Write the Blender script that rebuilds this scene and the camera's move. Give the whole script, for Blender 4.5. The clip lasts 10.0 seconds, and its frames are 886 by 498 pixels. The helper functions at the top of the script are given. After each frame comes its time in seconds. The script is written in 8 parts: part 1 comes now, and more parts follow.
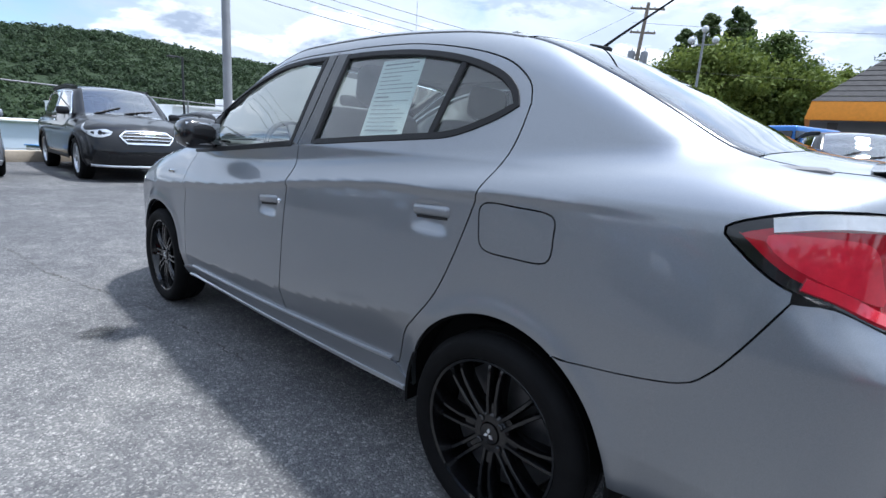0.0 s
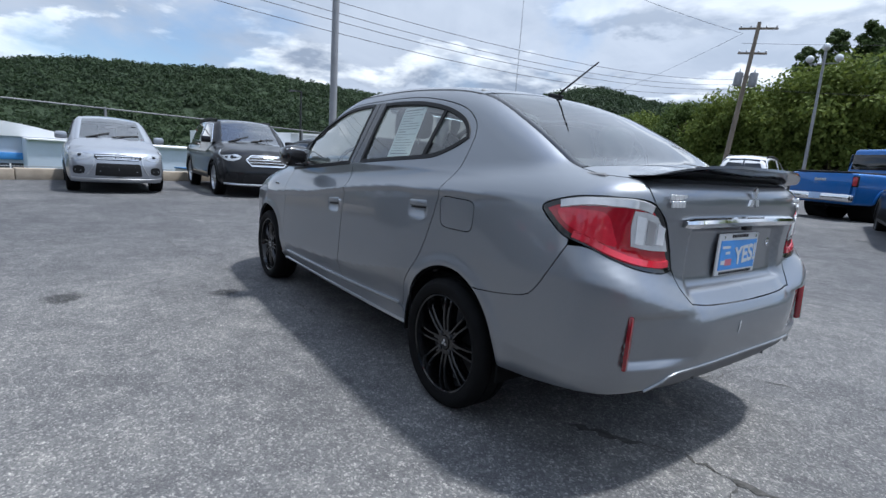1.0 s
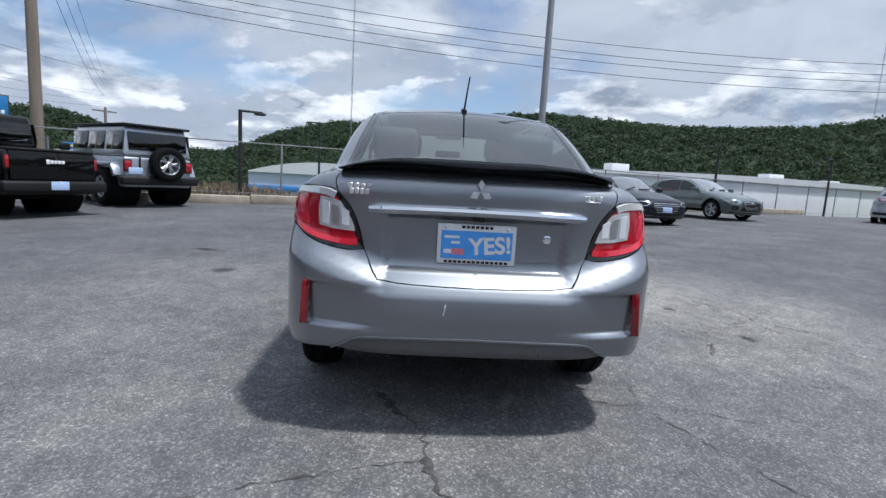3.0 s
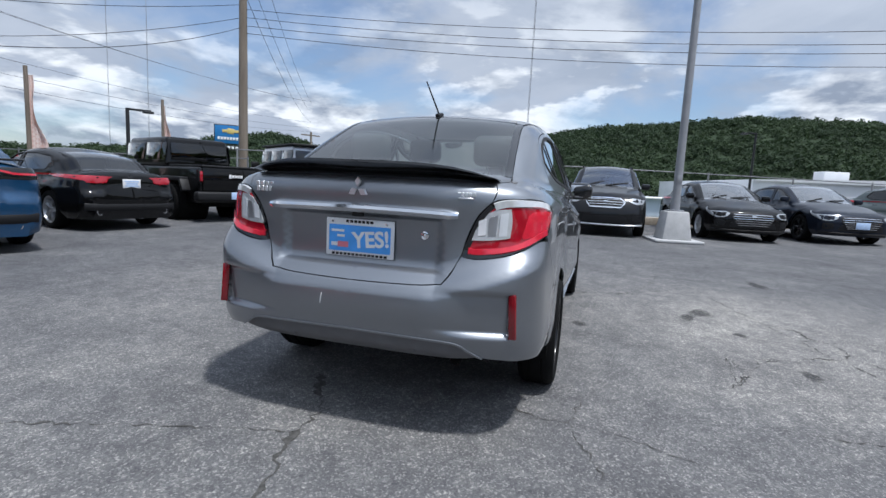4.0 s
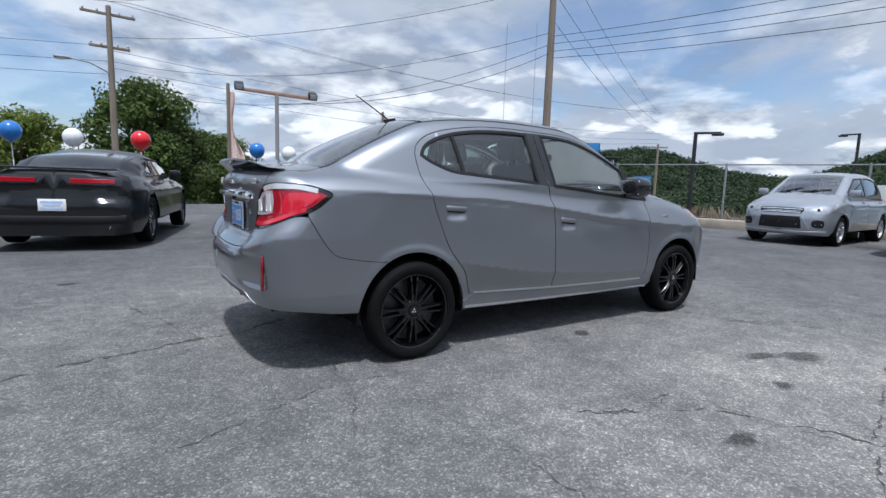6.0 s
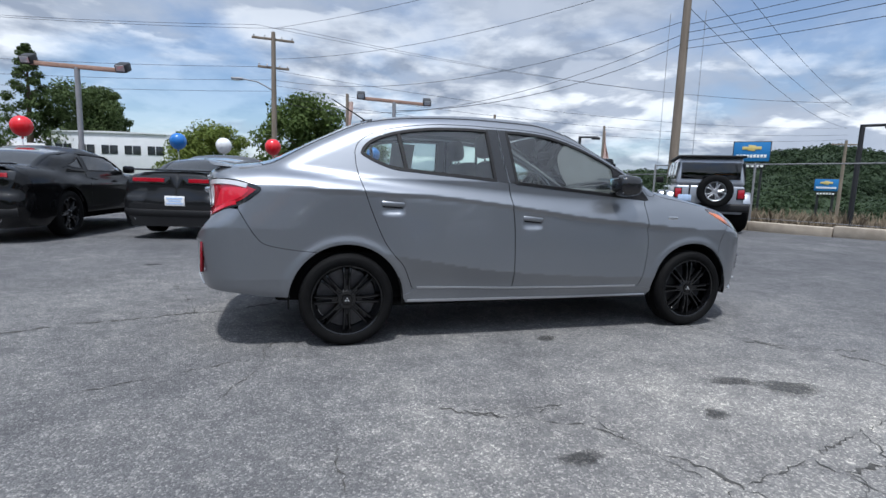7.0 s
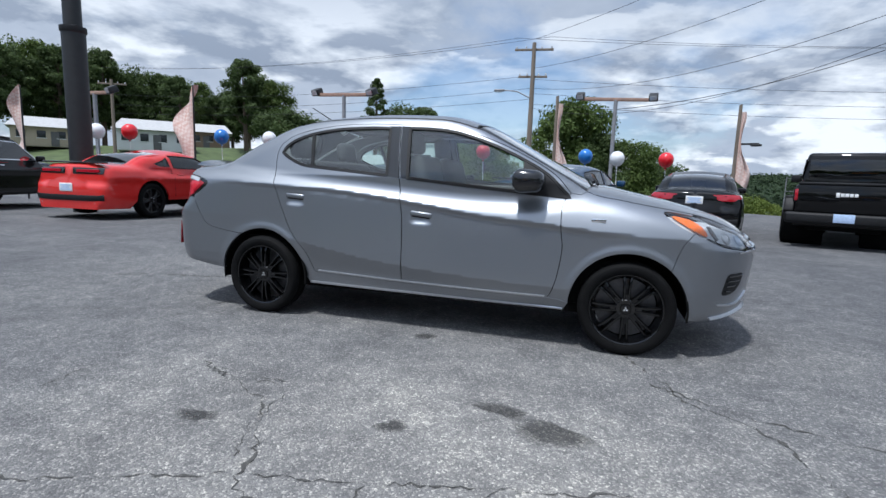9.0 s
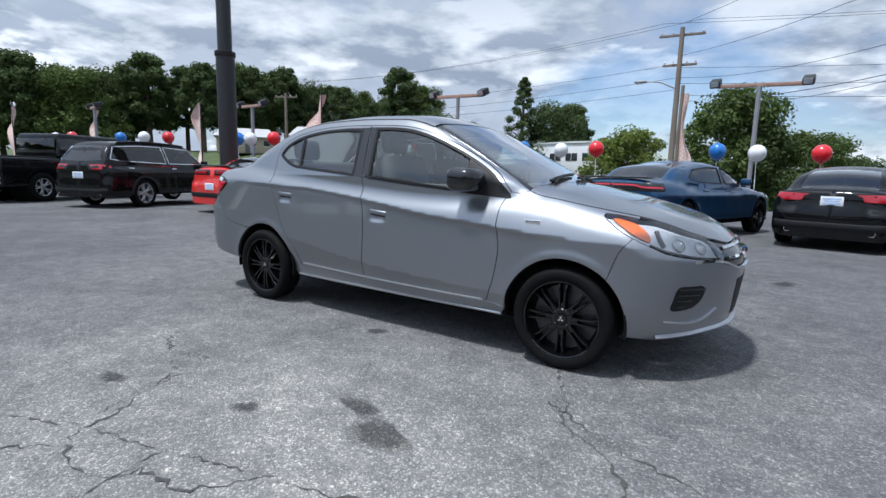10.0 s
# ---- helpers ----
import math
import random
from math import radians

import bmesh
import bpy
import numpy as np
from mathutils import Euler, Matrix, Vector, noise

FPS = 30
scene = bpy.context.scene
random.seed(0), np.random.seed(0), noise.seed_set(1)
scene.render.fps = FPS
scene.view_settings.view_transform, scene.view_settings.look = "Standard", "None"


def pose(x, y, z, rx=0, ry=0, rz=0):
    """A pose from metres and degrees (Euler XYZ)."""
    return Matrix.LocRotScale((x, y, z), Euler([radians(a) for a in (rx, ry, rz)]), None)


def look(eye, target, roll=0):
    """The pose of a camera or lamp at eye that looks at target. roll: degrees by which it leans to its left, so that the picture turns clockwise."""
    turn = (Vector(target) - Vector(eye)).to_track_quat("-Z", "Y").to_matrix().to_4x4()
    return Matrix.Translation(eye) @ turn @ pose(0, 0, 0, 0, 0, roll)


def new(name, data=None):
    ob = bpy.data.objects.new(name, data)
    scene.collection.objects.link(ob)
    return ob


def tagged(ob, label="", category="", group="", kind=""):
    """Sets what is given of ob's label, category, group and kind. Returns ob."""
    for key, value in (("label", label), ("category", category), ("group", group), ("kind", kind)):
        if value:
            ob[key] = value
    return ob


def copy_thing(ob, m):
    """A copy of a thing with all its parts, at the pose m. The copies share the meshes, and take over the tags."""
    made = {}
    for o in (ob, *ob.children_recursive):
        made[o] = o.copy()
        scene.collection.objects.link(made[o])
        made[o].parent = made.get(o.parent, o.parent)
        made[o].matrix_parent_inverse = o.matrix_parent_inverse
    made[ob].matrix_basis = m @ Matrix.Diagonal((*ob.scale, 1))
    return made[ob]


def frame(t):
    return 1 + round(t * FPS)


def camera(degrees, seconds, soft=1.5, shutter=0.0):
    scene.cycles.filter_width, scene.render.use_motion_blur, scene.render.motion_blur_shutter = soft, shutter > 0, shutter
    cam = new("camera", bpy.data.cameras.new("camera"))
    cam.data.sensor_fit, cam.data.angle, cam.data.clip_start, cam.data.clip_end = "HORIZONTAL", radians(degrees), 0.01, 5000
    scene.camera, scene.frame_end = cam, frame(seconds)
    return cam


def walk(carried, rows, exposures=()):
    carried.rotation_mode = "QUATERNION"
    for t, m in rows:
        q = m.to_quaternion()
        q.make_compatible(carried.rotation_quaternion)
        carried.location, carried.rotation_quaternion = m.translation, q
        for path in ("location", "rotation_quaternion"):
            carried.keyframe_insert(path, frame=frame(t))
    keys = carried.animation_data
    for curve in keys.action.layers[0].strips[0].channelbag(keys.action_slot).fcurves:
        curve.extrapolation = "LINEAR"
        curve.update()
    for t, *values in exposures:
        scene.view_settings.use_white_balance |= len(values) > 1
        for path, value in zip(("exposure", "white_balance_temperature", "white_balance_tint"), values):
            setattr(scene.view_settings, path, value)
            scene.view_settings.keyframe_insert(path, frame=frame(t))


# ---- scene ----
cam = camera(82.9, 10.0)
PATH = [
    (0, (-2.017, 1.818, 1.075), (-0.688, 0.382, 0.66), 3.8),
    (0.5, (-2.471, 1.984, 1.091), (-1.007, 0.672, 0.723), 3.9),
    (1, (-2.971, 2.051, 1.079), (-1.377, 0.894, 0.733), 3.9),
    (1.5, (-3.355, 1.855, 1.055), (-1.649, 0.863, 0.728), 3.7),
    (2, (-3.711, 1.442, 1.048), (-1.892, 0.669, 0.741), 3.7),
    (3.5, (-4.083, -0.375, 1.056), (-2.116, -0.129, 0.792), 3.1),
    (4, (-3.996, -0.944, 1.051), (-2.096, -0.374, 0.791), 2.9),
    (4.5, (-3.863, -1.584, 1.057), (-2.096, -0.686, 0.795), 2.4),
    (5, (-3.571, -2.17, 1.039), (-1.984, -0.981, 0.782), 2.1),
    (5.5, (-3.168, -2.766, 1.028), (-1.823, -1.308, 0.772), 1.9),
    (7, (-1.585, -3.83, 1.023), (-1.016, -1.931, 0.759), 1.9),
    (7.5, (-0.939, -3.99, 1.03), (-0.645, -2.029, 0.768), 2.0),
    (8, (-0.239, -4.028, 1.031), (-0.244, -2.045, 0.77), 2.1),
    (8.5, (0.432, -4.041, 1.045), (0.146, -2.08, 0.775), 2.0),
    (9, (1.013, -3.942, 1.047), (0.469, -2.039, 0.763), 1.9),
    (9.5, (1.631, -3.739, 1.074), (0.815, -1.937, 0.78), 1.6),
    (10, (2.19, -3.406, 1.08), (1.113, -1.748, 0.777), 1.4),
]
EXPOSURES = [(0.0, 1.52, 5850, 9), (0.5, 1.25, 5850, 9), (1.0, 0.98, 5900, 9), (2.0, 0.82, 6000, 10), (5.0, 0.83, 6020, 10), (7.0, 0.84, 6000, 10), (8.5, 0.80, 5900, 9), (10.0, 0.90, 5930, 9)]
walk(cam, [(t, look(eye, target, roll)) for t, eye, target, roll in PATH], EXPOSURES)

# ---- light ----
SUN_TO = Vector((0.82, 1.62, -5.0)).normalized()
sun = new("sun", bpy.data.lights.new("sun", "SUN"))
sun.data.energy, sun.data.angle, sun.data.color = 2.3, radians(4.0), (1.0, 0.96, 0.9)
sun.matrix_world = look((0, 0, 30), Vector((0, 0, 30)) + SUN_TO)
world = bpy.data.worlds.new("cloudy_sky")
scene.world = world
world.use_nodes = True


def build_sky():
    nt = world.node_tree
    L = nt.links.new
    bg = nt.nodes["Background"]
    sky = nt.nodes.new("ShaderNodeTexSky")
    sky.sky_type, sky.sun_disc = "NISHITA", False
    sky.sun_elevation = math.asin(-SUN_TO.z)
    sky.sun_rotation = math.atan2(-SUN_TO.x, -SUN_TO.y)
    sky.air_density, sky.dust_density, sky.ozone_density = 1.0, 0.6, 2.0
    co = nt.nodes.new("ShaderNodeTexCoord")
    sep = nt.nodes.new("ShaderNodeSeparateXYZ")
    L(co.outputs["Generated"], sep.inputs[0])

    def math_node(op, a, b=None, c=None, clamp=False):
        n = nt.nodes.new("ShaderNodeMath")
        n.operation, n.use_clamp = op, clamp
        for i, v in enumerate((a, b, c)):
            if v is None:
                continue
            if isinstance(v, (int, float)):
                n.inputs[i].default_value = v
            else:
                L(v, n.inputs[i])
        return n.outputs[0]

    # cloud layer: the direction laid onto a flat sheet overhead
    up = math_node("ADD", math_node("MAXIMUM", sep.outputs[2], 0.0), 0.32)
    px, py = math_node("DIVIDE", sep.outputs[0], up), math_node("DIVIDE", sep.outputs[1], up)
    flat = nt.nodes.new("ShaderNodeCombineXYZ")
    L(px, flat.inputs[0]), L(py, flat.inputs[1])

    def clouds(scale, detail, rough, dist, offset, stretch=(1, 1, 1)):
        mp = nt.nodes.new("ShaderNodeMapping")
        mp.inputs["Location"].default_value, mp.inputs["Scale"].default_value = offset, stretch
        L(flat.outputs[0], mp.inputs[0])
        n = nt.nodes.new("ShaderNodeTexNoise")
        n.inputs["Scale"].default_value, n.inputs["Detail"].default_value = scale, detail
        n.inputs["Roughness"].default_value, n.inputs["Distortion"].default_value = rough, dist
        L(mp.outputs[0], n.inputs["Vector"])
        return n.outputs[0]

    def ramp(v, a, b):
        n = nt.nodes.new("ShaderNodeMapRange")
        n.interpolation_type = "SMOOTHSTEP"
        n.inputs["From Min"].default_value, n.inputs["From Max"].default_value = a, b
        L(v, n.inputs["Value"])
        return n.outputs[0]

    def billow(scale, detail, offset, lift):
        """Heaped cloud: its density, and the same a little higher up, which tells lit tops from grey bases."""
        got = []
        for dz in (0.0, lift):
            pos = nt.nodes.new("ShaderNodeCombineXYZ")
            L(px, pos.inputs[0]), L(py, pos.inputs[1])
            L(math_node("MULTIPLY_ADD", sep.outputs[2], 3.4, dz), pos.inputs[2])
            mp = nt.nodes.new("ShaderNodeMapping")
            mp.inputs["Location"].default_value = offset
            L(pos.outputs[0], mp.inputs[0])
            n = nt.nodes.new("ShaderNodeTexNoise")
            n.inputs["Scale"].default_value, n.inputs["Detail"].default_value = scale, detail
            n.inputs["Roughness"].default_value, n.inputs["Distortion"].default_value = 0.55, 0.15
            L(mp.outputs[0], n.inputs["Vector"])
            got.append(n.outputs[0])
        return got

    cover = ramp(clouds(0.9, 9, 0.56, 0.25, (3.1, 1.7, 0)), 0.34, 0.50)
    body = ramp(clouds(2.3, 9, 0.58, 0.35, (8.2, 4.4, 2)), 0.36, 0.64)
    streak = ramp(clouds(1.0, 6, 0.6, 0.9, (1.0, 9.0, 5), (1.2, 0.45, 1)), 0.35, 0.75)
    heap, above = billow(2.1, 9, (4.3, 1.2, 0.4), 0.13)
    heap_edge = ramp(heap, 0.46, 0.515)
    heap_top = math_node("MULTIPLY_ADD", math_node("SUBTRACT", heap, above), 6.0, 0.40, clamp=True)
    # heaps stand low over the hills, thin veils higher up
    low = math_node("SUBTRACT", 1.0, ramp(sep.outputs[2], 0.12, 0.42))
    grey = nt.nodes.new("ShaderNodeMix")
    grey.data_type = "RGBA"
    grey.inputs[6].default_value, grey.inputs[7].default_value = (0.38, 0.43, 0.51, 1), (0.54, 0.58, 0.65, 1)
    L(math_node("MULTIPLY_ADD", streak, 0.45, math_node("MULTIPLY", body, 0.55)), grey.inputs[0])
    lit = nt.nodes.new("ShaderNodeMix")
    lit.data_type = "RGBA"
    lit.inputs[6].default_value, lit.inputs[7].default_value = (0.29, 0.335, 0.41, 1), (0.92, 0.94, 0.96, 1)
    L(heap_top, lit.inputs[0])
    bright = nt.nodes.new("ShaderNodeMix")
    bright.data_type = "RGBA"
    L(math_node("MULTIPLY", heap_edge, math_node("MULTIPLY_ADD", low, 0.92, 0.08)), bright.inputs[0])
    L(grey.outputs[2], bright.inputs[6]), L(lit.outputs[2], bright.inputs[7])
    gain = nt.nodes.new("ShaderNodeMix")
    gain.data_type, gain.blend_type = "RGBA", "MULTIPLY"
    gain.inputs[0].default_value = 1.0
    gain.inputs[7].default_value = (0.105, 0.11, 0.115, 1)
    L(sky.outputs[0], gain.inputs[6])
    both = nt.nodes.new("ShaderNodeMix")
    both.data_type = "RGBA"
    L(math_node("MULTIPLY_ADD", cover, 0.82, 0.18), both.inputs[0]), L(gain.outputs[2], both.inputs[6]), L(bright.outputs[2], both.inputs[7])
    # added fill: the sky is brightened towards the sun, high up and unseen
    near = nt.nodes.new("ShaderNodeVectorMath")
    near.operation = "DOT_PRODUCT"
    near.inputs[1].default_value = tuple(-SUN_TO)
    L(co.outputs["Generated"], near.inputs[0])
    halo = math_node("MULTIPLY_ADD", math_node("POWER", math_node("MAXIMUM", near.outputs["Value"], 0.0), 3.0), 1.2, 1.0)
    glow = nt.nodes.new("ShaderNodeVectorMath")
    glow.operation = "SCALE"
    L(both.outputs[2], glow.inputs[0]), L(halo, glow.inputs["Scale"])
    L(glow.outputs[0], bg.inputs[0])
    bg.inputs[1].default_value = 0.62


build_sky()

# ---- materials ----
def nodes_of(name):
    m = bpy.data.materials.new(name)
    m.use_nodes = True
    nt = m.node_tree
    return m, nt, nt.nodes["Principled BSDF"], nt.links.new


def put_noise(nt, scale, detail=4, rough=0.6, where="Object", stretch=None):
    co = nt.nodes.new("ShaderNodeTexCoord")
    n = nt.nodes.new("ShaderNodeTexNoise")
    n.inputs["Scale"].default_value, n.inputs["Detail"].default_value, n.inputs["Roughness"].default_value = scale, detail, rough
    if stretch:
        mp = nt.nodes.new("ShaderNodeMapping")
        mp.inputs["Scale"].default_value = stretch
        nt.links.new(co.outputs[where], mp.inputs[0])
        nt.links.new(mp.outputs[0], n.inputs["Vector"])
    else:
        nt.links.new(co.outputs[where], n.inputs["Vector"])
    return n.outputs[0]


def put_ramp(nt, fac, stops):
    r = nt.nodes.new("ShaderNodeValToRGB")
    r.color_ramp.elements[0].position, r.color_ramp.elements[0].color = stops[0][0], (*stops[0][1], 1)
    r.color_ramp.elements[1].position, r.color_ramp.elements[1].color = stops[-1][0], (*stops[-1][1], 1)
    for p, c in stops[1:-1]:
        r.color_ramp.elements.new(p).color = (*c, 1)
    nt.links.new(fac, r.inputs[0])
    return r.outputs[0]


def surface(name, color, rough=0.6, metal=0.0, vary=0.15, scale=8.0, bump=0.0, bump_scale=60.0, coat=0.0, where="Object", stretch=None, spec=0.5):
    """A plain material with mottling at two scales and fine relief."""
    m, nt, p, L = nodes_of(name)
    a = put_noise(nt, scale, 5, 0.65, where, stretch)
    c = Vector(color)
    lo, hi = c * (1 - vary), c * (1 + vary)
    L(put_ramp(nt, a, [(0.3, tuple(lo)), (0.7, tuple(hi))]), p.inputs["Base Color"])
    p.inputs["Metallic"].default_value = metal
    r = nt.nodes.new("ShaderNodeMapRange")
    r.inputs["To Min"].default_value, r.inputs["To Max"].default_value = rough * 0.85, min(1, rough * 1.15)
    L(put_noise(nt, scale * 4, 3, 0.6, where), r.inputs["Value"])
    L(r.outputs[0], p.inputs["Roughness"])
    p.inputs["Coat Weight"].default_value = coat
    p.inputs["Coat Roughness"].default_value = 0.04
    p.inputs["Specular IOR Level"].default_value = spec
    if bump:
        b = nt.nodes.new("ShaderNodeBump")
        b.inputs["Strength"].default_value, b.inputs["Distance"].default_value = bump, 0.01
        L(put_noise(nt, bump_scale, 4, 0.6, where), b.inputs["Height"])
        L(b.outputs[0], p.inputs["Normal"])
    return m


def car_paint(name, color, metal=0.55, rough=0.34, flake=0.06, coat=1.0, coat_rough=(0.02, 0.09), film=0.35, spec=0.2):
    """Lacquered paint with fine metallic flakes and a film of dust."""
    m, nt, p, L = nodes_of(name)
    c = Vector(color)
    f = put_noise(nt, 900, 2, 0.5)
    d = put_noise(nt, 2.3, 6, 0.65)
    mix = nt.nodes.new("ShaderNodeMix")
    mix.data_type = "RGBA"
    L(put_ramp(nt, f, [(0.35, tuple(c * (1 - flake * 2))), (0.65, tuple(c * (1 + flake * 2)))]), mix.inputs[6])
    mix.inputs[7].default_value = (*(c * 0.85 + Vector((0.35, 0.34, 0.32)) * 0.15), 1)
    dust = nt.nodes.new("ShaderNodeMapRange")
    dust.inputs["From Min"].default_value, dust.inputs["From Max"].default_value = 0.45, 0.75
    dust.inputs["To Max"].default_value = film
    L(d, dust.inputs["Value"])
    L(dust.outputs[0], mix.inputs[0])
    L(mix.outputs[2], p.inputs["Base Color"])
    p.inputs["Metallic"].default_value, p.inputs["Roughness"].default_value = metal, rough
    p.inputs["Coat Weight"].default_value = coat
    p.inputs["Specular IOR Level"].default_value = spec
    r = nt.nodes.new("ShaderNodeMapRange")
    r.inputs["To Min"].default_value, r.inputs["To Max"].default_value = coat_rough
    L(d, r.inputs["Value"])
    L(r.outputs[0], p.inputs["Coat Roughness"])
    return m


def pane(name, tint, gloss=1.0, ior=1.5, gain=1.7):
    """Thin glass: tinted see-through with a mirror film that grows at a grazing view."""
    m, nt, p, L = nodes_of(name)
    out = nt.nodes["Material Output"]
    tr, gl, fr, mx = (nt.nodes.new(k) for k in ("ShaderNodeBsdfTransparent", "ShaderNodeBsdfGlossy", "ShaderNodeFresnel", "ShaderNodeMixShader"))
    tr.inputs[0].default_value = (*tint, 1)
    gl.inputs[0].default_value, gl.inputs["Roughness"].default_value = (gloss, gloss, gloss, 1), 0.01
    fr.inputs[0].default_value = ior
    k = nt.nodes.new("ShaderNodeMath")
    k.operation, k.use_clamp = "MULTIPLY", True
    k.inputs[1].default_value = gain
    L(fr.outputs[0], k.inputs[0])
    L(k.outputs[0], mx.inputs[0]), L(tr.outputs[0], mx.inputs[1]), L(gl.outputs[0], mx.inputs[2])
    L(mx.outputs[0], out.inputs[0])
    return m


PAINT = car_paint("grey_metallic_paint", (0.262, 0.276, 0.298), 0.90, 0.39, coat_rough=(0.02, 0.07))
BLACK_GLOSS = surface("black_gloss", (0.008, 0.008, 0.009), 0.16, vary=0.1, coat=0.6)
BLACK_MATT = surface("black_plastic", (0.010, 0.010, 0.011), 0.55, bump=0.15, bump_scale=300, spec=0.3)
RUBBER = surface("tyre_rubber", (0.0055, 0.0055, 0.0058), 0.75, vary=0.25, scale=20, bump=0.2, bump_scale=200, spec=0.12)
UNDER = surface("underbody", (0.006, 0.006, 0.006), 0.9, spec=0.1)
CHROME = surface("chrome", (0.85, 0.86, 0.88), 0.06, 1.0, vary=0.03)
STEEL = surface("galvanised_steel", (0.42, 0.43, 0.45), 0.5, 0.6, vary=0.2, scale=5, bump=0.1)
ALLOY = surface("silver_alloy", (0.55, 0.56, 0.58), 0.3, 0.9, vary=0.08)
GLASS = pane("window_glass", (0.74, 0.85, 0.82), 1.0, 1.52, 2.2)
DISC_STEEL = surface("worn_disc_steel", (0.10, 0.10, 0.105), 0.4, 0.8, vary=0.2, scale=30)
WHEEL_BLACK = surface("black_wheel_lacquer", (0.003, 0.003, 0.0035), 0.2, vary=0.1, coat=0.55, spec=0.3)
BADGE = surface("satin_badge_metal", (0.80, 0.81, 0.83), 0.32, 0.75, vary=0.04)
HEAD_SILVER = surface("lamp_reflector", (0.80, 0.82, 0.84), 0.25, 0.35, vary=0.14, scale=14)
RED_DARK = surface("deep_red_lens", (0.20, 0.004, 0.010), 0.14, vary=0.2, scale=60, coat=0.7)
GLASS_DARK = pane("privacy_glass", (0.10, 0.11, 0.115))
GLASS_CLEAR = pane("lamp_glass", (0.93, 0.94, 0.95))
RED_LENS = surface("red_lens", (0.36, 0.006, 0.018), 0.12, vary=0.12, scale=30, coat=0.8)
RED_BRIGHT = surface("red_reflector", (0.62, 0.018, 0.04), 0.15, vary=0.12, scale=40, coat=0.8)
WHITE_LENS = surface("clear_lens", (0.62, 0.63, 0.64), 0.12, 0.3, vary=0.1, scale=40, coat=0.6)
AMBER = surface("amber_lens", (0.85, 0.20, 0.02), 0.15, vary=0.1, scale=40, coat=0.6)
SEAT = surface("seat_cloth", (0.075, 0.077, 0.08), 0.9, bump=0.3, bump_scale=400)
TRIM_GREY = surface("grey_trim", (0.12, 0.12, 0.125), 0.6)
LINING = surface("pale_roof_lining", (0.48, 0.48, 0.46), 0.95, vary=0.05)
PAPER = surface("paper", (0.88, 0.88, 0.87), 0.8, vary=0.02)
INK = surface("ink", (0.35, 0.35, 0.36), 0.8, vary=0.05)
PLATE_WHITE = surface("plate_white", (0.8, 0.8, 0.8), 0.4, vary=0.04)
PLATE_BLUE = surface("plate_blue", (0.09, 0.36, 0.85), 0.35, vary=0.12, scale=14)
PLATE_PINK = surface("plate_pink", (0.75, 0.22, 0.28), 0.4, vary=0.1)

# ---- shaping tools ----
from mathutils import geometry


def spline(xs, ys):
    """A smooth curve through the knots that never overshoots them."""
    xs, ys = np.array(xs, float), np.array(ys, float)
    h, d = np.diff(xs), np.diff(ys) / np.diff(xs)
    m = np.zeros(len(xs))
    m[0], m[-1] = d[0], d[-1]
    for i in range(1, len(xs) - 1):
        if d[i - 1] * d[i] > 0:
            a, b = 2 * h[i] + h[i - 1], h[i] + 2 * h[i - 1]
            m[i] = (a + b) / (a / d[i - 1] + b / d[i])

    def f(x):
        x = np.asarray(x, float)
        i = np.clip(np.searchsorted(xs, x) - 1, 0, len(xs) - 2)
        t = np.clip((x - xs[i]) / h[i], 0, 1)
        return (ys[i] * (1 + 2 * t) * (1 - t) ** 2 + h[i] * m[i] * t * (1 - t) ** 2
                + ys[i + 1] * t * t * (3 - 2 * t) + h[i] * m[i + 1] * t * t * (t - 1))
    return f


def smax(a, b, k):
    return np.maximum(a, b) + np.maximum(k - np.abs(a - b), 0) ** 2 / (4 * k)


def smin(a, b, k):
    return -smax(-a, -b, k)


def step(x, a, b):
    t = np.clip((x - a) / (b - a), 0, 1)
    return t * t * (3 - 2 * t)


def part(name, bm, material, parent=None, label="", smooth=None):
    """Links a bmesh as one mesh object under a thing or a part."""
    me = bpy.data.meshes.new(name)
    bmesh.ops.recalc_face_normals(bm, faces=bm.faces)
    bm.to_mesh(me)
    bm.free()
    if material:
        me.materials.append(material)
    if smooth is not None:
        me.shade_smooth()
        if smooth < 180:
            me.set_sharp_from_angle(angle=radians(smooth))
    ob = new(name, me)
    ob.parent = parent
    if label:
        tagged(ob, label)
    return ob


def raw(name, verts, faces, material, parent=None, label="", normals=None, smooth=True):
    me = bpy.data.meshes.new(name)
    me.from_pydata([tuple(v) for v in verts], [], [tuple(f) for f in faces])
    me.materials.append(material)
    if smooth:
        me.shade_smooth()
    if normals is not None:
        me.normals_split_custom_set_from_vertices([tuple(n) for n in normals])
    ob = new(name, me)
    ob.parent = parent
    if label:
        tagged(ob, label)
    return ob


def base(name, label, category, group="", kind="", m=None):
    ob = tagged(new(name), label, category, group, kind)
    ob.empty_display_size = 0.2
    if m is not None:
        ob.matrix_world = m
    return ob


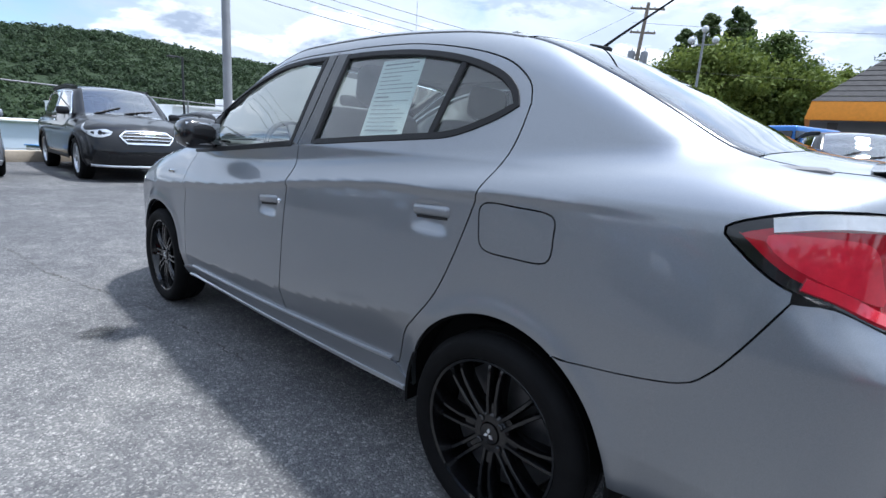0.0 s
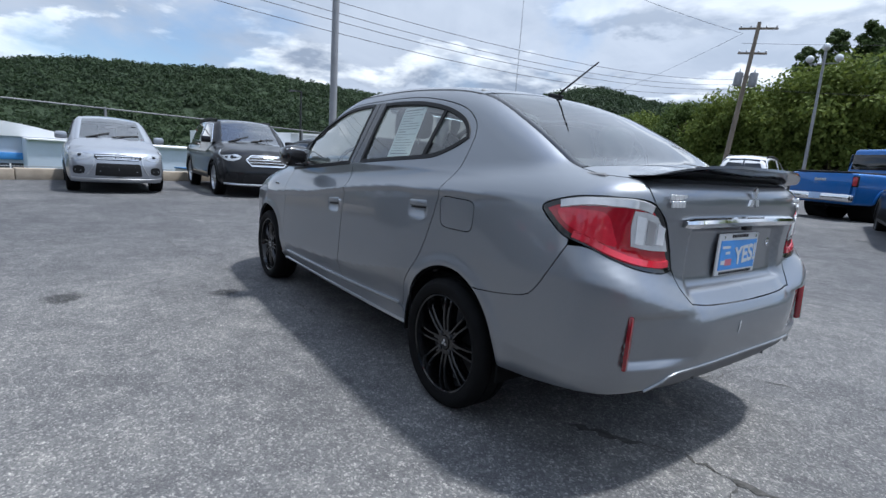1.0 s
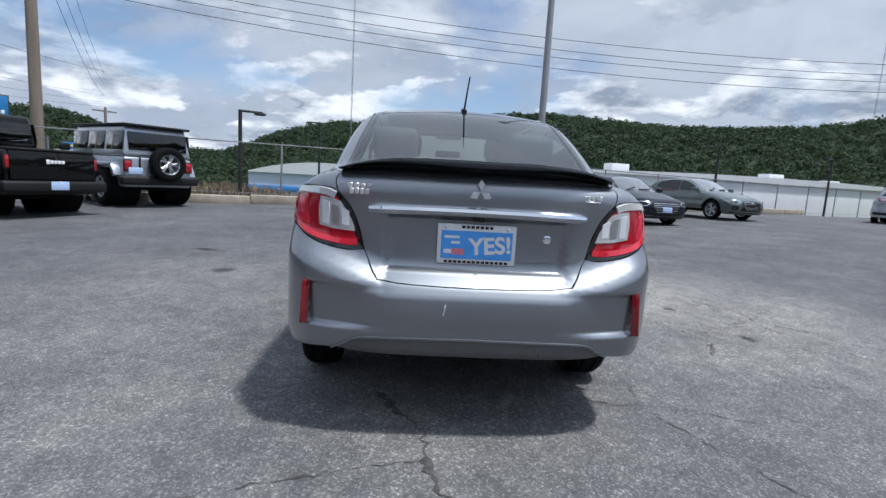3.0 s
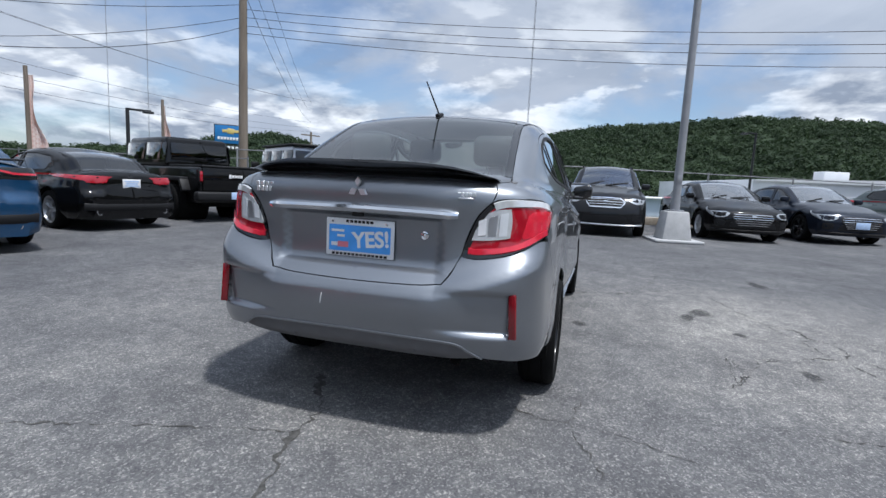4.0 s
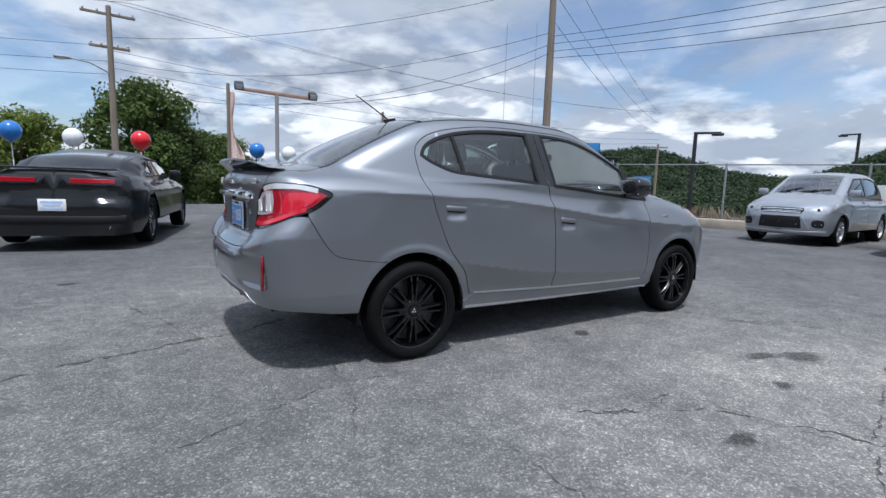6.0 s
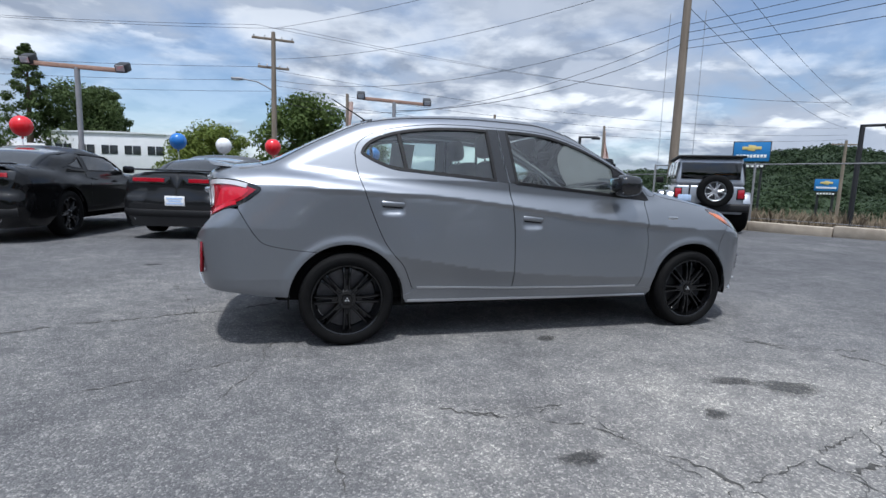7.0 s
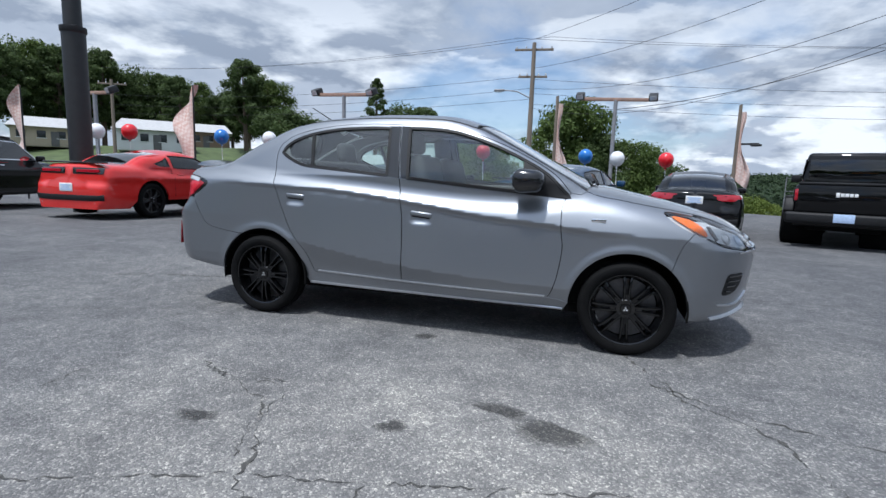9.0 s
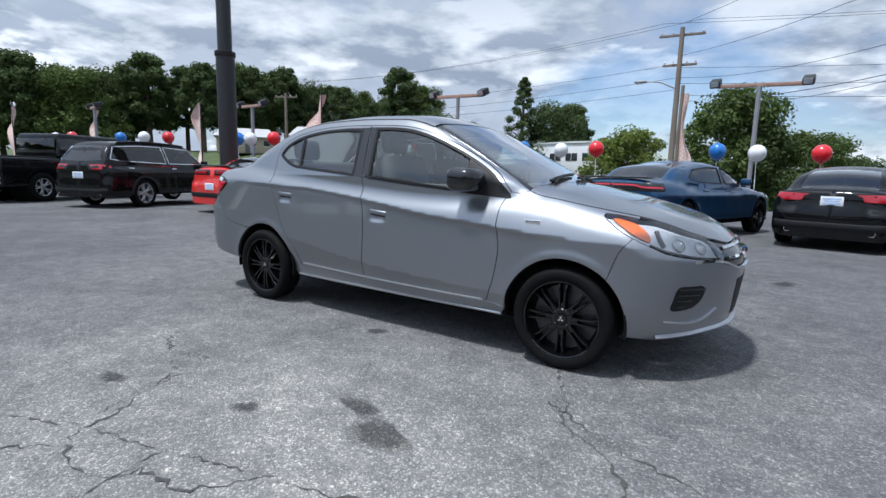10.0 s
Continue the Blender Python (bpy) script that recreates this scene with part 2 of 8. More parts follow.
def rbox(bm, size, at=(0, 0, 0), rot=(0, 0, 0), r=0.0, seg=2, taper=1.0):
    """A box with rounded edges, its top narrowed by taper."""
    got = bmesh.ops.create_cube(bm, size=1)["verts"]
    m = pose(*at, *rot)
    for v in got:
        k = taper if v.co.z > 0 else 1.0
        v.co = Vector((v.co.x * size[0] * k, v.co.y * size[1] * k, v.co.z * size[2]))
    if r > 0:
        es = list({e for v in got for e in v.link_edges})
        out = bmesh.ops.bevel(bm, geom=es, offset=r, segments=seg, affect="EDGES", profile=0.5)
        got = list({v for f in out["faces"] for v in f.verts} | {v for v in got if v.is_valid})
    bmesh.ops.transform(bm, matrix=m, verts=got)
    return bm


def box(name, size, at, material, parent=None, label="", r=0.01, rot=(0, 0, 0), taper=1.0, seg=2):
    bm = bmesh.new()
    rbox(bm, size, at, rot, r, seg, taper)
    return part(name, bm, material, parent, label, 40)


def lathe(bm, profile, n, m=None, closed=False):
    """Turns a profile of (radius, along) round the y axis."""
    rings = []
    for i in range(n):
        a = 2 * math.pi * i / n
        rings.append([bm.verts.new((r * math.cos(a), y, r * math.sin(a))) for r, y in profile])
    for i in range(n):
        p, q = rings[i], rings[(i + 1) % n]
        for j in range(len(profile) - (0 if closed else 1)):
            k = (j + 1) % len(profile)
            bm.faces.new((p[j], p[k], q[k], q[j]))
    vs = [v for r in rings for v in r]
    if m is not None:
        bmesh.ops.transform(bm, matrix=m, verts=vs)
    return vs


def tube(bm, points, radius, n=6, caps=True):
    """A round bar along points; radius is one number or one for each point."""
    pts = [Vector(p) for p in points]
    rad = [radius] * len(pts) if isinstance(radius, (int, float)) else list(radius)
    side = None
    loops = []
    for i, p in enumerate(pts):
        d = (pts[min(i + 1, len(pts) - 1)] - pts[max(i - 1, 0)]).normalized()
        if side is None:
            side = d.cross(Vector((0, 0, 1)) if abs(d.z) < 0.9 else Vector((1, 0, 0))).normalized()
        else:
            side = (side - d * side.dot(d)).normalized()
        up = d.cross(side)
        loops.append([bm.verts.new(p + (side * math.cos(2 * math.pi * k / n) + up * math.sin(2 * math.pi * k / n)) * rad[i]) for k in range(n)])
    for a, b in zip(loops, loops[1:]):
        for k in range(n):
            bm.faces.new((a[k], a[(k + 1) % n], b[(k + 1) % n], b[k]))
    if caps:
        bm.faces.new(list(reversed(loops[0])))
        bm.faces.new(loops[-1])
    return bm


def flow(points, gap=0.02, closed=False):
    """Points along a smooth curve through the given ones."""
    p = np.array(points, float)
    if len(p) < 3 and not closed:
        n = max(2, int(np.linalg.norm(p[1] - p[0]) / gap) + 1)
        return [tuple(p[0] + (p[1] - p[0]) * i / n) for i in range(n)] + [tuple(p[1])]
    q = np.vstack([p[-1], p, p[0], p[1]]) if closed else np.vstack([2 * p[0] - p[1], p, 2 * p[-1] - p[-2]])
    out = []
    for i in range(1, len(q) - 2):
        a, b, c, d = q[i - 1:i + 3]
        n = max(1, int(np.linalg.norm(c - b) / gap))
        for j in range(n):
            t = j / n
            out.append(tuple(0.5 * (2 * b + (c - a) * t + (2 * a - 5 * b + 4 * c - d) * t * t + (3 * b - a - 3 * c + d) * t ** 3)))
    if not closed:
        out.append(tuple(p[-1]))
    return out


def join_paths(*paths):
    """One closed outline from paths laid end to end."""
    out = []
    for path in paths:
        for p in path:
            if not out or math.dist(p, out[-1]) > 1e-3:
                out.append(tuple(p))
    if math.dist(out[0], out[-1]) < 1e-3:
        out.pop()
    return out


def inset(outline, d):
    p = np.array(outline)
    area = np.sum(p[:, 0] * np.roll(p[:, 1], -1) - np.roll(p[:, 0], -1) * p[:, 1])
    t = np.roll(p, -1, 0) - np.roll(p, 1, 0)
    n = np.stack([-t[:, 1], t[:, 0]], 1)
    n /= np.linalg.norm(n, axis=1)[:, None] + 1e-12
    return [tuple(v) for v in p + n * d * (1 if area > 0 else -1)]


def inside(poly, pts):
    p = np.array(poly)
    a, b = p, np.roll(p, -1, 0)
    hit = np.zeros(len(pts), bool)
    for (x0, y0), (x1, y1) in zip(a, b):
        if y0 == y1:
            continue
        c = ((y0 > pts[:, 1]) != (y1 > pts[:, 1])) & (pts[:, 0] < (x1 - x0) * (pts[:, 1] - y0) / (y1 - y0) + x0)
        hit ^= c
    return hit


def fill(outline, holes, h):
    """Triangles over a flat outline with holes, with a grid of points h apart inside."""
    loops = [outline] + list(holes)
    verts, edges = [], []
    for lp in loops:
        k = len(verts)
        verts += [tuple(v) for v in lp]
        edges += [(k + i, k + (i + 1) % len(lp)) for i in range(len(lp))]
    p = np.array(outline)
    lo, hi = p.min(0), p.max(0)
    gx, gy = np.meshgrid(np.arange(lo[0] + h / 2, hi[0], h), np.arange(lo[1] + h / 2, hi[1], h))
    gx[::2] += h / 2
    g = np.stack([gx.ravel(), gy.ravel()], 1)
    ok = inside(outline, g)
    for hole in holes:
        ok &= ~inside(hole, g)
    g = g[ok]
    edge = np.array(verts)
    if len(g):
        near = np.full(len(g), 9.0)
        for i in range(0, len(edge), 200):
            near = np.minimum(near, np.sqrt(((g[:, None] - edge[None, i:i + 200]) ** 2).sum(2)).min(1))
        g = g[near > h * 0.6]
    allv = [Vector(v) for v in verts] + [Vector(v) for v in g]
    out = geometry.delaunay_2d_cdt(allv, edges, [], 1, 1e-6)
    pts = np.array([tuple(v) for v in out[0]])
    tri = np.array([tuple(f) for f in out[2]])
    mid = pts[tri].mean(1)
    ok = inside(outline, mid)
    for hole in holes:
        ok &= ~inside(hole, mid)
    return pts, [tuple(int(i) for i in f) for f in tri[ok]]


class Shell:
    """A car's outer skin, given as a field that is negative inside. Patches of it are cut out by outlines,
    seen from the side and round the ends (ring) or from above (top)."""

    def __init__(self, field, axis=1.45, R=0.7):
        self.f, self.axis, self.R = field, axis, R

    def bisect(self, o, d, lo, hi):
        lo, hi = np.full(len(o), float(lo)), np.full(len(o), float(hi))
        for _ in range(27):
            m = (lo + hi) / 2
            p = o + d * m[:, None]
            out = self.f(p[:, 0], p[:, 1], p[:, 2]) > 0
            hi, lo = np.where(out, m, hi), np.where(out, lo, m)
        return o + d * ((lo + hi) / 2)[:, None]

    def ring(self, uv):
        s, z = uv[:, 0], uv[:, 1]
        a = np.clip((np.abs(s) - self.axis) / self.R, 0, math.pi / 2)
        x0 = np.clip(s, -self.axis, self.axis)
        o = np.stack([x0, np.zeros_like(s), z], 1)
        d = np.stack([np.sign(s) * np.sin(a), np.cos(a), np.zeros_like(s)], 1)
        return self.bisect(o, d, 0, 3.0)

    def top(self, uv):
        o = np.stack([uv[:, 0], uv[:, 1], np.full(len(uv), 0.5)], 1)
        return self.bisect(o, np.tile([0, 0, 1.0], (len(uv), 1)), 0, 2.0)

    def normal(self, p):
        e, n = 1e-3, []
        for i in range(3):
            d = np.zeros(3)
            d[i] = e
            q, r = p + d, p - d
            n.append(self.f(q[:, 0], q[:, 1], q[:, 2]) - self.f(r[:, 0], r[:, 1], r[:, 2]))
        n = np.stack(n, 1)
        return n / (np.linalg.norm(n, axis=1)[:, None] + 1e-12)

    def s_of(self, p):
        x, y = p[0], abs(p[1])
        return x if abs(x) <= self.axis else math.copysign(self.axis + self.R * math.atan2(abs(x) - self.axis, y), x)

    def uv(self, x, z):
        """Ring place of the skin at x, z on the side."""
        p = self.bisect(np.array([[x, 0, z]], float), np.array([[0, 1.0, 0]]), 0, 2)[0]
        return (self.s_of(p), z)

    def uvs(self, xz):
        """Ring places of many points of the side."""
        xz = np.array(xz, float)
        o = np.stack([xz[:, 0], np.zeros(len(xz)), xz[:, 1]], 1)
        p = self.bisect(o, np.tile([0, 1.0, 0], (len(xz), 1)), 0, 2)
        return [(self.s_of(q), float(q[2])) for q in p]

    def uvy(self, y, z, end=-1):
        """Ring place of the skin at y, z on the rear (-1) or front (1)."""
        p = self.bisect(np.array([[0, y, z]], float), np.array([[end, 0, 0.0]]), 0, 4)[0]
        return (self.s_of(p), z)

    def edge_uv(self, xy):
        """Ring places of points given from above."""
        return [(self.s_of(p), p[2]) for p in self.top(np.array(xy, float))]

    def at(self, u, v, kind="ring", off=0.0):
        uv = np.array([[u, v]], float)
        p = self.ring(uv) if kind == "ring" else self.top(uv)
        n = self.normal(p)
        return Vector(p[0] + n[0] * off), Vector(n[0])

    def patch(self, name, outline, material, parent, kind="ring", holes=(), h=0.04, off=0.0, lip=0.012, side="C", label="", gap=0.0):
        """side C: both halves as one mesh; L or R: one of them."""
        if gap:
            end = self.axis + self.R * math.pi / 2 - 2e-3
            near = inset(outline, gap)
            if side == "C":
                near = [(a[0] if kind == "ring" and abs(a[0]) > end else b[0], a[1] if kind == "top" and abs(a[1]) < 2e-3 else b[1]) for a, b in zip(outline, near)]
            outline = near
        uv, tri = fill(outline, holes, h)
        p = self.ring(uv) if kind == "ring" else self.top(uv)
        n = self.normal(p)
        p = p + n * off
        count = {}
        for f in tri:
            for a, b in zip(f, f[1:] + f[:1]):
                count[(min(a, b), max(a, b))] = count.get((min(a, b), max(a, b)), 0) + 1
        rim = [e for e, c in count.items() if c == 1 and not (abs(p[e[0]][1]) < 2e-3 and abs(p[e[1]][1]) < 2e-3)]
        verts, norms, faces = [], [], []
        for sign in ((1, -1) if side == "C" else (1,) if side == "L" else (-1,)):
            k = len(verts)
            m = np.array([1, sign, 1])
            verts += list(p * m)
            norms += list(n * m)
            for a, b, c in tri:
                g = np.cross((p[b] - p[a]), (p[c] - p[a])) @ n[a]
                if (g > 0) != (sign > 0):
                    b, c = c, b
                faces.append((k + a, k + b, k + c))
            if lip:
                low = {}
                for a, b in rim:
                    for i in (a, b):
                        if i not in low:
                            low[i] = len(verts)
                            verts += [p[i] * m, (p[i] - n[i] * lip) * m]
                            norms += [np.zeros(3), np.zeros(3)]
                    faces.append((low[a], low[b], low[b] + 1, low[a] + 1))
        ob = raw(name, verts, faces, material, parent, label, norms)
        ob.cycles.shadow_terminator_geometry_offset = 0.4
        ob.cycles.shadow_terminator_offset = 0.12
        return ob

    def band(self, name, line, width, material, parent, kind="ring", thick=0.004, side="L", label="", closed=False, off=0.0):
        """A raised strip along a line on the skin, width each way of it."""
        uv = np.array(line, float)
        p = self.ring(uv) if kind == "ring" else self.top(uv)
        n = self.normal(p)
        m = np.array([1, -1 if side == "R" else 1, 1])
        t = (np.roll(p, -1, 0) - np.roll(p, 1, 0)) if closed else np.gradient(p, axis=0)
        w = np.cross(n, t)
        w /= np.linalg.norm(w, axis=1)[:, None] + 1e-12
        verts, faces = [], []
        N = len(p)
        for i in range(N):
            for k, (a, b) in enumerate(((-1, -0.004), (-0.75, thick), (0.75, thick), (1, -0.004))):
                verts.append((p[i] + w[i] * width * a + n[i] * (b + off)) * m)
        for i in range(N if closed else N - 1):
            j = (i + 1) % N
            for k in range(3):
                f = (4 * i + k, 4 * i + k + 1, 4 * j + k + 1, 4 * j + k)
                faces.append(f if side == "R" else f[::-1])
        if not closed:
            faces += [(0, 1, 2, 3), tuple(4 * N - 4 + k for k in (3, 2, 1, 0))]
        me = raw(name, verts, faces, material, parent, label)
        me.data.set_sharp_from_angle(angle=radians(50))
        return me


def text_mesh(words, size, depth):
    """The built-in font as a mesh in the x, y plane, centred."""
    cu = bpy.data.curves.new("words", "FONT")
    cu.body, cu.size, cu.extrude = words, size, depth
    cu.offset = size * 0.028
    cu.align_x, cu.align_y = "CENTER", "CENTER"
    tmp = bpy.data.objects.new("words", cu)
    scene.collection.objects.link(tmp)
    me = bpy.data.meshes.new_from_object(tmp.evaluated_get(bpy.context.evaluated_depsgraph_get()))
    bpy.data.objects.remove(tmp)
    bpy.data.curves.remove(cu)
    return me


def letters(name, words, size, m, material, parent, depth=0.001, label=""):
    me = text_mesh(words, size, depth)
    me.materials.clear()
    me.materials.append(material)
    ob = new(name, me)
    ob.parent = parent
    ob.matrix_local = m
    return tagged(ob, label)

# ---- ground ----
def ground_z(x, y):
    """The lot is level round the sedan, rises to the south, drops behind the east kerb and to the north, and climbs to the north-west beyond the street."""
    x, y = np.asarray(x, float), np.asarray(y, float)
    east = (x - 14.6) + 0.32 * y
    z = 0.25 * step(-y, 5, 13) + 0.04 * step(x, 3.5, 8.0) * step(y, -12, -6) - 0.07 * step(y, 3.2, 7.0)
    z = z - 3.2 * step(east, 0.6, 14) * step(y, -60, -16)
    north = y - 0.12 * x
    z = z + 8.2 * step(north, 30, 70) * step(-x, -6, 22) * (1 - 0.6 * step(x, -50, -32)) - 3.6 * step(north, 16, 60)
    return z


def asphalt():
    m, nt, p, L = nodes_of("weathered_asphalt")
    stones = nt.nodes.new("ShaderNodeTexVoronoi")
    stones.inputs["Scale"].default_value = 140
    co = nt.nodes.new("ShaderNodeTexCoord")
    L(co.outputs["Object"], stones.inputs["Vector"])
    sep = nt.nodes.new("ShaderNodeSeparateColor")
    L(stones.outputs["Color"], sep.inputs[0])
    grit = put_ramp(nt, sep.outputs[0], [(0.0, (0.090, 0.090, 0.093)), (0.5, (0.118, 0.118, 0.120)), (0.8, (0.143, 0.143, 0.143)), (0.96, (0.25, 0.246, 0.238))])
    fine = put_noise(nt, 260, 3, 0.7)
    mottle = put_noise(nt, 1.1, 8, 0.62)
    broad = put_noise(nt, 0.16, 5, 0.6)

    def mult(a, b):
        n = nt.nodes.new("ShaderNodeMix")
        n.data_type, n.blend_type = "RGBA", "MULTIPLY"
        n.inputs[0].default_value = 1
        L(a, n.inputs[6]), L(b, n.inputs[7])
        return n.outputs[2]
    # larger pale and dark stones worn flush with the surface
    big = nt.nodes.new("ShaderNodeTexVoronoi")
    big.inputs["Scale"].default_value = 62
    L(co.outputs["Object"], big.inputs["Vector"])
    bsep = nt.nodes.new("ShaderNodeSeparateColor")
    L(big.outputs["Color"], bsep.inputs[0])
    c = mult(grit, put_ramp(nt, fine, [(0.3, (0.75, 0.75, 0.76)), (0.7, (1.3, 1.3, 1.3))]))
    c = mult(c, put_ramp(nt, bsep.outputs[0], [(0.0, (0.80, 0.80, 0.81)), (0.22, (0.96, 0.96, 0.96)), (0.84, (1.0, 1.0, 1.0)), (0.95, (1.34, 1.33, 1.30))]))
    c = mult(c, put_ramp(nt, put_noise(nt, 6.5, 6, 0.68), [(0.37, (0.80, 0.80, 0.81)), (0.52, (1.0, 1.0, 1.0)), (0.65, (1.22, 1.21, 1.18))]))
    c = mult(c, put_ramp(nt, mottle, [(0.32, (0.76, 0.76, 0.77)), (0.5, (1.0, 1.0, 1.0)), (0.66, (1.28, 1.27, 1.23))]))
    c = mult(c, put_ramp(nt, broad, [(0.35, (0.80, 0.80, 0.82)), (0.65, (1.15, 1.14, 1.12))]))
    # worn pale patch by the sedan's right side and its left side, darker asphalt further off
    for at, size, tone in (((0.9, -2.2, 0), (0.45, 0.55, 1), (1.42, 1.39, 1.33)), ((0.2, 2.6, 0), (0.42, 0.6, 1), (1.22, 1.21, 1.18)), ((-3.4, 0.4, 0), (0.5, 0.45, 1), (1.12, 1.12, 1.1))):
        mp = nt.nodes.new("ShaderNodeMapping")
        mp.vector_type = "POINT"
        mp.inputs["Scale"].default_value = size
        mp.inputs["Location"].default_value = tuple(-a * s for a, s in zip(at, size))
        wob = nt.nodes.new("ShaderNodeTexNoise")
        wob.inputs["Scale"].default_value, wob.inputs["Detail"].default_value = 1.3, 5
        L(co.outputs["Object"], wob.inputs["Vector"])
        add = nt.nodes.new("ShaderNodeVectorMath")
        add.operation = "MULTIPLY_ADD"
        add.inputs[1].default_value = (0.9, 0.9, 0)
        L(wob.outputs["Color"], add.inputs[0]), L(co.outputs["Object"], add.inputs[2])
        L(add.outputs[0], mp.inputs[0])
        gr = nt.nodes.new("ShaderNodeTexGradient")
        gr.gradient_type = "SPHERICAL"
        L(mp.outputs[0], gr.inputs[0])
        c = mult(c, put_ramp(nt, gr.outputs[1], [(0.0, (1, 1, 1)), (0.55, tone)]))
    # asphalt darker with distance from the sedan, along an uneven edge
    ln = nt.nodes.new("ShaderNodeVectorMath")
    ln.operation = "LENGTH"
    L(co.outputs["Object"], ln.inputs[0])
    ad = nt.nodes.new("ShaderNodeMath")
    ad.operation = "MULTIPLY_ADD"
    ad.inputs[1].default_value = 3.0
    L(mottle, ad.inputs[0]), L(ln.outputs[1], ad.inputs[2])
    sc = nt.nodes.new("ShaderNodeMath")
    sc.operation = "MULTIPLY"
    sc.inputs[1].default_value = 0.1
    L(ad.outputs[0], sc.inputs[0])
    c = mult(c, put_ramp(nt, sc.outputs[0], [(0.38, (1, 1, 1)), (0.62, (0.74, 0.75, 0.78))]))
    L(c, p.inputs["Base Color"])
    p.inputs["Roughness"].default_value = 0.82
    p.inputs["Specular IOR Level"].default_value = 0.4
    b = nt.nodes.new("ShaderNodeBump")
    b.inputs["Strength"].default_value, b.inputs["Distance"].default_value = 0.7, 0.006
    inv = nt.nodes.new("ShaderNodeMath")
    inv.operation = "SUBTRACT"
    inv.inputs[0].default_value = 1.0
    L(stones.outputs["Distance"], inv.inputs[1])
    L(inv.outputs[0], b.inputs["Height"])
    L(b.outputs[0], p.inputs["Normal"])
    return m


ASPHALT = asphalt()
CRACK = surface("crack_dirt", (0.060, 0.058, 0.054), 0.95, vary=0.55, scale=45)


def soft_stain():
    """Dark oil soaked into the asphalt, thinning out unevenly to its rim."""
    m, nt, p, L = nodes_of("oil_stain")
    p.inputs["Base Color"].default_value = (0.03, 0.029, 0.028, 1)
    p.inputs["Roughness"].default_value = 0.6
    co = nt.nodes.new("ShaderNodeTexCoord")
    mp = nt.nodes.new("ShaderNodeMapping")
    mp.inputs["Location"].default_value, mp.inputs["Scale"].default_value = (-1, -1, 0), (2, 2, 0)
    L(co.outputs["Generated"], mp.inputs[0])
    gr = nt.nodes.new("ShaderNodeTexGradient")
    gr.gradient_type = "SPHERICAL"
    L(mp.outputs[0], gr.inputs[0])
    add = nt.nodes.new("ShaderNodeMath")
    add.operation = "MULTIPLY_ADD"
    add.inputs[1].default_value = 0.9
    L(put_noise(nt, 28, 5, 0.7), add.inputs[0]), L(gr.outputs[1], add.inputs[2])
    L(put_ramp(nt, add.outputs[0], [(0.50, (0, 0, 0)), (1.0, (0.52, 0.52, 0.52))]), p.inputs["Alpha"])
    return m


STAIN = soft_stain()
CONCRETE = surface("kerb_concrete", (0.36, 0.31, 0.25), 0.9, vary=0.2, scale=3, bump=0.4, bump_scale=40)
PALE_CONCRETE = surface("pale_concrete", (0.42, 0.42, 0.42), 0.85, vary=0.15, scale=4, bump=0.3, bump_scale=40)
GRASS = surface("grass", (0.066, 0.092, 0.032), 0.95, vary=0.4, scale=0.6, bump=0.6, bump_scale=6)


def build_ground():
    # fine near the lot, wide out to the horizon
    edge = np.concatenate([-np.geomspace(40, 1600, 16)[::-1], np.arange(-38, 38.1, 2.0), np.geomspace(40, 1600, 16)])
    X, Y = np.meshgrid(edge, edge, indexing="ij")
    Z = ground_z(X, Y)
    n = len(edge)
    verts = np.stack([X.ravel(), Y.ravel(), Z.ravel()], 1)
    faces = [(i * n + j, (i + 1) * n + j, (i + 1) * n + j + 1, i * n + j + 1) for i in range(n - 1) for j in range(n - 1)]
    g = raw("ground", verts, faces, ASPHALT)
    g.data.materials.append(GRASS)
    for f in g.data.polygons:
        x, y, _ = f.center
        if y - 0.12 * x > 30 or (x + 0.32 * y > 18 and y > -14) or abs(x) > 60 or y < -40:
            f.material_index = 1
    tagged(g, "weathered grey asphalt lot running to grass and the horizon", "ground", kind="structure")


build_ground()
rnd_crack = random.Random(11)


def crack(points, width=0.016, branch=True):
    """A jagged open crack in the asphalt: a sunken dark ribbon of uneven width."""
    pts = []
    for (a, b) in zip(points, points[1:]):
        a, b = Vector((*a, 0)), Vector((*b, 0))
        n = max(2, int((b - a).length / 0.028))
        side = Vector((-(b - a).y, (b - a).x, 0)).normalized()
        for i in range(n):
            pts.append(a.lerp(b, i / n) + side * rnd_crack.uniform(-0.018, 0.018))
    pts.append(Vector((*points[-1], 0)))
    verts, faces = [], []
    for i, p in enumerate(pts):
        d = (pts[min(i + 1, len(pts) - 1)] - pts[max(i - 1, 0)]).normalized()
        s = Vector((-d.y, d.x, 0))
        w = 0.5 * width * rnd_crack.uniform(0.05, 1.0) ** 1.4 * (0.7 + 0.5 * math.sin(i * 0.37)) * (0.3 if i in (0, len(pts) - 1) else 1)
        z = float(ground_z(p.x, p.y)) + 0.003
        verts += [(*(p + s * w).xy, z), (*(p - s * w).xy, z)]
        if i:
            faces.append((2 * i - 2, 2 * i - 1, 2 * i + 1, 2 * i))
    raw("asphalt_crack", verts, faces, CRACK, smooth=False)["kind"] = "structure"


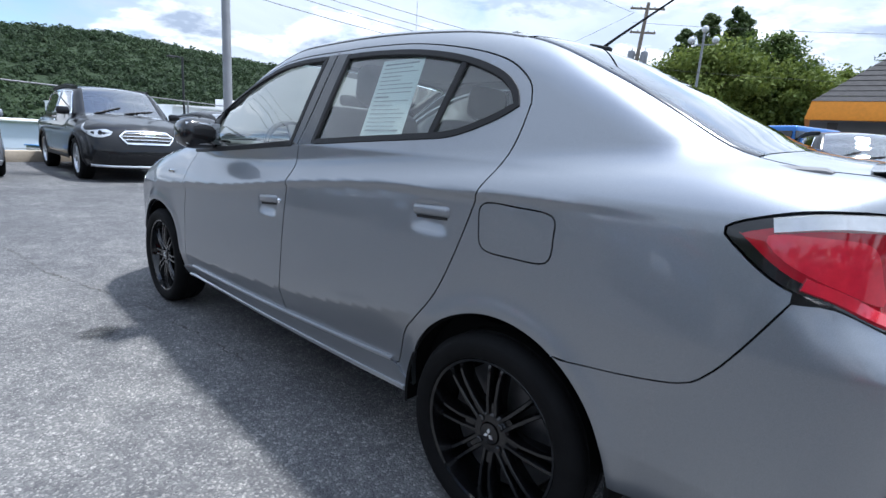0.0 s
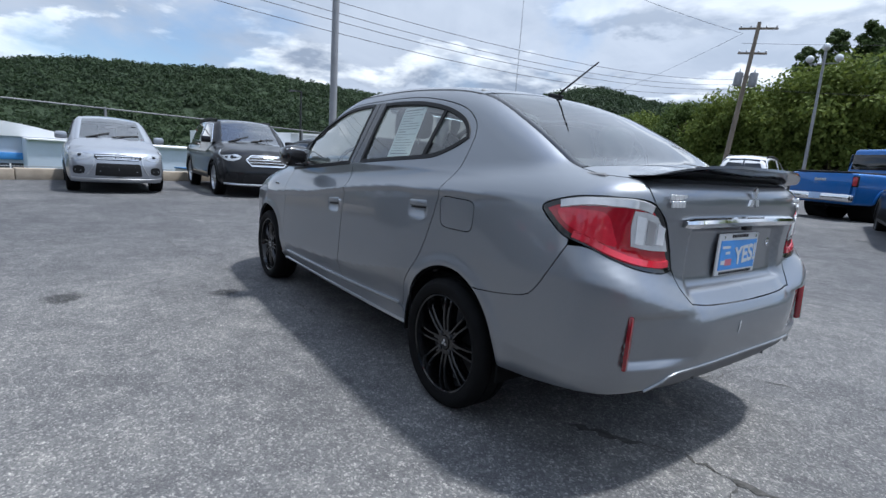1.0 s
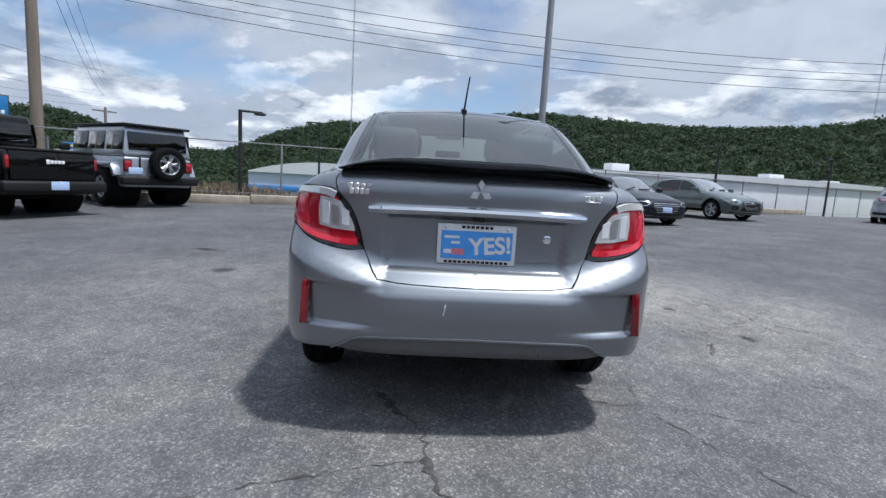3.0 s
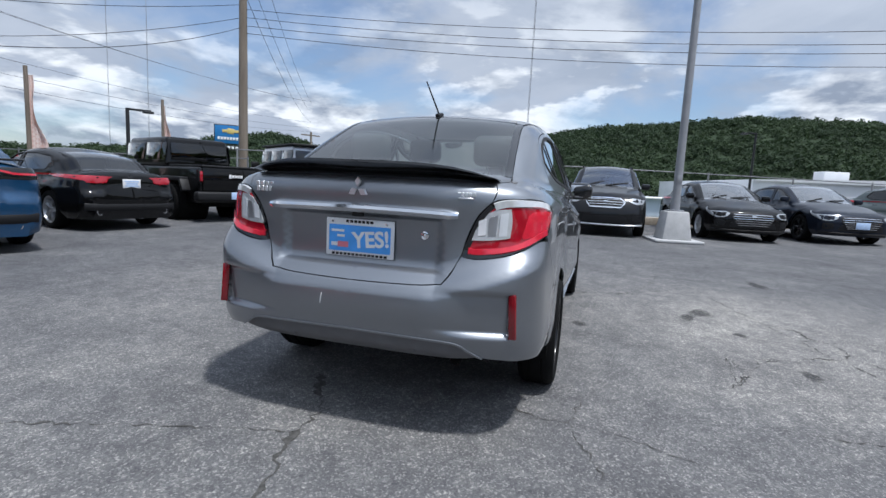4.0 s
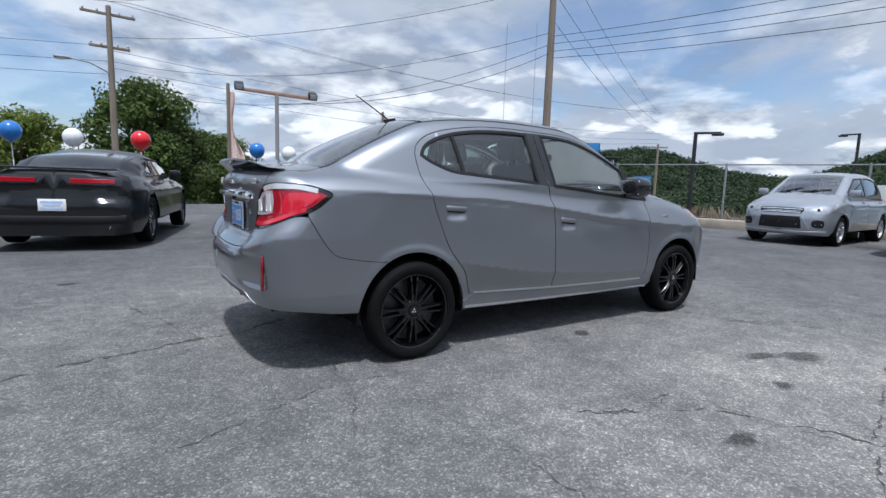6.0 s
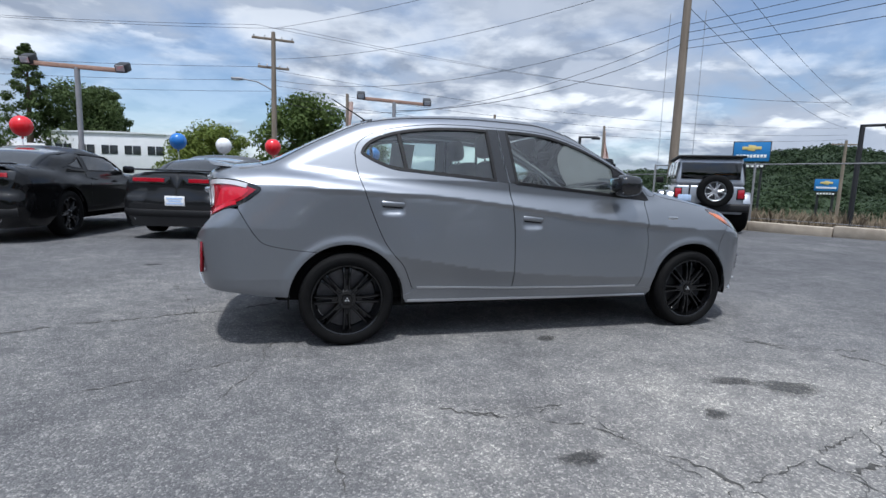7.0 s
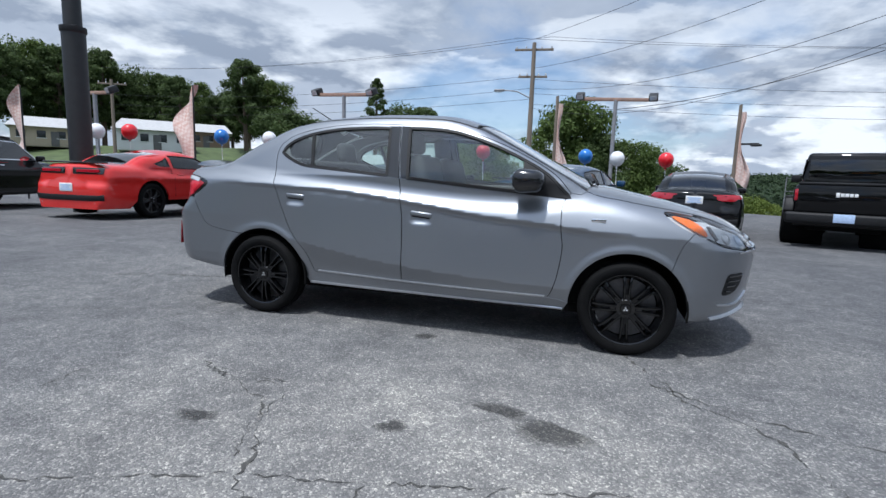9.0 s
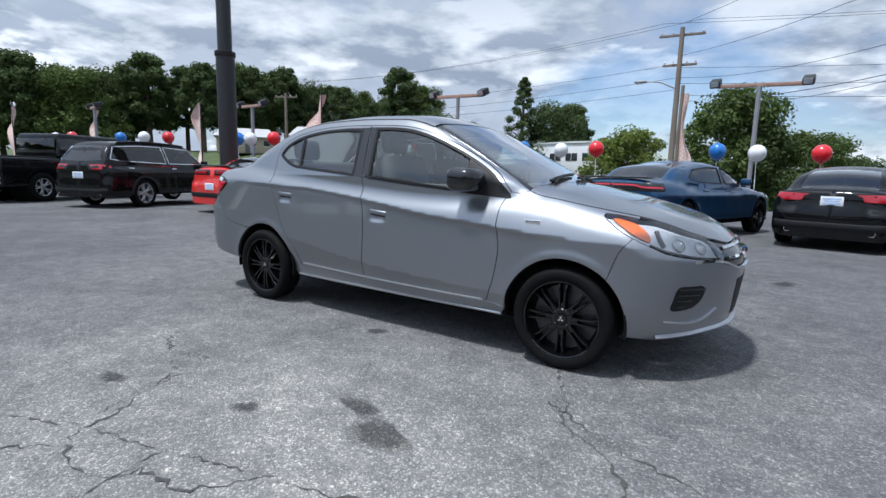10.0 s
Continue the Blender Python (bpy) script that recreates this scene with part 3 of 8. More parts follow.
for line_pts, w in (
        ([(1.26, -0.76), (1.43, -1.09), (1.53, -1.37), (1.68, -1.49), (1.78, -1.57), (1.87, -1.74), (1.95, -2.1)], 0.026),
        ([(-0.31, -2.95), (0.0, -2.69), (-0.09, -2.6), (-0.1, -2.49), (-0.22, -2.3), (-0.39, -2.04), (-0.64, -1.92), (-0.96, -1.75)], 0.017),
        ([(0.0, -2.69), (0.2, -2.73), (0.35, -2.71), (0.39, -2.6), (0.63, -2.58), (0.81, -2.36)], 0.024),
        ([(-1.42, -2.28), (-1.43, -2.09), (-1.44, -1.83)], 0.012),
        ([(-0.96, -1.75), (-0.76, -1.88), (-0.4, -1.88)], 0.012),
        ([(-0.32, -1.96), (-0.27, -2.27), (-0.18, -2.49)], 0.012),
        ([(1.38, -1.21), (1.81, -1.48), (2.4, -1.66), (3.2, -1.8)], 0.017),
        ([(-1.7, 0.4), (-1.82, 0.32), (-2.08, 0.18), (-2.2, 0.165)], 0.06),
        ([(-2.2, 0.165), (-2.39, 0.16), (-2.57, 0.07), (-2.9, 0.02), (-3.4, -0.2)], 0.055),
        ([(-3.3, 1.9), (-2.66, 1.27), (-2.51, 0.87), (-2.43, 0.61), (-2.29, 0.17)], 0.017),
        ([(-1.68, -0.62), (-1.76, -0.79), (-1.77, -1.09), (-1.95, -1.5)], 0.013),
        ([(3.57, -1.9), (1.63, -2.17), (0.36, -2.48), (-0.08, -2.57), (-0.66, -2.81), (-1.07, -2.91), (-1.67, -3.02)], 0.016),
        ([(0.34, -2.5), (0.59, -3.64)], 0.014),
        ([(-0.3, -1.86), (-0.84, -1.8)], 0.012),
        ([(3.73, 1.38), (2.36, 1.22), (1.77, 1.08), (1.19, 0.92), (0.64, 0.86), (0.1, 0.8)], 0.017),
        ([(-2.58, -1.24), (-1.78, -0.91), (-1.5, -0.95)], 0.012)):
    crack(line_pts, w)


def stain(x, y, rx, ry, turn, seed, material=None):
    """A ragged dark spot on the asphalt."""
    r = random.Random(seed)
    n, verts = 40, [(x, y, 0.0026)]
    ph = [r.uniform(0, 6.28) for _ in range(5)]
    for i in range(n):
        a = 2 * math.pi * i / n
        k = 1 + 0.22 * math.sin(2 * a + ph[0]) + 0.16 * math.sin(3 * a + ph[1]) + 0.12 * math.sin(7 * a + ph[2]) + r.uniform(-0.1, 0.1)
        px, py = 1.35 * rx * k * math.cos(a), 1.35 * ry * k * math.sin(a)
        c, s = math.cos(radians(turn)), math.sin(radians(turn))
        verts.append((x + px * c - py * s, y + px * s + py * c, 0.0026))
    raw("asphalt_stain", verts, [(0, i + 1, (i + 1) % n + 1) for i in range(n)], material or STAIN, smooth=False)["kind"] = "structure"


for i, (x, y, rx, ry, tn) in enumerate(((0.05, -0.89, 0.075, 0.04, 10), (0.285, -2.09, 0.06, 0.045, 30), (0.92, -1.92, 0.16, 0.07, -35), (0.70, -1.78, 0.10, 0.05, -20),
                                        (-0.55, -2.27, 0.07, 0.05, 0), (1.13, 2.2, 0.12, 0.09, 0), (0.9, 1.22, 0.09, 0.07, 30), (2.4, 2.9, 0.14, 0.08, 70), (-0.9, -3.3, 0.05, 0.05, 0), (2.9, -2.9, 0.2, 0.07, 20), (-3.1, 2.4, 0.09, 0.05, 40))):
    stain(x, y, rx, ry, tn, i)

# ---- wheels ----
def wheel(parent, at, face, radius, rim, width, look_name="paired", rim_mat=None, hub_mat=None, detail=1.0):
    """A wheel under a car: tyre, rim with spokes, hub cap. face is 1 for a wheel whose outside looks to +y."""
    rim_mat = rim_mat or WHEEL_BLACK
    w = tagged(new("wheel"), "")
    w.parent = parent
    w.matrix_local = pose(*at) @ Matrix.Diagonal((1, face, 1, 1))
    n = int(72 * detail)
    bm = bmesh.new()
    h = width / 2
    sh = radius - rim
    lathe(bm, [(rim * 0.99, -h * 0.8), (rim + sh * 0.35, -h * 1.02), (rim + sh * 0.75, -h), (radius - 0.008, -h * 0.85), (radius, -h * 0.7),
               (radius, -h * 0.42), (radius - 0.007, -h * 0.4), (radius - 0.007, -h * 0.33), (radius, -h * 0.31),
               (radius, h * 0.31), (radius - 0.007, h * 0.33), (radius - 0.007, h * 0.4), (radius, h * 0.42), (radius, h * 0.7), (radius - 0.008, h * 0.85),
               (rim + sh * 0.75, h), (rim + sh * 0.68, h * 1.03), (rim + sh * 0.35, h * 1.05), (rim + sh * 0.08, h * 0.95), (rim * 0.99, h * 0.8)], n)
    part("tyre", bm, RUBBER, w, smooth=32)
    bm = bmesh.new()
    lathe(bm, [(rim * 1.02, h * 0.86), (rim * 1.0, h * 0.9), (rim * 0.965, h * 0.86), (rim * 0.94, h * 0.6), (rim * 0.86, 0.0), (rim * 0.86, -h * 0.9), (rim * 1.0, -h * 0.9)], n)
    r = part("rim", bm, rim_mat, w, smooth=35)
    bm = bmesh.new()
    lathe(bm, [(0.0, -h * 0.1), (rim * 0.84, -h * 0.1), (rim * 0.84, -h * 0.3), (0.0, -h * 0.3)], 24)
    part("brake_disc", bm, DISC_STEEL, w)
    groups = {"paired": 8, "five": 5, "ten": 10, "six": 6}[look_name]
    yo = h * 0.62
    paired = look_name == "paired"
    for i in range(groups):
        bm = bmesh.new()
        for sgn in ((-1, 1) if look_name in ("paired", "five") else (0,)):
            wid = rim * (0.034 if paired else 0.075)
            near, far = rim * (0.058 if paired else 0.062) * sgn, rim * (0.098 if paired else 0.2) * sgn
            # the bars run side by side, then kink apart close to the rim
            pts = [(rim * 0.17, yo + 0.002, near), (rim * 0.50, yo + 0.012, near * 1.1), (rim * 0.74, yo + 0.010, (near + far) / 2), (rim * 0.90, yo + 0.004, far), (rim * 0.975, yo - 0.006, far)]
            rows = []
            for x, y, z in pts:
                rows.append([bm.verts.new(q) for q in ((x, y - 0.045, z - wid * 1.15), (x, y - 0.006, z - wid), (x, y, z - wid * 0.55), (x, y, z + wid * 0.55), (x, y - 0.006, z + wid), (x, y - 0.045, z + wid * 1.15))])
            for a, b in zip(rows, rows[1:]):
                for k in range(5):
                    bm.faces.new((a[k], a[k + 1], b[k + 1], b[k]))
        if paired:
            # web that joins the two bars near the hub
            q = [bm.verts.new(v) for v in ((rim * 0.16, yo - 0.004, -rim * 0.06), (rim * 0.42, yo + 0.002, -rim * 0.06), (rim * 0.42, yo + 0.002, rim * 0.06), (rim * 0.16, yo - 0.004, rim * 0.06))]
            bm.faces.new(q)
        bmesh.ops.rotate(bm, cent=(0, 0, 0), matrix=Matrix.Rotation(2 * math.pi * (i + 0.5 * (groups == 5)) / groups, 3, "Y"), verts=bm.verts)
        part("spoke", bm, hub_mat or rim_mat, r, smooth=30)
    bm = bmesh.new()
    lathe(bm, [(rim * 0.30, yo - 0.03), (rim * 0.29, yo - 0.004), (rim * 0.25, yo + 0.004), (rim * 0.155, yo + 0.004), (rim * 0.145, yo - 0.002), (rim * 0.135, yo + 0.008), (0.0, yo + 0.011)], 32)
    part("hub_cap", bm, hub_mat or rim_mat, r, smooth=35)
    if paired:
        bm = bmesh.new()
        for ang in (90, 210, 330):
            c, q = math.cos(radians(ang)), math.sin(radians(ang))
            pts = [(0.002 * c, 0.002 * q), (0.009 * c - 0.005 * q, 0.009 * q + 0.005 * c), (0.017 * c, 0.017 * q), (0.009 * c + 0.005 * q, 0.009 * q - 0.005 * c)]
            lo, hi = [[bm.verts.new((u, yy, v)) for u, v in pts] for yy in (yo + 0.008, yo + 0.013)]
            bm.faces.new(hi)
            for k in range(4):
                bm.faces.new((lo[k], lo[(k + 1) % 4], hi[(k + 1) % 4], hi[k]))
        part("hub_emblem", bm, BADGE, r)
    for i in range(4 if look_name == "paired" else 5):
        a = 2 * math.pi * (i + 0.5) / (4 if look_name == "paired" else 5)
        bm = bmesh.new()
        lathe(bm, [(0.011, yo - 0.01), (0.011, yo + 0.008), (0.008, yo + 0.011), (0.0, yo + 0.011)], 6, Matrix.Translation((rim * 0.22 * math.cos(a), 0, rim * 0.22 * math.sin(a))))
        part("wheel_nut", bm, STEEL if rim_mat is not WHEEL_BLACK else WHEEL_BLACK, r, smooth=30)
    return w


# ---- the grey sedan ----
def sedan_field():
    zd = spline([-2.3, -2.1, -1.9, -1.7, -1.2, 0.6, 0.95, 1.15, 1.3, 1.55, 1.8, 2.0, 2.2],
                [1.075, 1.085, 1.105, 1.12, 1.10, 1.00, 1.035, 1.02, 0.99, 0.935, 0.865, 0.785, 0.69])
    zr = spline([-2.2, -1.95, -1.76, -1.4, -1.1, -0.8, -0.35, 0.0, 0.25, 0.5, 1.03, 1.25, 2.0],
                [0.9, 1.03, 1.125, 1.315, 1.437, 1.485, 1.508, 1.500, 1.445, 1.325, 1.045, 0.93, 0.5])
    yb = spline([-2.1, -1.9, -1.6, -1.2, -0.6, 0.0, 0.5, 0.9, 1.15], [0.56, 0.60, 0.665, 0.715, 0.748, 0.752, 0.738, 0.70, 0.64])
    W = spline([-2.3, -2.1, -1.8, -1.275, -0.6, 0.2, 0.9, 1.275, 1.6, 1.85, 2.1], [0.735, 0.755, 0.785, 0.797, 0.802, 0.806, 0.806, 0.802, 0.775, 0.735, 0.66])
    zc = spline([-2.2, -1.7, -1.4, -1.1, -0.78, -0.41, 0, 0.36, 0.76, 1.05, 1.5, 2.1], [0.99, 0.976, 0.966, 0.953, 0.944, 0.912, 0.862, 0.815, 0.783, 0.755, 0.73, 0.7])
    zl = spline([-1.2, -0.69, -0.4, 0, 0.7, 1.0], [0.60, 0.512, 0.467, 0.428, 0.392, 0.385])
    xr = spline([0.20, 0.30, 0.36, 0.45, 0.55, 0.59, 0.625, 0.66, 0.695, 0.73, 0.80, 0.95, 1.05, 1.10, 1.3],
                [-2.06, -2.10, -2.145, -2.17, -2.184, -2.181, -2.164, -2.136, -2.110, -2.096, -2.092, -2.105, -2.115, -2.10, -2.0])
    xf = spline([0.15, 0.22, 0.30, 0.45, 0.60, 0.66, 0.72, 0.78, 0.95], [1.93, 1.99, 2.06, 2.085, 2.10, 2.098, 2.065, 2.02, 1.85])
    zb = spline([-2.2, -1.9, -1.6, -1.2, 1.2, 1.7, 2.1], [0.30, 0.29, 0.26, 0.22, 0.21, 0.18, 0.19])

    def f(x, y, z):
        y = np.abs(y)
        side = W(x)
        live = step(x, -1.75, -1.2) * (1 - step(x, 1.0, 1.35))
        c = zc(x)
        above = np.maximum(z - c, 0)
        side = side - above * 0.36 - above ** 2 * 0.8
        under = step(c - z, 0.0, 0.032)
        low = zl(x)
        face = np.clip((c - 0.045 - z) / (c - 0.045 - low), 0, 1)
        doors = step(x, -1.25, -0.8) * (1 - step(x, 0.8, 1.1))
        side = side - 0.017 * under * live + 0.024 * face * doors - 0.34 * np.maximum(low - z, 0) * doors
        side = side - 0.10 * np.maximum(z - 0.72, 0) * (1 - step(x, -1.9, -1.2)) - 0.13 * np.maximum(0.42 - z, 0) * (1 - doors)
        for hx in (-1.275, 1.275):
            r = np.hypot(x - hx, z - 0.285)
            side = side + 0.009 * np.exp(-((r - 0.355) / 0.035) ** 2) * (z < 0.8)
        for hx, hz in ((-1.0, 0.868), (-0.05, 0.786)):
            side = side - 0.016 * np.exp(-(((x - hx) / 0.062) ** 4 + ((z - hz + 0.012) / 0.036) ** 4))
        a = (y - side) * 0.97
        top = zd(x) - 0.05 * (y / 0.65) ** 3
        b = (z - top) * 0.96
        shelf = 0.34 * np.maximum(y - 0.36, 0) * (1 - step(z, 0.95, 1.05)) * step(z, 0.44, 0.66)
        rear = xr(z - shelf) + 0.02 * y ** 2 + 0.085 * (y / 0.7) ** 4
        recess = step(z, 0.685, 0.705) * (1 - step(z, 0.90, 0.915)) * (1 - step(y, 0.335, 0.378))
        pocket = step(z, 0.455, 0.475) * (1 - step(z, 0.625, 0.64)) * (1 - step(y, 0.655, 0.675)) * step(y, 0.30, 0.55)
        rear = rear + 0.025 * recess + 0.024 * pocket
        back = rear - x
        front = x - (xf(z) - 0.22 * (y / 0.62) ** 2.4)
        ends = np.where(x < 0, back, front)
        body = smax(a, b, 0.10)
        body = smax(body, ends, np.where(x < 0, 0.12, 0.10))
        body = smax(body, zb(x) - z, 0.10)
        g = yb(x) - 0.40 * np.maximum(z - 1.03, 0) - 0.12 * np.maximum(z - 1.15, 0) ** 2
        slope = np.where((x < -1.05) | (x > 0.2), 0.85, 1.0)
        cabin = smax((y - g) * 0.92, (z - (zr(x) - 0.035 * (y / 0.5) ** 2)) * slope, 0.085)
        cabin = np.maximum(cabin, np.maximum(-1.95 - x, x - 1.25))
        return smin(body, cabin, 0.035)
    return f


def build_sedan():
    car = base("sedan", "grey metallic four-door sedan with black alloy wheels, clean and glossy", "car")
    sh = Shell(sedan_field())
    U, V = sh.uv, sh.uvy
    HX, HZ, AR = 1.275, 0.285, 0.345

    def line(pts, gap=0.016):
        return sh.uvs(flow(pts, gap))

    def straight(a, b, n=8):
        return [(a[0] + (b[0] - a[0]) * i / n, a[1] + (b[1] - a[1]) * i / n) for i in range(n + 1)]

    def arch(x0, a0, a1, n=44):
        return sh.uvs([(x0 + AR * math.cos(radians(a0 + (a1 - a0) * i / n)), HZ + AR * math.sin(radians(a0 + (a1 - a0) * i / n))) for i in range(n + 1)])

    # shared lines
    roof_edge = flow([(-1.76, 0.575), (-1.5, 0.545), (-1.15, 0.515), (-0.8, 0.535), (-0.3, 0.55), (0.1, 0.56), (0.4, 0.585), (0.7, 0.62), (1.0, 0.655)], 0.03)
    deck_edge = flow([(-2.0, 0.552), (-1.95, 0.572), (-1.88, 0.59), (-1.76, 0.575)], 0.03)
    hood_edge = flow([(1.0, 0.655), (1.2, 0.665), (1.42, 0.655), (1.62, 0.615), (1.82, 0.52), (1.93, 0.42)], 0.03)
    roof_uv, deck_uv, hood_uv = sh.edge_uv(roof_edge), sh.edge_uv(deck_edge), sh.edge_uv(hood_edge)
    door_a = [(0.905, 0.975), (0.862, 0.90), (0.862, 0.75), (0.876, 0.63), (0.852, 0.45), (0.815, 0.335), (0.795, 0.312)]
    door_b = [(-0.268, 1.385), (-0.245, 1.18), (-0.215, 0.98), (-0.185, 0.78), (-0.177, 0.6), (-0.178, 0.318)]
    door_c = [(-1.222, 1.195), (-1.215, 1.10), (-1.185, 0.99), (-1.12, 0.81), (-1.052, 0.655), (-0.99, 0.565), (-0.925, 0.49), (-0.885, 0.40), (-0.862, 0.345), (-0.835, 0.334)]
    top_c = [(-1.222, 1.195), (-1.195, 1.255), (-1.10, 1.318), (-0.94, 1.362), (-0.7, 1.395), (-0.45, 1.402), (-0.268, 1.398)]
    top_a = [(-0.268, 1.398), (-0.05, 1.392), (0.16, 1.366), (0.40, 1.292), (0.62, 1.192), (0.80, 1.085), (0.905, 0.975)]
    sill_c, sill_a = [(-0.835, 0.334), (-0.5, 0.326), (-0.178, 0.318)], [(-0.178, 0.318), (0.3, 0.312), (0.795, 0.312)]
    bump_seam = [(-1.275 - 0.20, 0.585), (-1.60, 0.600), (-1.735, 0.628), (-1.785, 0.665), (-1.83, 0.73), (-1.89, 0.835)]

    # glass outlines
    win_r = join_paths(line([(-1.178, 1.188), (-1.15, 1.235), (-1.08, 1.282), (-0.94, 1.328), (-0.74, 1.360), (-0.50, 1.372), (-0.345, 1.370)]),
                       line([(-0.345, 1.370), (-0.315, 1.045)]), line([(-0.315, 1.045), (-0.6, 1.068), (-0.85, 1.087), (-0.99, 1.103), (-1.11, 1.148), (-1.178, 1.188)]))
    win_f = join_paths(line([(-0.20, 1.372), (-0.03, 1.366), (0.15, 1.342), (0.38, 1.270), (0.60, 1.172), (0.76, 1.080), (0.86, 0.985)]),
                       line([(0.86, 0.985), (0.90, 0.945)]), line([(0.90, 0.945), (0.62, 0.966), (0.2, 1.0), (-0.165, 1.032)]), line([(-0.165, 1.032), (-0.20, 1.372)]))

    # lamps
    tail = [U(-1.765, 0.955)] + [U(-1.86, 0.992), U(-1.95, 1.003)] + [V(0.66, 1.002), V(0.60, 1.0), V(0.555, 0.985), V(0.505, 0.93), V(0.465, 0.84), V(0.445, 0.765),
            V(0.50, 0.757), V(0.60, 0.772), V(0.68, 0.80)] + [U(-1.95, 0.835), U(-1.87, 0.862), U(-1.80, 0.91)]
    tail_out = flow(tail, 0.016, True)
    head = [U(1.455, 0.882), U(1.62, 0.862)] + [sh.edge_uv([(1.70, 0.590)])[0], sh.edge_uv([(1.82, 0.524)])[0], sh.edge_uv([(1.92, 0.430)])[0]] + [V(0.40, 0.70, 1), V(0.44, 0.655, 1), V(0.55, 0.665, 1)] + [U(1.80, 0.690), U(1.72, 0.722), U(1.60, 0.775), U(1.51, 0.825)]
    head_out = flow(head, 0.018, True)

    for side in ("L", "R"):
        sg = 1 if side == "L" else -1
        # doors with their glass
        for nm, outline, hole, hx, hz in (
                ("rear_door", join_paths(line(top_c), line(door_b), line(sill_c[::-1]), line(door_c[::-1])), win_r, -1.0, 0.868),
                ("front_door", join_paths(line(top_a), line(door_a), line(sill_a[::-1]), line(door_b[::-1])), win_f, -0.05, 0.786)):
            door = sh.patch(nm, outline, PAINT, car, holes=[hole], h=0.013, side=side, gap=0.003, lip=0.016)
            sh.patch("window_pane", inset(hole, -0.006), GLASS, door, h=0.06, side=side, off=-0.007, lip=0).visible_shadow = False
            sh.band("window_seal", hole, 0.013, BLACK_MATT, door, side=side, closed=True, thick=0.004)
            q, n = sh.at(*U(hx, hz), off=0.014)
            bm = bmesh.new()
            rbox(bm, (0.155, 0.026, 0.034), r=0.012, seg=3)
            for v in bm.verts:
                v.co.y -= 5.0 * v.co.x ** 2 * 0.35
            hd = part("door_handle", bm, PAINT, door, smooth=60)
            hd.matrix_local = pose(q.x, sg * q.y, q.z + 0.012, 0, 5 if nm == "front_door" else 3, 0) @ Matrix.Diagonal((1, sg, 1, 1))
            bm = bmesh.new()
            rbox(bm, (0.13, 0.01, 0.010), r=0.003)
            grip = part("grip_gap", bm, BLACK_MATT, door)
            grip.matrix_local = pose(q.x, sg * (q.y - 0.008), q.z - 0.008, 0, 5 if nm == "front_door" else 3, 0)
            if nm == "front_door" and side == "L":
                bm = bmesh.new()
                lathe(bm, [(0.011, 0), (0.011, 0.006), (0.007, 0.009), (0, 0.009)], 16)
                k = part("key_lock", bm, CHROME, door, smooth=40)
                q2, _ = sh.at(*U(hx - 0.095, hz + 0.015))
                k.matrix_local = pose(q2.x, q2.y - 0.002, q2.z)
            if nm == "rear_door":
                sh.band("window_divider", line([(-0.945, 1.327), (-0.905, 1.095)]), 0.014, BLACK_MATT, door, side=side, thick=0.002)
                sh.patch("pillar_trim", join_paths(line([(-0.35, 1.383), (-0.272, 1.383)]), line([(-0.272, 1.383), (-0.25, 1.18), (-0.222, 1.03)]), line([(-0.222, 1.03), (-0.318, 1.038)]), line([(-0.318, 1.038), (-0.35, 1.383)])), BLACK_GLOSS, door, h=0.04, side=side, off=0.002, lip=0.006)
            else:
                sh.patch("pillar_trim", join_paths(line([(-0.262, 1.383), (-0.195, 1.383)]), line([(-0.195, 1.383), (-0.16, 1.028)]), line([(-0.16, 1.028), (-0.214, 1.03)]), line([(-0.214, 1.03), (-0.24, 1.18), (-0.262, 1.383)])), BLACK_GLOSS, door, h=0.04, side=side, off=0.002, lip=0.006)
                sh.patch("mirror_base", join_paths(line([(0.60, 1.172), (0.76, 1.082), (0.90, 0.945)]), line([(0.90, 0.945), (0.60, 0.967)]), line([(0.60, 0.967), (0.60, 1.172)])), BLACK_MATT, door, h=0.05, side=side, off=0.003, lip=0.01)
        # rear quarter with the roof rail
        k0 = min(range(len(tail_out)), key=lambda i: math.dist(tail_out[i], U(-1.89, 0.835)))
        k1 = min(range(len(tail_out)), key=lambda i: math.dist(tail_out[i], V(0.555, 0.985)))
        n = len(tail_out)
        low_part = [tail_out[(k0 + i) % n] for i in range(((k1 - k0) % n) + 1)]
        if min(p[0] for p in low_part) < -2.2 and min(p[1] for p in low_part) < 0.80:
            low_part = [tail_out[(k0 - i) % n] for i in range(((k0 - k1) % n) + 1)]
        lid_seam = straight(low_part[-1], deck_uv[0])
        outline = join_paths(line([(0.905, 0.975), (0.80, 1.085), (0.62, 1.192), (0.40, 1.292), (0.16, 1.366), (-0.05, 1.392), (-0.268, 1.398)]), line(top_c[::-1]), line(door_c), line([(-0.835, 0.334), (-0.86, 0.30), (-0.928, 0.285)]), arch(-HX, 0, 119),
                             line(bump_seam)[1:], low_part, lid_seam, deck_uv, roof_uv, line([(0.965, 0.965), (0.905, 0.975)]))
        fuel = sh.uvs(flow([(-1.19, 0.925), (-1.30, 0.930), (-1.40, 0.922), (-1.412, 0.87), (-1.398, 0.805), (-1.30, 0.795), (-1.20, 0.802), (-1.18, 0.86)], 0.01, True)) if side == "L" else None
        sh.patch("quarter_panel", outline, PAINT, car, holes=[fuel] if fuel else [], h=0.015, side=side, gap=0.0015, lip=0.015)
        if fuel:
            sh.patch("fuel_flap", fuel, PAINT, car, h=0.03, side=side, gap=0.0042, lip=0.01)
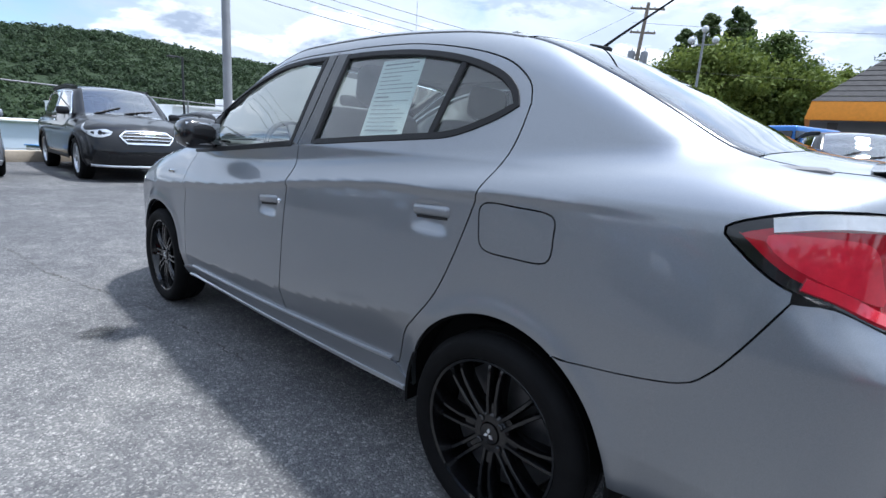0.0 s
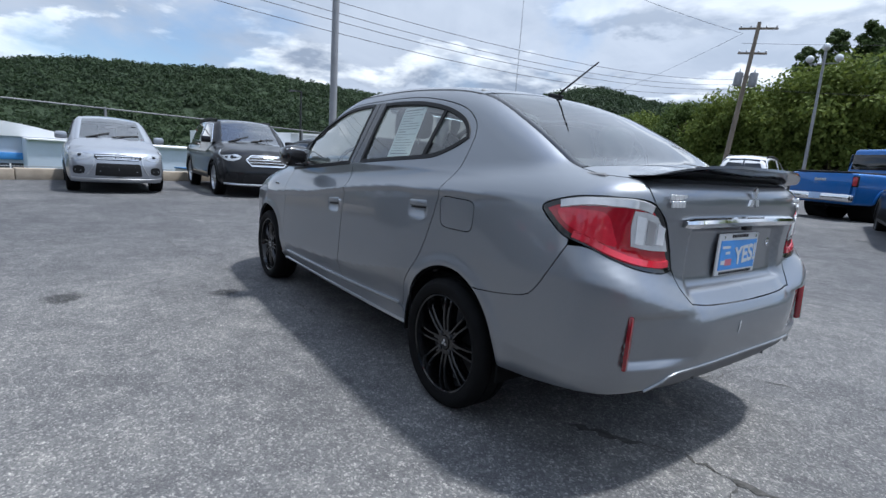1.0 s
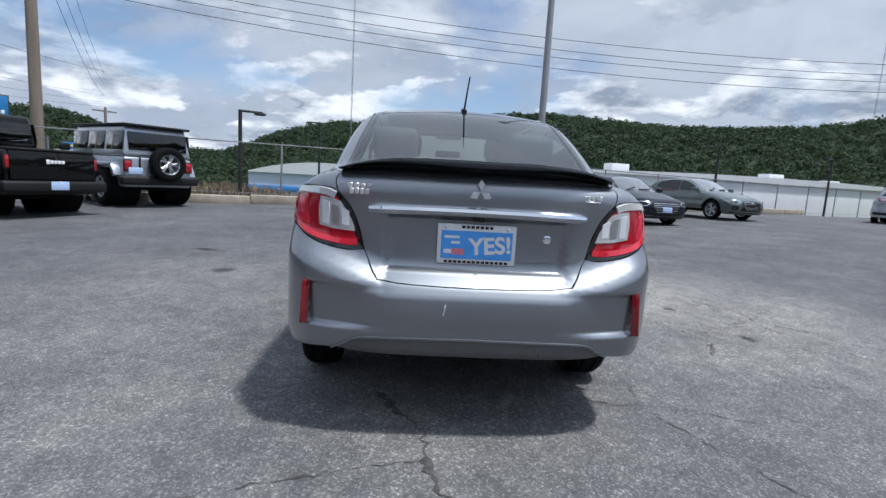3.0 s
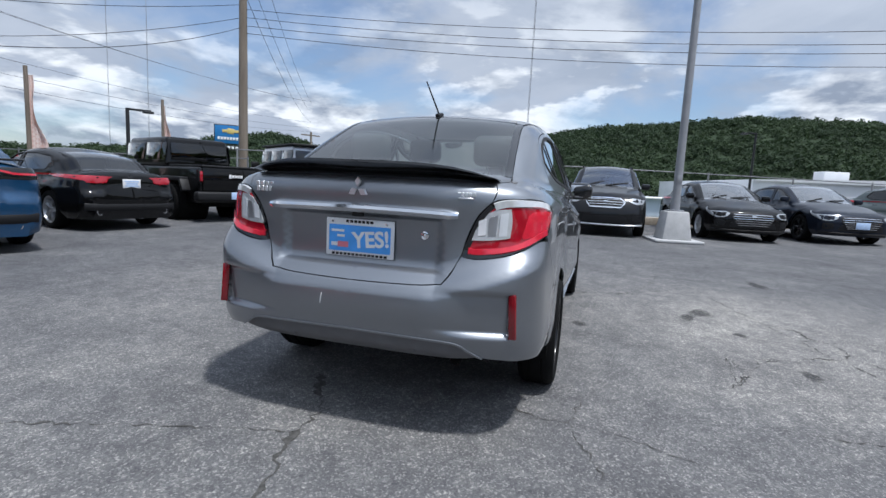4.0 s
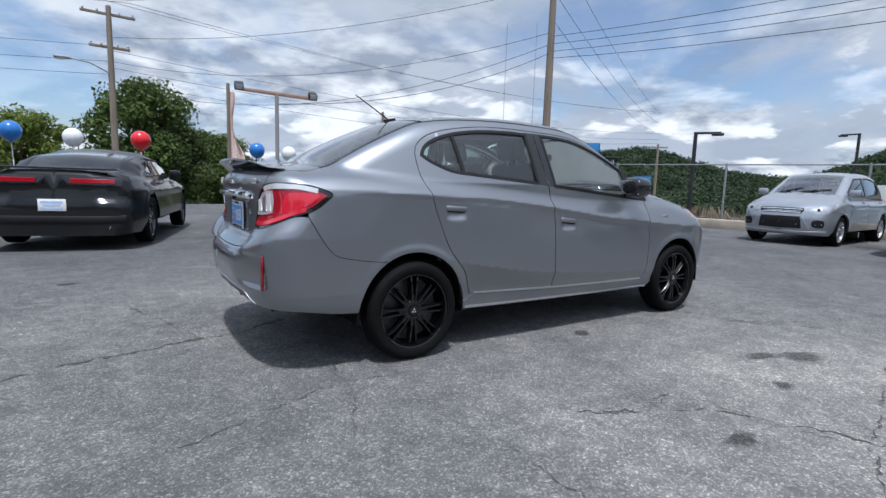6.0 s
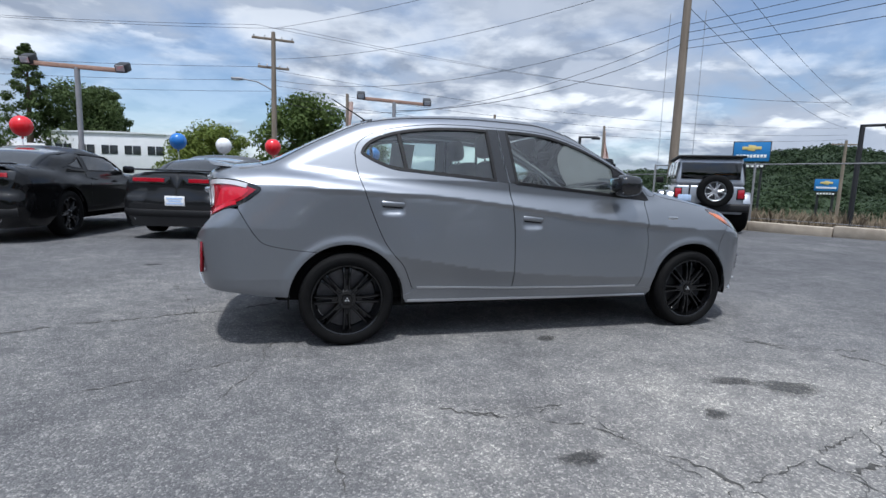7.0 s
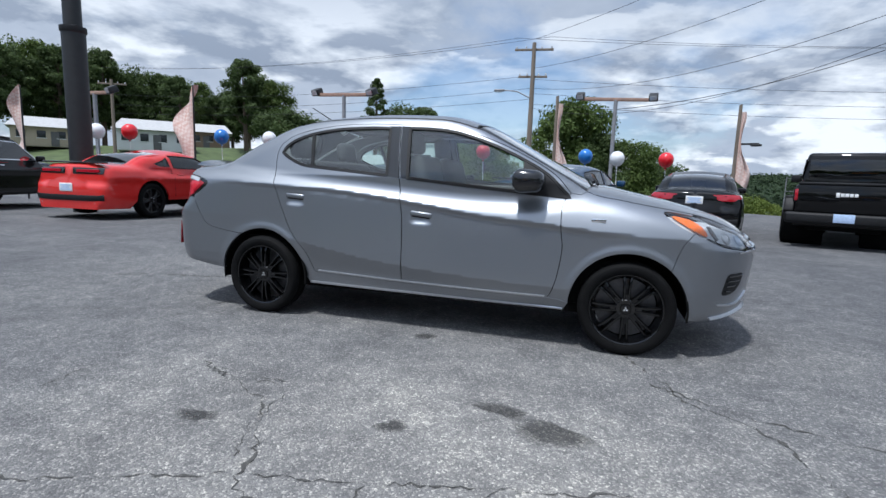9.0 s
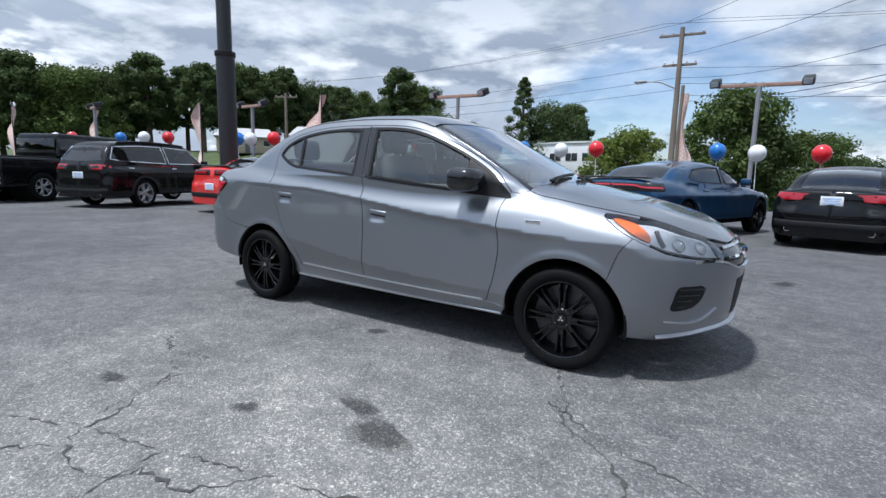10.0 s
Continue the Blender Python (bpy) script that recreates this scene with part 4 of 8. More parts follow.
            # dark sheet behind the flap puts shade into its gap
            sh.patch("fuel_gap_shade", inset(fuel, -0.02), UNDER, car, h=0.05, side=side, off=-0.012, lip=0)
        # front wing
        k0 = min(range(len(head_out)), key=lambda i: math.dist(head_out[i], U(1.62, 0.768)))
        k1 = min(range(len(head_out)), key=lambda i: math.dist(head_out[i], sh.edge_uv([(1.62, 0.615)])[0]))
        n = len(head_out)
        a = [head_out[(k0 + i) % n] for i in range(((k1 - k0) % n) + 1)]
        b = [head_out[(k0 - i) % n] for i in range(((k0 - k1) % n) + 1)]
        back_part = a if len(a) < len(b) else b
        wing = join_paths(line([(0.905, 0.975), (0.965, 0.965)]), hood_uv[:max(2, len(hood_uv) - 11)], back_part[::-1], line([(1.62, 0.768), (1.56, 0.69), (1.275 + 0.235, 0.545)]), arch(HX, 48, 180), line([(0.93, 0.285), (0.80, 0.285), (0.795, 0.312)]), line(door_a[::-1]))
        sh.patch("front_wing", wing, PAINT, car, h=0.016, side=side, gap=0.002, lip=0.015)
        q, nn = sh.at(*U(1.08, 0.815), off=0.004)
        box("side_badge", (0.085, 0.006, 0.022), (q.x, sg * q.y, q.z), CHROME, car, "small chrome side badge", r=0.003)
        # dark strips sunk behind the panels put shade into the shut lines
        for shut in (door_a, door_b, door_c, sill_a, sill_c, bump_seam):
            sh.band("shut_line_shade", line(shut), 0.011, UNDER, car, side=side, thick=0.0, off=-0.009)
        # sill
        sh.patch("sill", join_paths(line([(-0.925, 0.296), (-0.868, 0.318), (-0.835, 0.341), (-0.5, 0.333), (-0.178, 0.325), (0.3, 0.319), (0.79, 0.319), (0.93, 0.300)]), line([(0.93, 0.300), (0.90, 0.245)]), line([(0.90, 0.245), (-0.90, 0.25)]), line([(-0.90, 0.25), (-0.925, 0.296)])), PAINT, car, h=0.03, side=side, off=0.006, lip=0.03)
        sh.band("door_edge_strip", line([(-0.83, 0.350), (-0.5, 0.342), (-0.178, 0.334), (0.3, 0.328), (0.785, 0.327)]), 0.0055, ALLOY, car, side=side, thick=0.010)
        # silver band: the highlight on the sill's lower edge put into the colour
        sh.band("sill_highlight", line([(-0.89, 0.262), (-0.5, 0.260), (0.3, 0.256), (0.90, 0.254)]), 0.009, ALLOY, car, side=side, thick=0.012)
        # tail lamp: black bezel, red, clear and white parts
        lamp = sh.patch("tail_lamp", tail_out, BLACK_GLOSS, car, h=0.03, side=side, gap=0.003, lip=0.03, off=-0.002, label="red and clear tail lamp in a black surround")
        sh.patch("red_lens", inset(tail_out, 0.021), RED_LENS, lamp, h=0.025, side=side, off=0.002, lip=0.005)
        sh.patch("red_wing", flow([U(-1.835, 0.948), U(-1.93, 0.955), V(0.695, 0.945), V(0.68, 0.89), V(0.675, 0.845), U(-1.95, 0.868), U(-1.87, 0.905)], 0.014, True), RED_BRIGHT, lamp, h=0.025, side=side, off=0.004, lip=0.003)
        sh.band("light_guide", flow([U(-1.90, 0.872), U(-1.95, 0.856), V(0.68, 0.822), V(0.60, 0.797), V(0.50, 0.786), V(0.472, 0.790)], 0.014), 0.014, RED_BRIGHT, lamp, side=side, thick=0.006)
        sh.band("white_strip", flow([U(-1.84, 0.966), U(-1.92, 0.982), V(0.66, 0.985), V(0.60, 0.980), V(0.565, 0.968)], 0.014), 0.017, WHITE_LENS, lamp, side=side, thick=0.006)
        clear = join_paths(flow([V(0.625, 0.962), V(0.58, 0.958), V(0.545, 0.945)], 0.014), flow([V(0.545, 0.945), V(0.505, 0.89), V(0.482, 0.832)], 0.014), flow([V(0.482, 0.832), V(0.56, 0.836), V(0.628, 0.848)], 0.014), flow([V(0.628, 0.848), V(0.632, 0.91), V(0.625, 0.962)], 0.014))
        clr = sh.patch("clear_lens", clear, WHITE_LENS, lamp, h=0.025, side=side, off=0.005, lip=0.005)
        for k, mt in enumerate((HEAD_SILVER, ALLOY, PLATE_WHITE)):
            yk = 0.617 - 0.040 * k
            sh.patch("bulb_chamber", straight(V(yk, 0.948 - 0.012 * k), V(yk - 0.030, 0.942 - 0.016 * k), 3) + straight(V(yk - 0.032, 0.852), V(yk - 0.002, 0.856), 3), mt, clr, h=0.03, side=side, off=0.007, lip=0.003)
        # head lamp
        lamp = sh.patch("head_lamp", head_out, BLACK_GLOSS, car, h=0.03, side=side, gap=0.003, lip=0.04, off=-0.03, label="clear head lamp with an amber corner")
        sh.patch("reflector", inset(head_out, 0.012), HEAD_SILVER, lamp, h=0.03, side=side, off=-0.022, lip=0.01)
        sh.patch("amber_marker", flow([U(1.50, 0.868), U(1.60, 0.850), U(1.672, 0.808), U(1.70, 0.757), U(1.63, 0.784), U(1.56, 0.825)], 0.014, True), AMBER, lamp, h=0.03, side=side, off=-0.010, lip=0.008)
        sh.band("lamp_divider", [U(1.715, 0.815), U(1.735, 0.78), U(1.765, 0.735)], 0.012, TRIM_GREY, lamp, side=side, thick=0.012, off=-0.022)
        sh.band("lower_trim", flow([U(1.70, 0.742), U(1.78, 0.712), V(0.58, 0.682, 1), V(0.47, 0.668, 1)], 0.016), 0.007, BLACK_GLOSS, lamp, side=side, thick=0.010, off=-0.018)
        for u in (V(0.615, 0.745, 1), V(0.51, 0.728, 1)):
            q, nn = sh.at(*u, off=-0.018)
            bm = bmesh.new()
            lathe(bm, [(0.036, -0.006), (0.036, 0.006), (0.031, 0.008), (0.028, 0.004), (0.018, 0.013), (0.0, 0.016)], 20)
            part("projector", bm, WHITE_LENS, lamp, smooth=40).matrix_local = pose(q.x, sg * q.y, q.z) @ Vector((nn.x, sg * nn.y, nn.z)).to_track_quat("Y", "Z").to_matrix().to_4x4()
        sh.patch("lamp_cover", head_out, GLASS_CLEAR, lamp, h=0.05, side=side, gap=0.004, lip=0)
        # fog pocket
        pocket = flow([V(0.655, 0.525, 1), V(0.60, 0.530, 1), V(0.535, 0.528, 1), V(0.525, 0.475, 1), V(0.57, 0.418, 1), V(0.665, 0.402, 1), V(0.668, 0.46, 1)], 0.014, True)
        fog = sh.patch("fog_recess", pocket, BLACK_MATT, car, h=0.04, side=side, off=0.002, lip=0.01)
        for k in range(4):
            sh.band("louvre", flow([V(0.655, 0.425 + 0.03 * k, 1), V(0.615 - 0.03 * k, 0.425 + 0.03 * k, 1)], 0.02), 0.005, BLACK_GLOSS, fog, side=side, thick=0.008)
        # rear reflector
        q, nn = sh.at(*V(0.662, 0.548), off=0.006)
        rr = box("rear_reflector", (0.014, 0.032, 0.178), (0, 0, 0), RED_DARK, car, "upright red reflector strip", r=0.005)
        rr.matrix_local = pose(q.x, sg * q.y, q.z, sg * 4, 0, sg * math.degrees(math.atan2(nn.y, nn.x)) - sg * 180)
        # mirror
        bm = bmesh.new()
        rbox(bm, (0.17, 0.20, 0.15), r=0.055, seg=4)
        for v in bm.verts:
            v.co.x -= 0.35 * max(0, v.co.y) * 0.6
            if v.co.x > 0:
                v.co.z *= 0.9
                v.co.x += 0.02 * (1 - abs(v.co.y) * 6)
        mir = part("door_mirror", bm, BLACK_GLOSS, car, "gloss black door mirror", smooth=70)
        mir.matrix_local = pose(0.65, sg * 0.80, 1.04) @ Matrix.Diagonal((1, sg, 1, 1))
        box("mirror_glass", (0.006, 0.165, 0.105), (-0.079, 0.0, 0.0), CHROME, mir, r=0.003)
        box("mirror_arm", (0.07, 0.12, 0.045), (0.02, -0.11, -0.05), BLACK_MATT, mir, r=0.015)
        # arch liners and mud flap edge
        for hx in (-HX, HX):
            bm = bmesh.new()
            lathe(bm, [(0.05, 0.36), (0.352, 0.36), (0.352, 0.775), (0.34, 0.775)], 48)
            bmesh.ops.delete(bm, geom=[v for v in bm.verts if v.co.z < -0.09], context="VERTS")
            lin = part("arch_liner", bm, UNDER, car)
            lin.matrix_local = pose(hx, 0, HZ) @ Matrix.Diagonal((1, sg, 1, 1))
            wheel(car, (hx, sg * 0.715, HZ + 0.002), sg, 0.287, 0.217, 0.175)

    # centre panels
    z_tr = sh.edge_uv([(-2.0, 0.552)])[0]
    lid_side = [lid_seam[0], V(0.505, 0.93), V(0.465, 0.84), V(0.445, 0.765), V(0.415, 0.70), V(0.385, 0.655)]
    lid = join_paths(lid_seam[::-1], flow(lid_side, 0.016), flow([V(0.385, 0.655), V(0.30, 0.645), V(0.15, 0.640), V(0.0, 0.638)], 0.02), flow([V(0.0, 0.638), V(0.0, 1.062)], 0.03), flow([V(0.0, 1.062), V(0.3, 1.062), z_tr], 0.03))
    trunk = sh.patch("boot_lid", lid, PAINT, car, h=0.016, gap=0.0022, lip=0.016)
    sh.patch("lid_deck", join_paths(deck_edge, flow([(-1.76, 0.575), (-1.80, 0.35), (-1.815, 0.0)], 0.04), flow([(-1.815, 0.0), (-2.072, 0.0)], 0.04), flow([(-2.072, 0.0), (-2.058, 0.3), (-2.0, 0.552)], 0.04)), PAINT, trunk, kind="top", h=0.04, gap=0.002)
    valance = flow([U(-1.61, 0.31), U(-1.75, 0.318), U(-1.92, 0.345), U(-2.05, 0.355), V(0.64, 0.36), V(0.545, 0.372), V(0.50, 0.40), V(0.455, 0.424), V(0.3, 0.432), V(0.0, 0.436)], 0.02)
    low_lamp = flow([U(-1.89, 0.835), U(-1.95, 0.835), V(0.68, 0.80), V(0.60, 0.772), V(0.50, 0.757), V(0.445, 0.765)], 0.016)
    bumper = join_paths(low_lamp, flow([V(0.445, 0.765), V(0.415, 0.70), V(0.385, 0.655)], 0.016), flow([V(0.385, 0.655), V(0.30, 0.645), V(0.15, 0.640), V(0.0, 0.638)], 0.02), flow([V(0.0, 0.638), V(0.0, 0.436)], 0.03), valance[::-1], arch(-HX, 176, 119), line(bump_seam))
    bp = sh.patch("rear_bumper", bumper, PAINT, car, h=0.013, gap=0.0018, lip=0.02)
    sh.patch("valance", join_paths(flow([V(0.56, 0.366), V(0.50, 0.398), V(0.455, 0.422), V(0.3, 0.430), V(0.0, 0.434)], 0.02), flow([V(0.0, 0.434), V(0.0, 0.33)], 0.03), flow([V(0.0, 0.33), V(0.3, 0.332), V(0.46, 0.340), V(0.56, 0.366)], 0.02)), TRIM_GREY, bp, h=0.03, off=-0.012, lip=0.03)
    for s in ("L", "R"):
        sh.band("bright_edge", flow([V(0.56, 0.368), V(0.50, 0.400), V(0.455, 0.424), V(0.3, 0.432), V(0.0, 0.436)], 0.02), 0.005, PAINT, bp, side=s, thick=0.006)
    for yy in (-0.28, 0.0, 0.28):
        box("diffuser_fin", (0.03, 0.008, 0.05), (-2.115, yy, 0.385), TRIM_GREY, bp, r=0.003)
    box("scratch", (0.003, 0.006, 0.045), (-2.186, 0.12, 0.555), WHITE_LENS, bp, r=0.001, rot=(8, 0, 0))

    hood = join_paths(flow([(1.0, 0.655), (1.05, 0.40), (1.075, 0.0)], 0.04), flow([(1.075, 0.0), (2.03, 0.0)], 0.05), flow([(2.03, 0.0), (2.015, 0.25), (1.93, 0.42)], 0.03), hood_edge[::-1])
    sh.patch("bonnet", hood, PAINT, car, kind="top", h=0.04, gap=0.003)
    f0 = sh.edge_uv([(1.93, 0.42), (2.015, 0.25), (2.03, 0.0)])
    grille = join_paths(flow([f0[0], f0[1], f0[2]], 0.02), flow([f0[2], V(0.0, 0.60, 1)], 0.03), flow([V(0.0, 0.60, 1), V(0.25, 0.605, 1), V(0.42, 0.64, 1), f0[0]], 0.02))
    gr = sh.patch("grille", grille, BLACK_GLOSS, car, h=0.03, off=-0.012, lip=0.02)
    for s in ("L", "R"):
        for k, zz in enumerate((0.725, 0.675)):
            sh.band("grille_bar", flow([V(0.0, zz, 1), V(0.2, zz - 0.002, 1), V(0.38, zz - 0.008, 1)], 0.02), 0.010, CHROME, gr, side=s, thick=0.012, off=-0.006)
        sh.band("grille_edge", flow([V(0.0, 0.60, 1), V(0.25, 0.605, 1), V(0.44, 0.652, 1), V(0.60, 0.655, 1)], 0.02), 0.007, CHROME, gr, side=s, thick=0.008)
    k0 = min(range(len(head_out)), key=lambda i: math.dist(head_out[i], V(0.42, 0.672, 1)))
    k1 = min(range(len(head_out)), key=lambda i: math.dist(head_out[i], U(1.62, 0.768)))
    n = len(head_out)
    a = [head_out[(k0 + i) % n] for i in range(((k1 - k0) % n) + 1)]
    b = [head_out[(k0 - i) % n] for i in range(((k0 - k1) % n) + 1)]
    under = a if len(a) < len(b) else b
    front = join_paths(flow([V(0.0, 0.60, 1), V(0.25, 0.605, 1), V(0.42, 0.64, 1)], 0.02), under, line([(1.62, 0.768), (1.56, 0.69), (1.275 + 0.235, 0.545)]), arch(HX, 48, -6), flow([U(1.62, 0.245), U(1.75, 0.225), V(0.6, 0.222, 1), V(0.3, 0.222, 1), V(0.0, 0.222, 1)], 0.03), flow([V(0.0, 0.222, 1), V(0.0, 0.60, 1)], 0.03))
    fb = sh.patch("front_bumper", front, PAINT, car, h=0.016, gap=0.0015, lip=0.02)
    for s in ("L", "R"):
        sh.band("lip_edge", flow([V(0.68, 0.262, 1), V(0.55, 0.272, 1), V(0.40, 0.285, 1), V(0.0, 0.29, 1)], 0.02), 0.005, ALLOY, fb, side=s, thick=0.02)
        sh.band("lip_crease", flow([V(0.685, 0.345, 1), V(0.58, 0.335, 1), V(0.50, 0.35, 1), V(0.42, 0.40, 1)], 0.02), 0.004, ALLOY, fb, side=s, thick=0.012)
    sh.patch("air_intake", join_paths(flow([V(0.24, 0.54, 1), V(0.0, 0.55, 1)], 0.03), flow([V(0.0, 0.55, 1), V(0.0, 0.33, 1)], 0.03), flow([V(0.0, 0.33, 1), V(0.21, 0.33, 1)], 0.03), flow([V(0.21, 0.33, 1), V(0.24, 0.54, 1)], 0.03)), BLACK_MATT, fb, h=0.05, off=0.002)

    # roof and screens
    roof_part = [p for p in roof_edge if -1.10 <= p[0] <= 0.26]
    roof = join_paths(roof_part, flow([roof_part[-1], (0.30, 0.3), (0.315, 0.0)], 0.05), flow([(0.315, 0.0), (-1.115, 0.0)], 0.05), flow([(-1.115, 0.0), (-1.11, 0.3), roof_part[0]], 0.05))
    sh.patch("roof", roof, PAINT, car, kind="top", h=0.04, gap=0.003, lip=0.01)
    ws_part = [p for p in roof_edge if p[0] >= 0.27]
    ws = join_paths(ws_part, flow([ws_part[-1], (1.05, 0.4), (1.07, 0.0)], 0.05), flow([(1.07, 0.0), (0.325, 0.0)], 0.05), flow([(0.325, 0.0), (0.31, 0.3), ws_part[0]], 0.05))
    sh.patch("windscreen", ws, GLASS, car, kind="top", h=0.06, gap=0.004, lip=0.006).visible_shadow = False
    rg_part = [p for p in roof_edge if p[0] <= -1.115]
    rg = join_paths(rg_part, flow([rg_part[-1], (-1.12, 0.3), (-1.125, 0.0)], 0.05), flow([(-1.125, 0.0), (-1.81, 0.0)], 0.05), flow([(-1.81, 0.0), (-1.80, 0.35), rg_part[0]], 0.05))
    sh.patch("rear_screen", rg, GLASS_REAR, car, kind="top", h=0.06, gap=0.004, lip=0.006).visible_shadow = False
    for s in ("L", "R"):
        sh.band("screen_band", [(x, y - 0.016) for x, y in rg_part], 0.018, BLACK_GLOSS, car, kind="top", side=s, thick=0.001)
        sh.band("screen_band", [(x, y - 0.016) for x, y in ws_part], 0.018, BLACK_GLOSS, car, kind="top", side=s, thick=0.001)
        sh.band("roof_channel", roof_part, 0.008, BLACK_MATT, car, kind="top", side=s, thick=0.001)
    bm = bmesh.new()
    rbox(bm, (0.09, 0.03, 0.02), (0, 0, 0.008), r=0.008)
    ant = part("aerial", bm, BLACK_MATT, car, "black whip aerial leaning back", smooth=40)
    q, _ = sh.at(-1.06, 0.0, "top")
    ant.matrix_local = pose(q.x, 0, q.z, 0, -12, 0)
    bm = bmesh.new()
    tube(bm, [(-0.01, 0, 0.012), (-0.05, 0, 0.05), (-0.22, 0, 0.20)], [0.006, 0.005, 0.0035], 8)
    part("whip", bm, BLACK_MATT, ant)
    for yy in (0.1, -0.42):
        bm = bmesh.new()
        pts = [sh.at(1.03 - 0.055 * t, yy + 0.55 * t * (1 if yy > 0 else 1), "top", 0.015)[0] for t in (0, 0.25, 0.5, 0.75, 1.0)]
        tube(bm, pts, 0.011, 6)
        tube(bm, [Vector(pts[0]) + Vector((0.03, 0, -0.012)), Vector(pts[0]).lerp(Vector(pts[2]), 0.5) + Vector((0.018, 0, 0.008)), Vector(pts[2])], 0.009, 6)
        part("wiper", bm, BLACK_MATT, car)

    # spoiler on the boot lid
    verts, faces = [], []
    prof = [(0.10, 0.004), (0.03, 0.014), (-0.05, 0.030), (-0.085, 0.036), (-0.088, 0.026), (-0.04, 0.004), (0.0, -0.012), (0.09, -0.02)]
    N = 33
    for i in range(N):
        y = -0.562 + 1.124 * i / (N - 1)
        e = 1 - (abs(y) / 0.57) ** 4
        x0 = -2.065 + 0.075 * (y / 0.575) ** 2
        z0 = sh.at(x0 + 0.055, min(abs(y), 0.545), "top")[0].z + 0.001
        for px, pz in prof:
            verts.append((x0 + px * (0.45 + 0.55 * e), y, z0 + pz * (0.12 + 0.88 * e)))
    n = len(prof)
    for i in range(N - 1):
        for k in range(n):
            faces.append((i * n + k, i * n + (k + 1) % n, (i + 1) * n + (k + 1) % n, (i + 1) * n + k))
    faces += [tuple(range(n)), tuple((N - 1) * n + k for k in reversed(range(n)))]
    sp = raw("spoiler", verts, faces, BLACK_GLOSS, trunk, "gloss black lip spoiler")
    sp.data.set_sharp_from_angle(angle=radians(40))
    # bright bar, emblem, badges, lock
    verts, faces = [], []
    prof = [(0.0, 0.018), (-0.020, 0.021), (-0.031, 0.014), (-0.034, 0.002), (-0.020, -0.015), (0.0, -0.020)]
    N = 25
    for i in range(N):
        y = -0.43 + 0.86 * i / (N - 1)
        z = 0.930 - 0.006 * (y / 0.43) ** 2
        p, _ = sh.at(*V(min(abs(y), 0.43), 0.935))
        k = 1.0 if abs(y) < 0.41 else 0.7
        for px, pz in prof:
            verts.append((p.x + 0.006 + px * k, y, z + pz * k))
    n = len(prof)
    for i in range(N - 1):
        for k in range(n):
            faces.append((i * n + k, i * n + (k + 1) % n, (i + 1) * n + (k + 1) % n, (i + 1) * n + k))
    faces += [tuple(range(n)), tuple((N - 1) * n + k for k in reversed(range(n)))]
    raw("bright_bar", verts, faces, CHROME, trunk, "chrome bar over the number plate").data.set_sharp_from_angle(angle=radians(30))
    q, _ = sh.at(*V(0.0, 1.015))
    bm = bmesh.new()
    for a in (90, 210, 330):
        c, s = math.cos(radians(a)), math.sin(radians(a))
        pts = [(0.004 * c, 0.004 * s), (0.028 * c - 0.016 * s, 0.028 * s + 0.016 * c), (0.050 * c, 0.050 * s), (0.028 * c + 0.016 * s, 0.028 * s - 0.016 * c)]
        v0 = [bm.verts.new((q.x - 0.003, -y, q.z - 0.002 + z)) for y, z in pts]
        v1 = [bm.verts.new((q.x - 0.010, -y * 0.86 - 0.14 * (-0) , q.z - 0.002 + z * 0.9 + 0.1 * 0.028 * s)) for y, z in pts]
        bm.faces.new(v1)
        for i in range(4):
            bm.faces.new((v0[i], v0[(i + 1) % 4], v1[(i + 1) % 4], v1[i]))
    part("emblem", bm, BADGE, trunk, "chrome emblem of three lozenges")
    for yy, zz, w, h in ((0.457, 1.012, 0.125, 0.018), (0.46, 0.99, 0.10, 0.022), (-0.455, 1.012, 0.078, 0.016), (-0.455, 0.996, 0.078, 0.006)):
        q, _ = sh.at(*V(abs(yy), zz))
        for k in range(5 if h > 0.01 else 1):
            ww = w / (5 if h > 0.01 else 1)
            box("badge_bar", (0.006, ww * 0.8, h), (q.x - 0.002, yy + w / 2 - ww * (k + 0.5), zz), BADGE, trunk, r=0.0015, seg=1, rot=(0, 0, -7 if yy > 0 else 7))
    q, _ = sh.at(*V(0.285, 0.835))
    bm = bmesh.new()
    lathe(bm, [(0.017, 0), (0.017, 0.005), (0.012, 0.006), (0.011, 0.003), (0.005, 0.003), (0, 0.005)], 24)
    part("boot_lock", bm, CHROME, trunk, smooth=40).matrix_local = pose(q.x + 0.001, -0.285, q.z, 0, 0, 90)
    box("lid_switch", (0.02, 0.05, 0.018), (-2.10, 0.0, 0.905), BLACK_MATT, trunk, r=0.004)

    # dealer plate
    tilt = 0
    plate = base("dealer_plate", "blue and white dealer plate in a white frame", "number plate")
    plate.matrix_world = pose(-2.080, 0, 0.803, 0, tilt, 0)
    box("plate_frame", (0.008, 0.315, 0.160), (0, 0, 0), PLATE_FRAME, plate, r=0.004)
    box("plate_face", (0.003, 0.285, 0.112), (-0.005, 0, -0.003), PLATE_BLUE, plate, r=0.001, seg=1)
    turn = Matrix.Rotation(radians(-90), 4, "Z") @ Matrix.Rotation(radians(90), 4, "X")
    letters("plate_word", "YES!", 0.092, Matrix.Translation((-0.008, -0.055, -0.006)) @ turn @ pose(0, 0, 0, 0, 0, 5), PLATE_WHITE, plate, 0.0008)
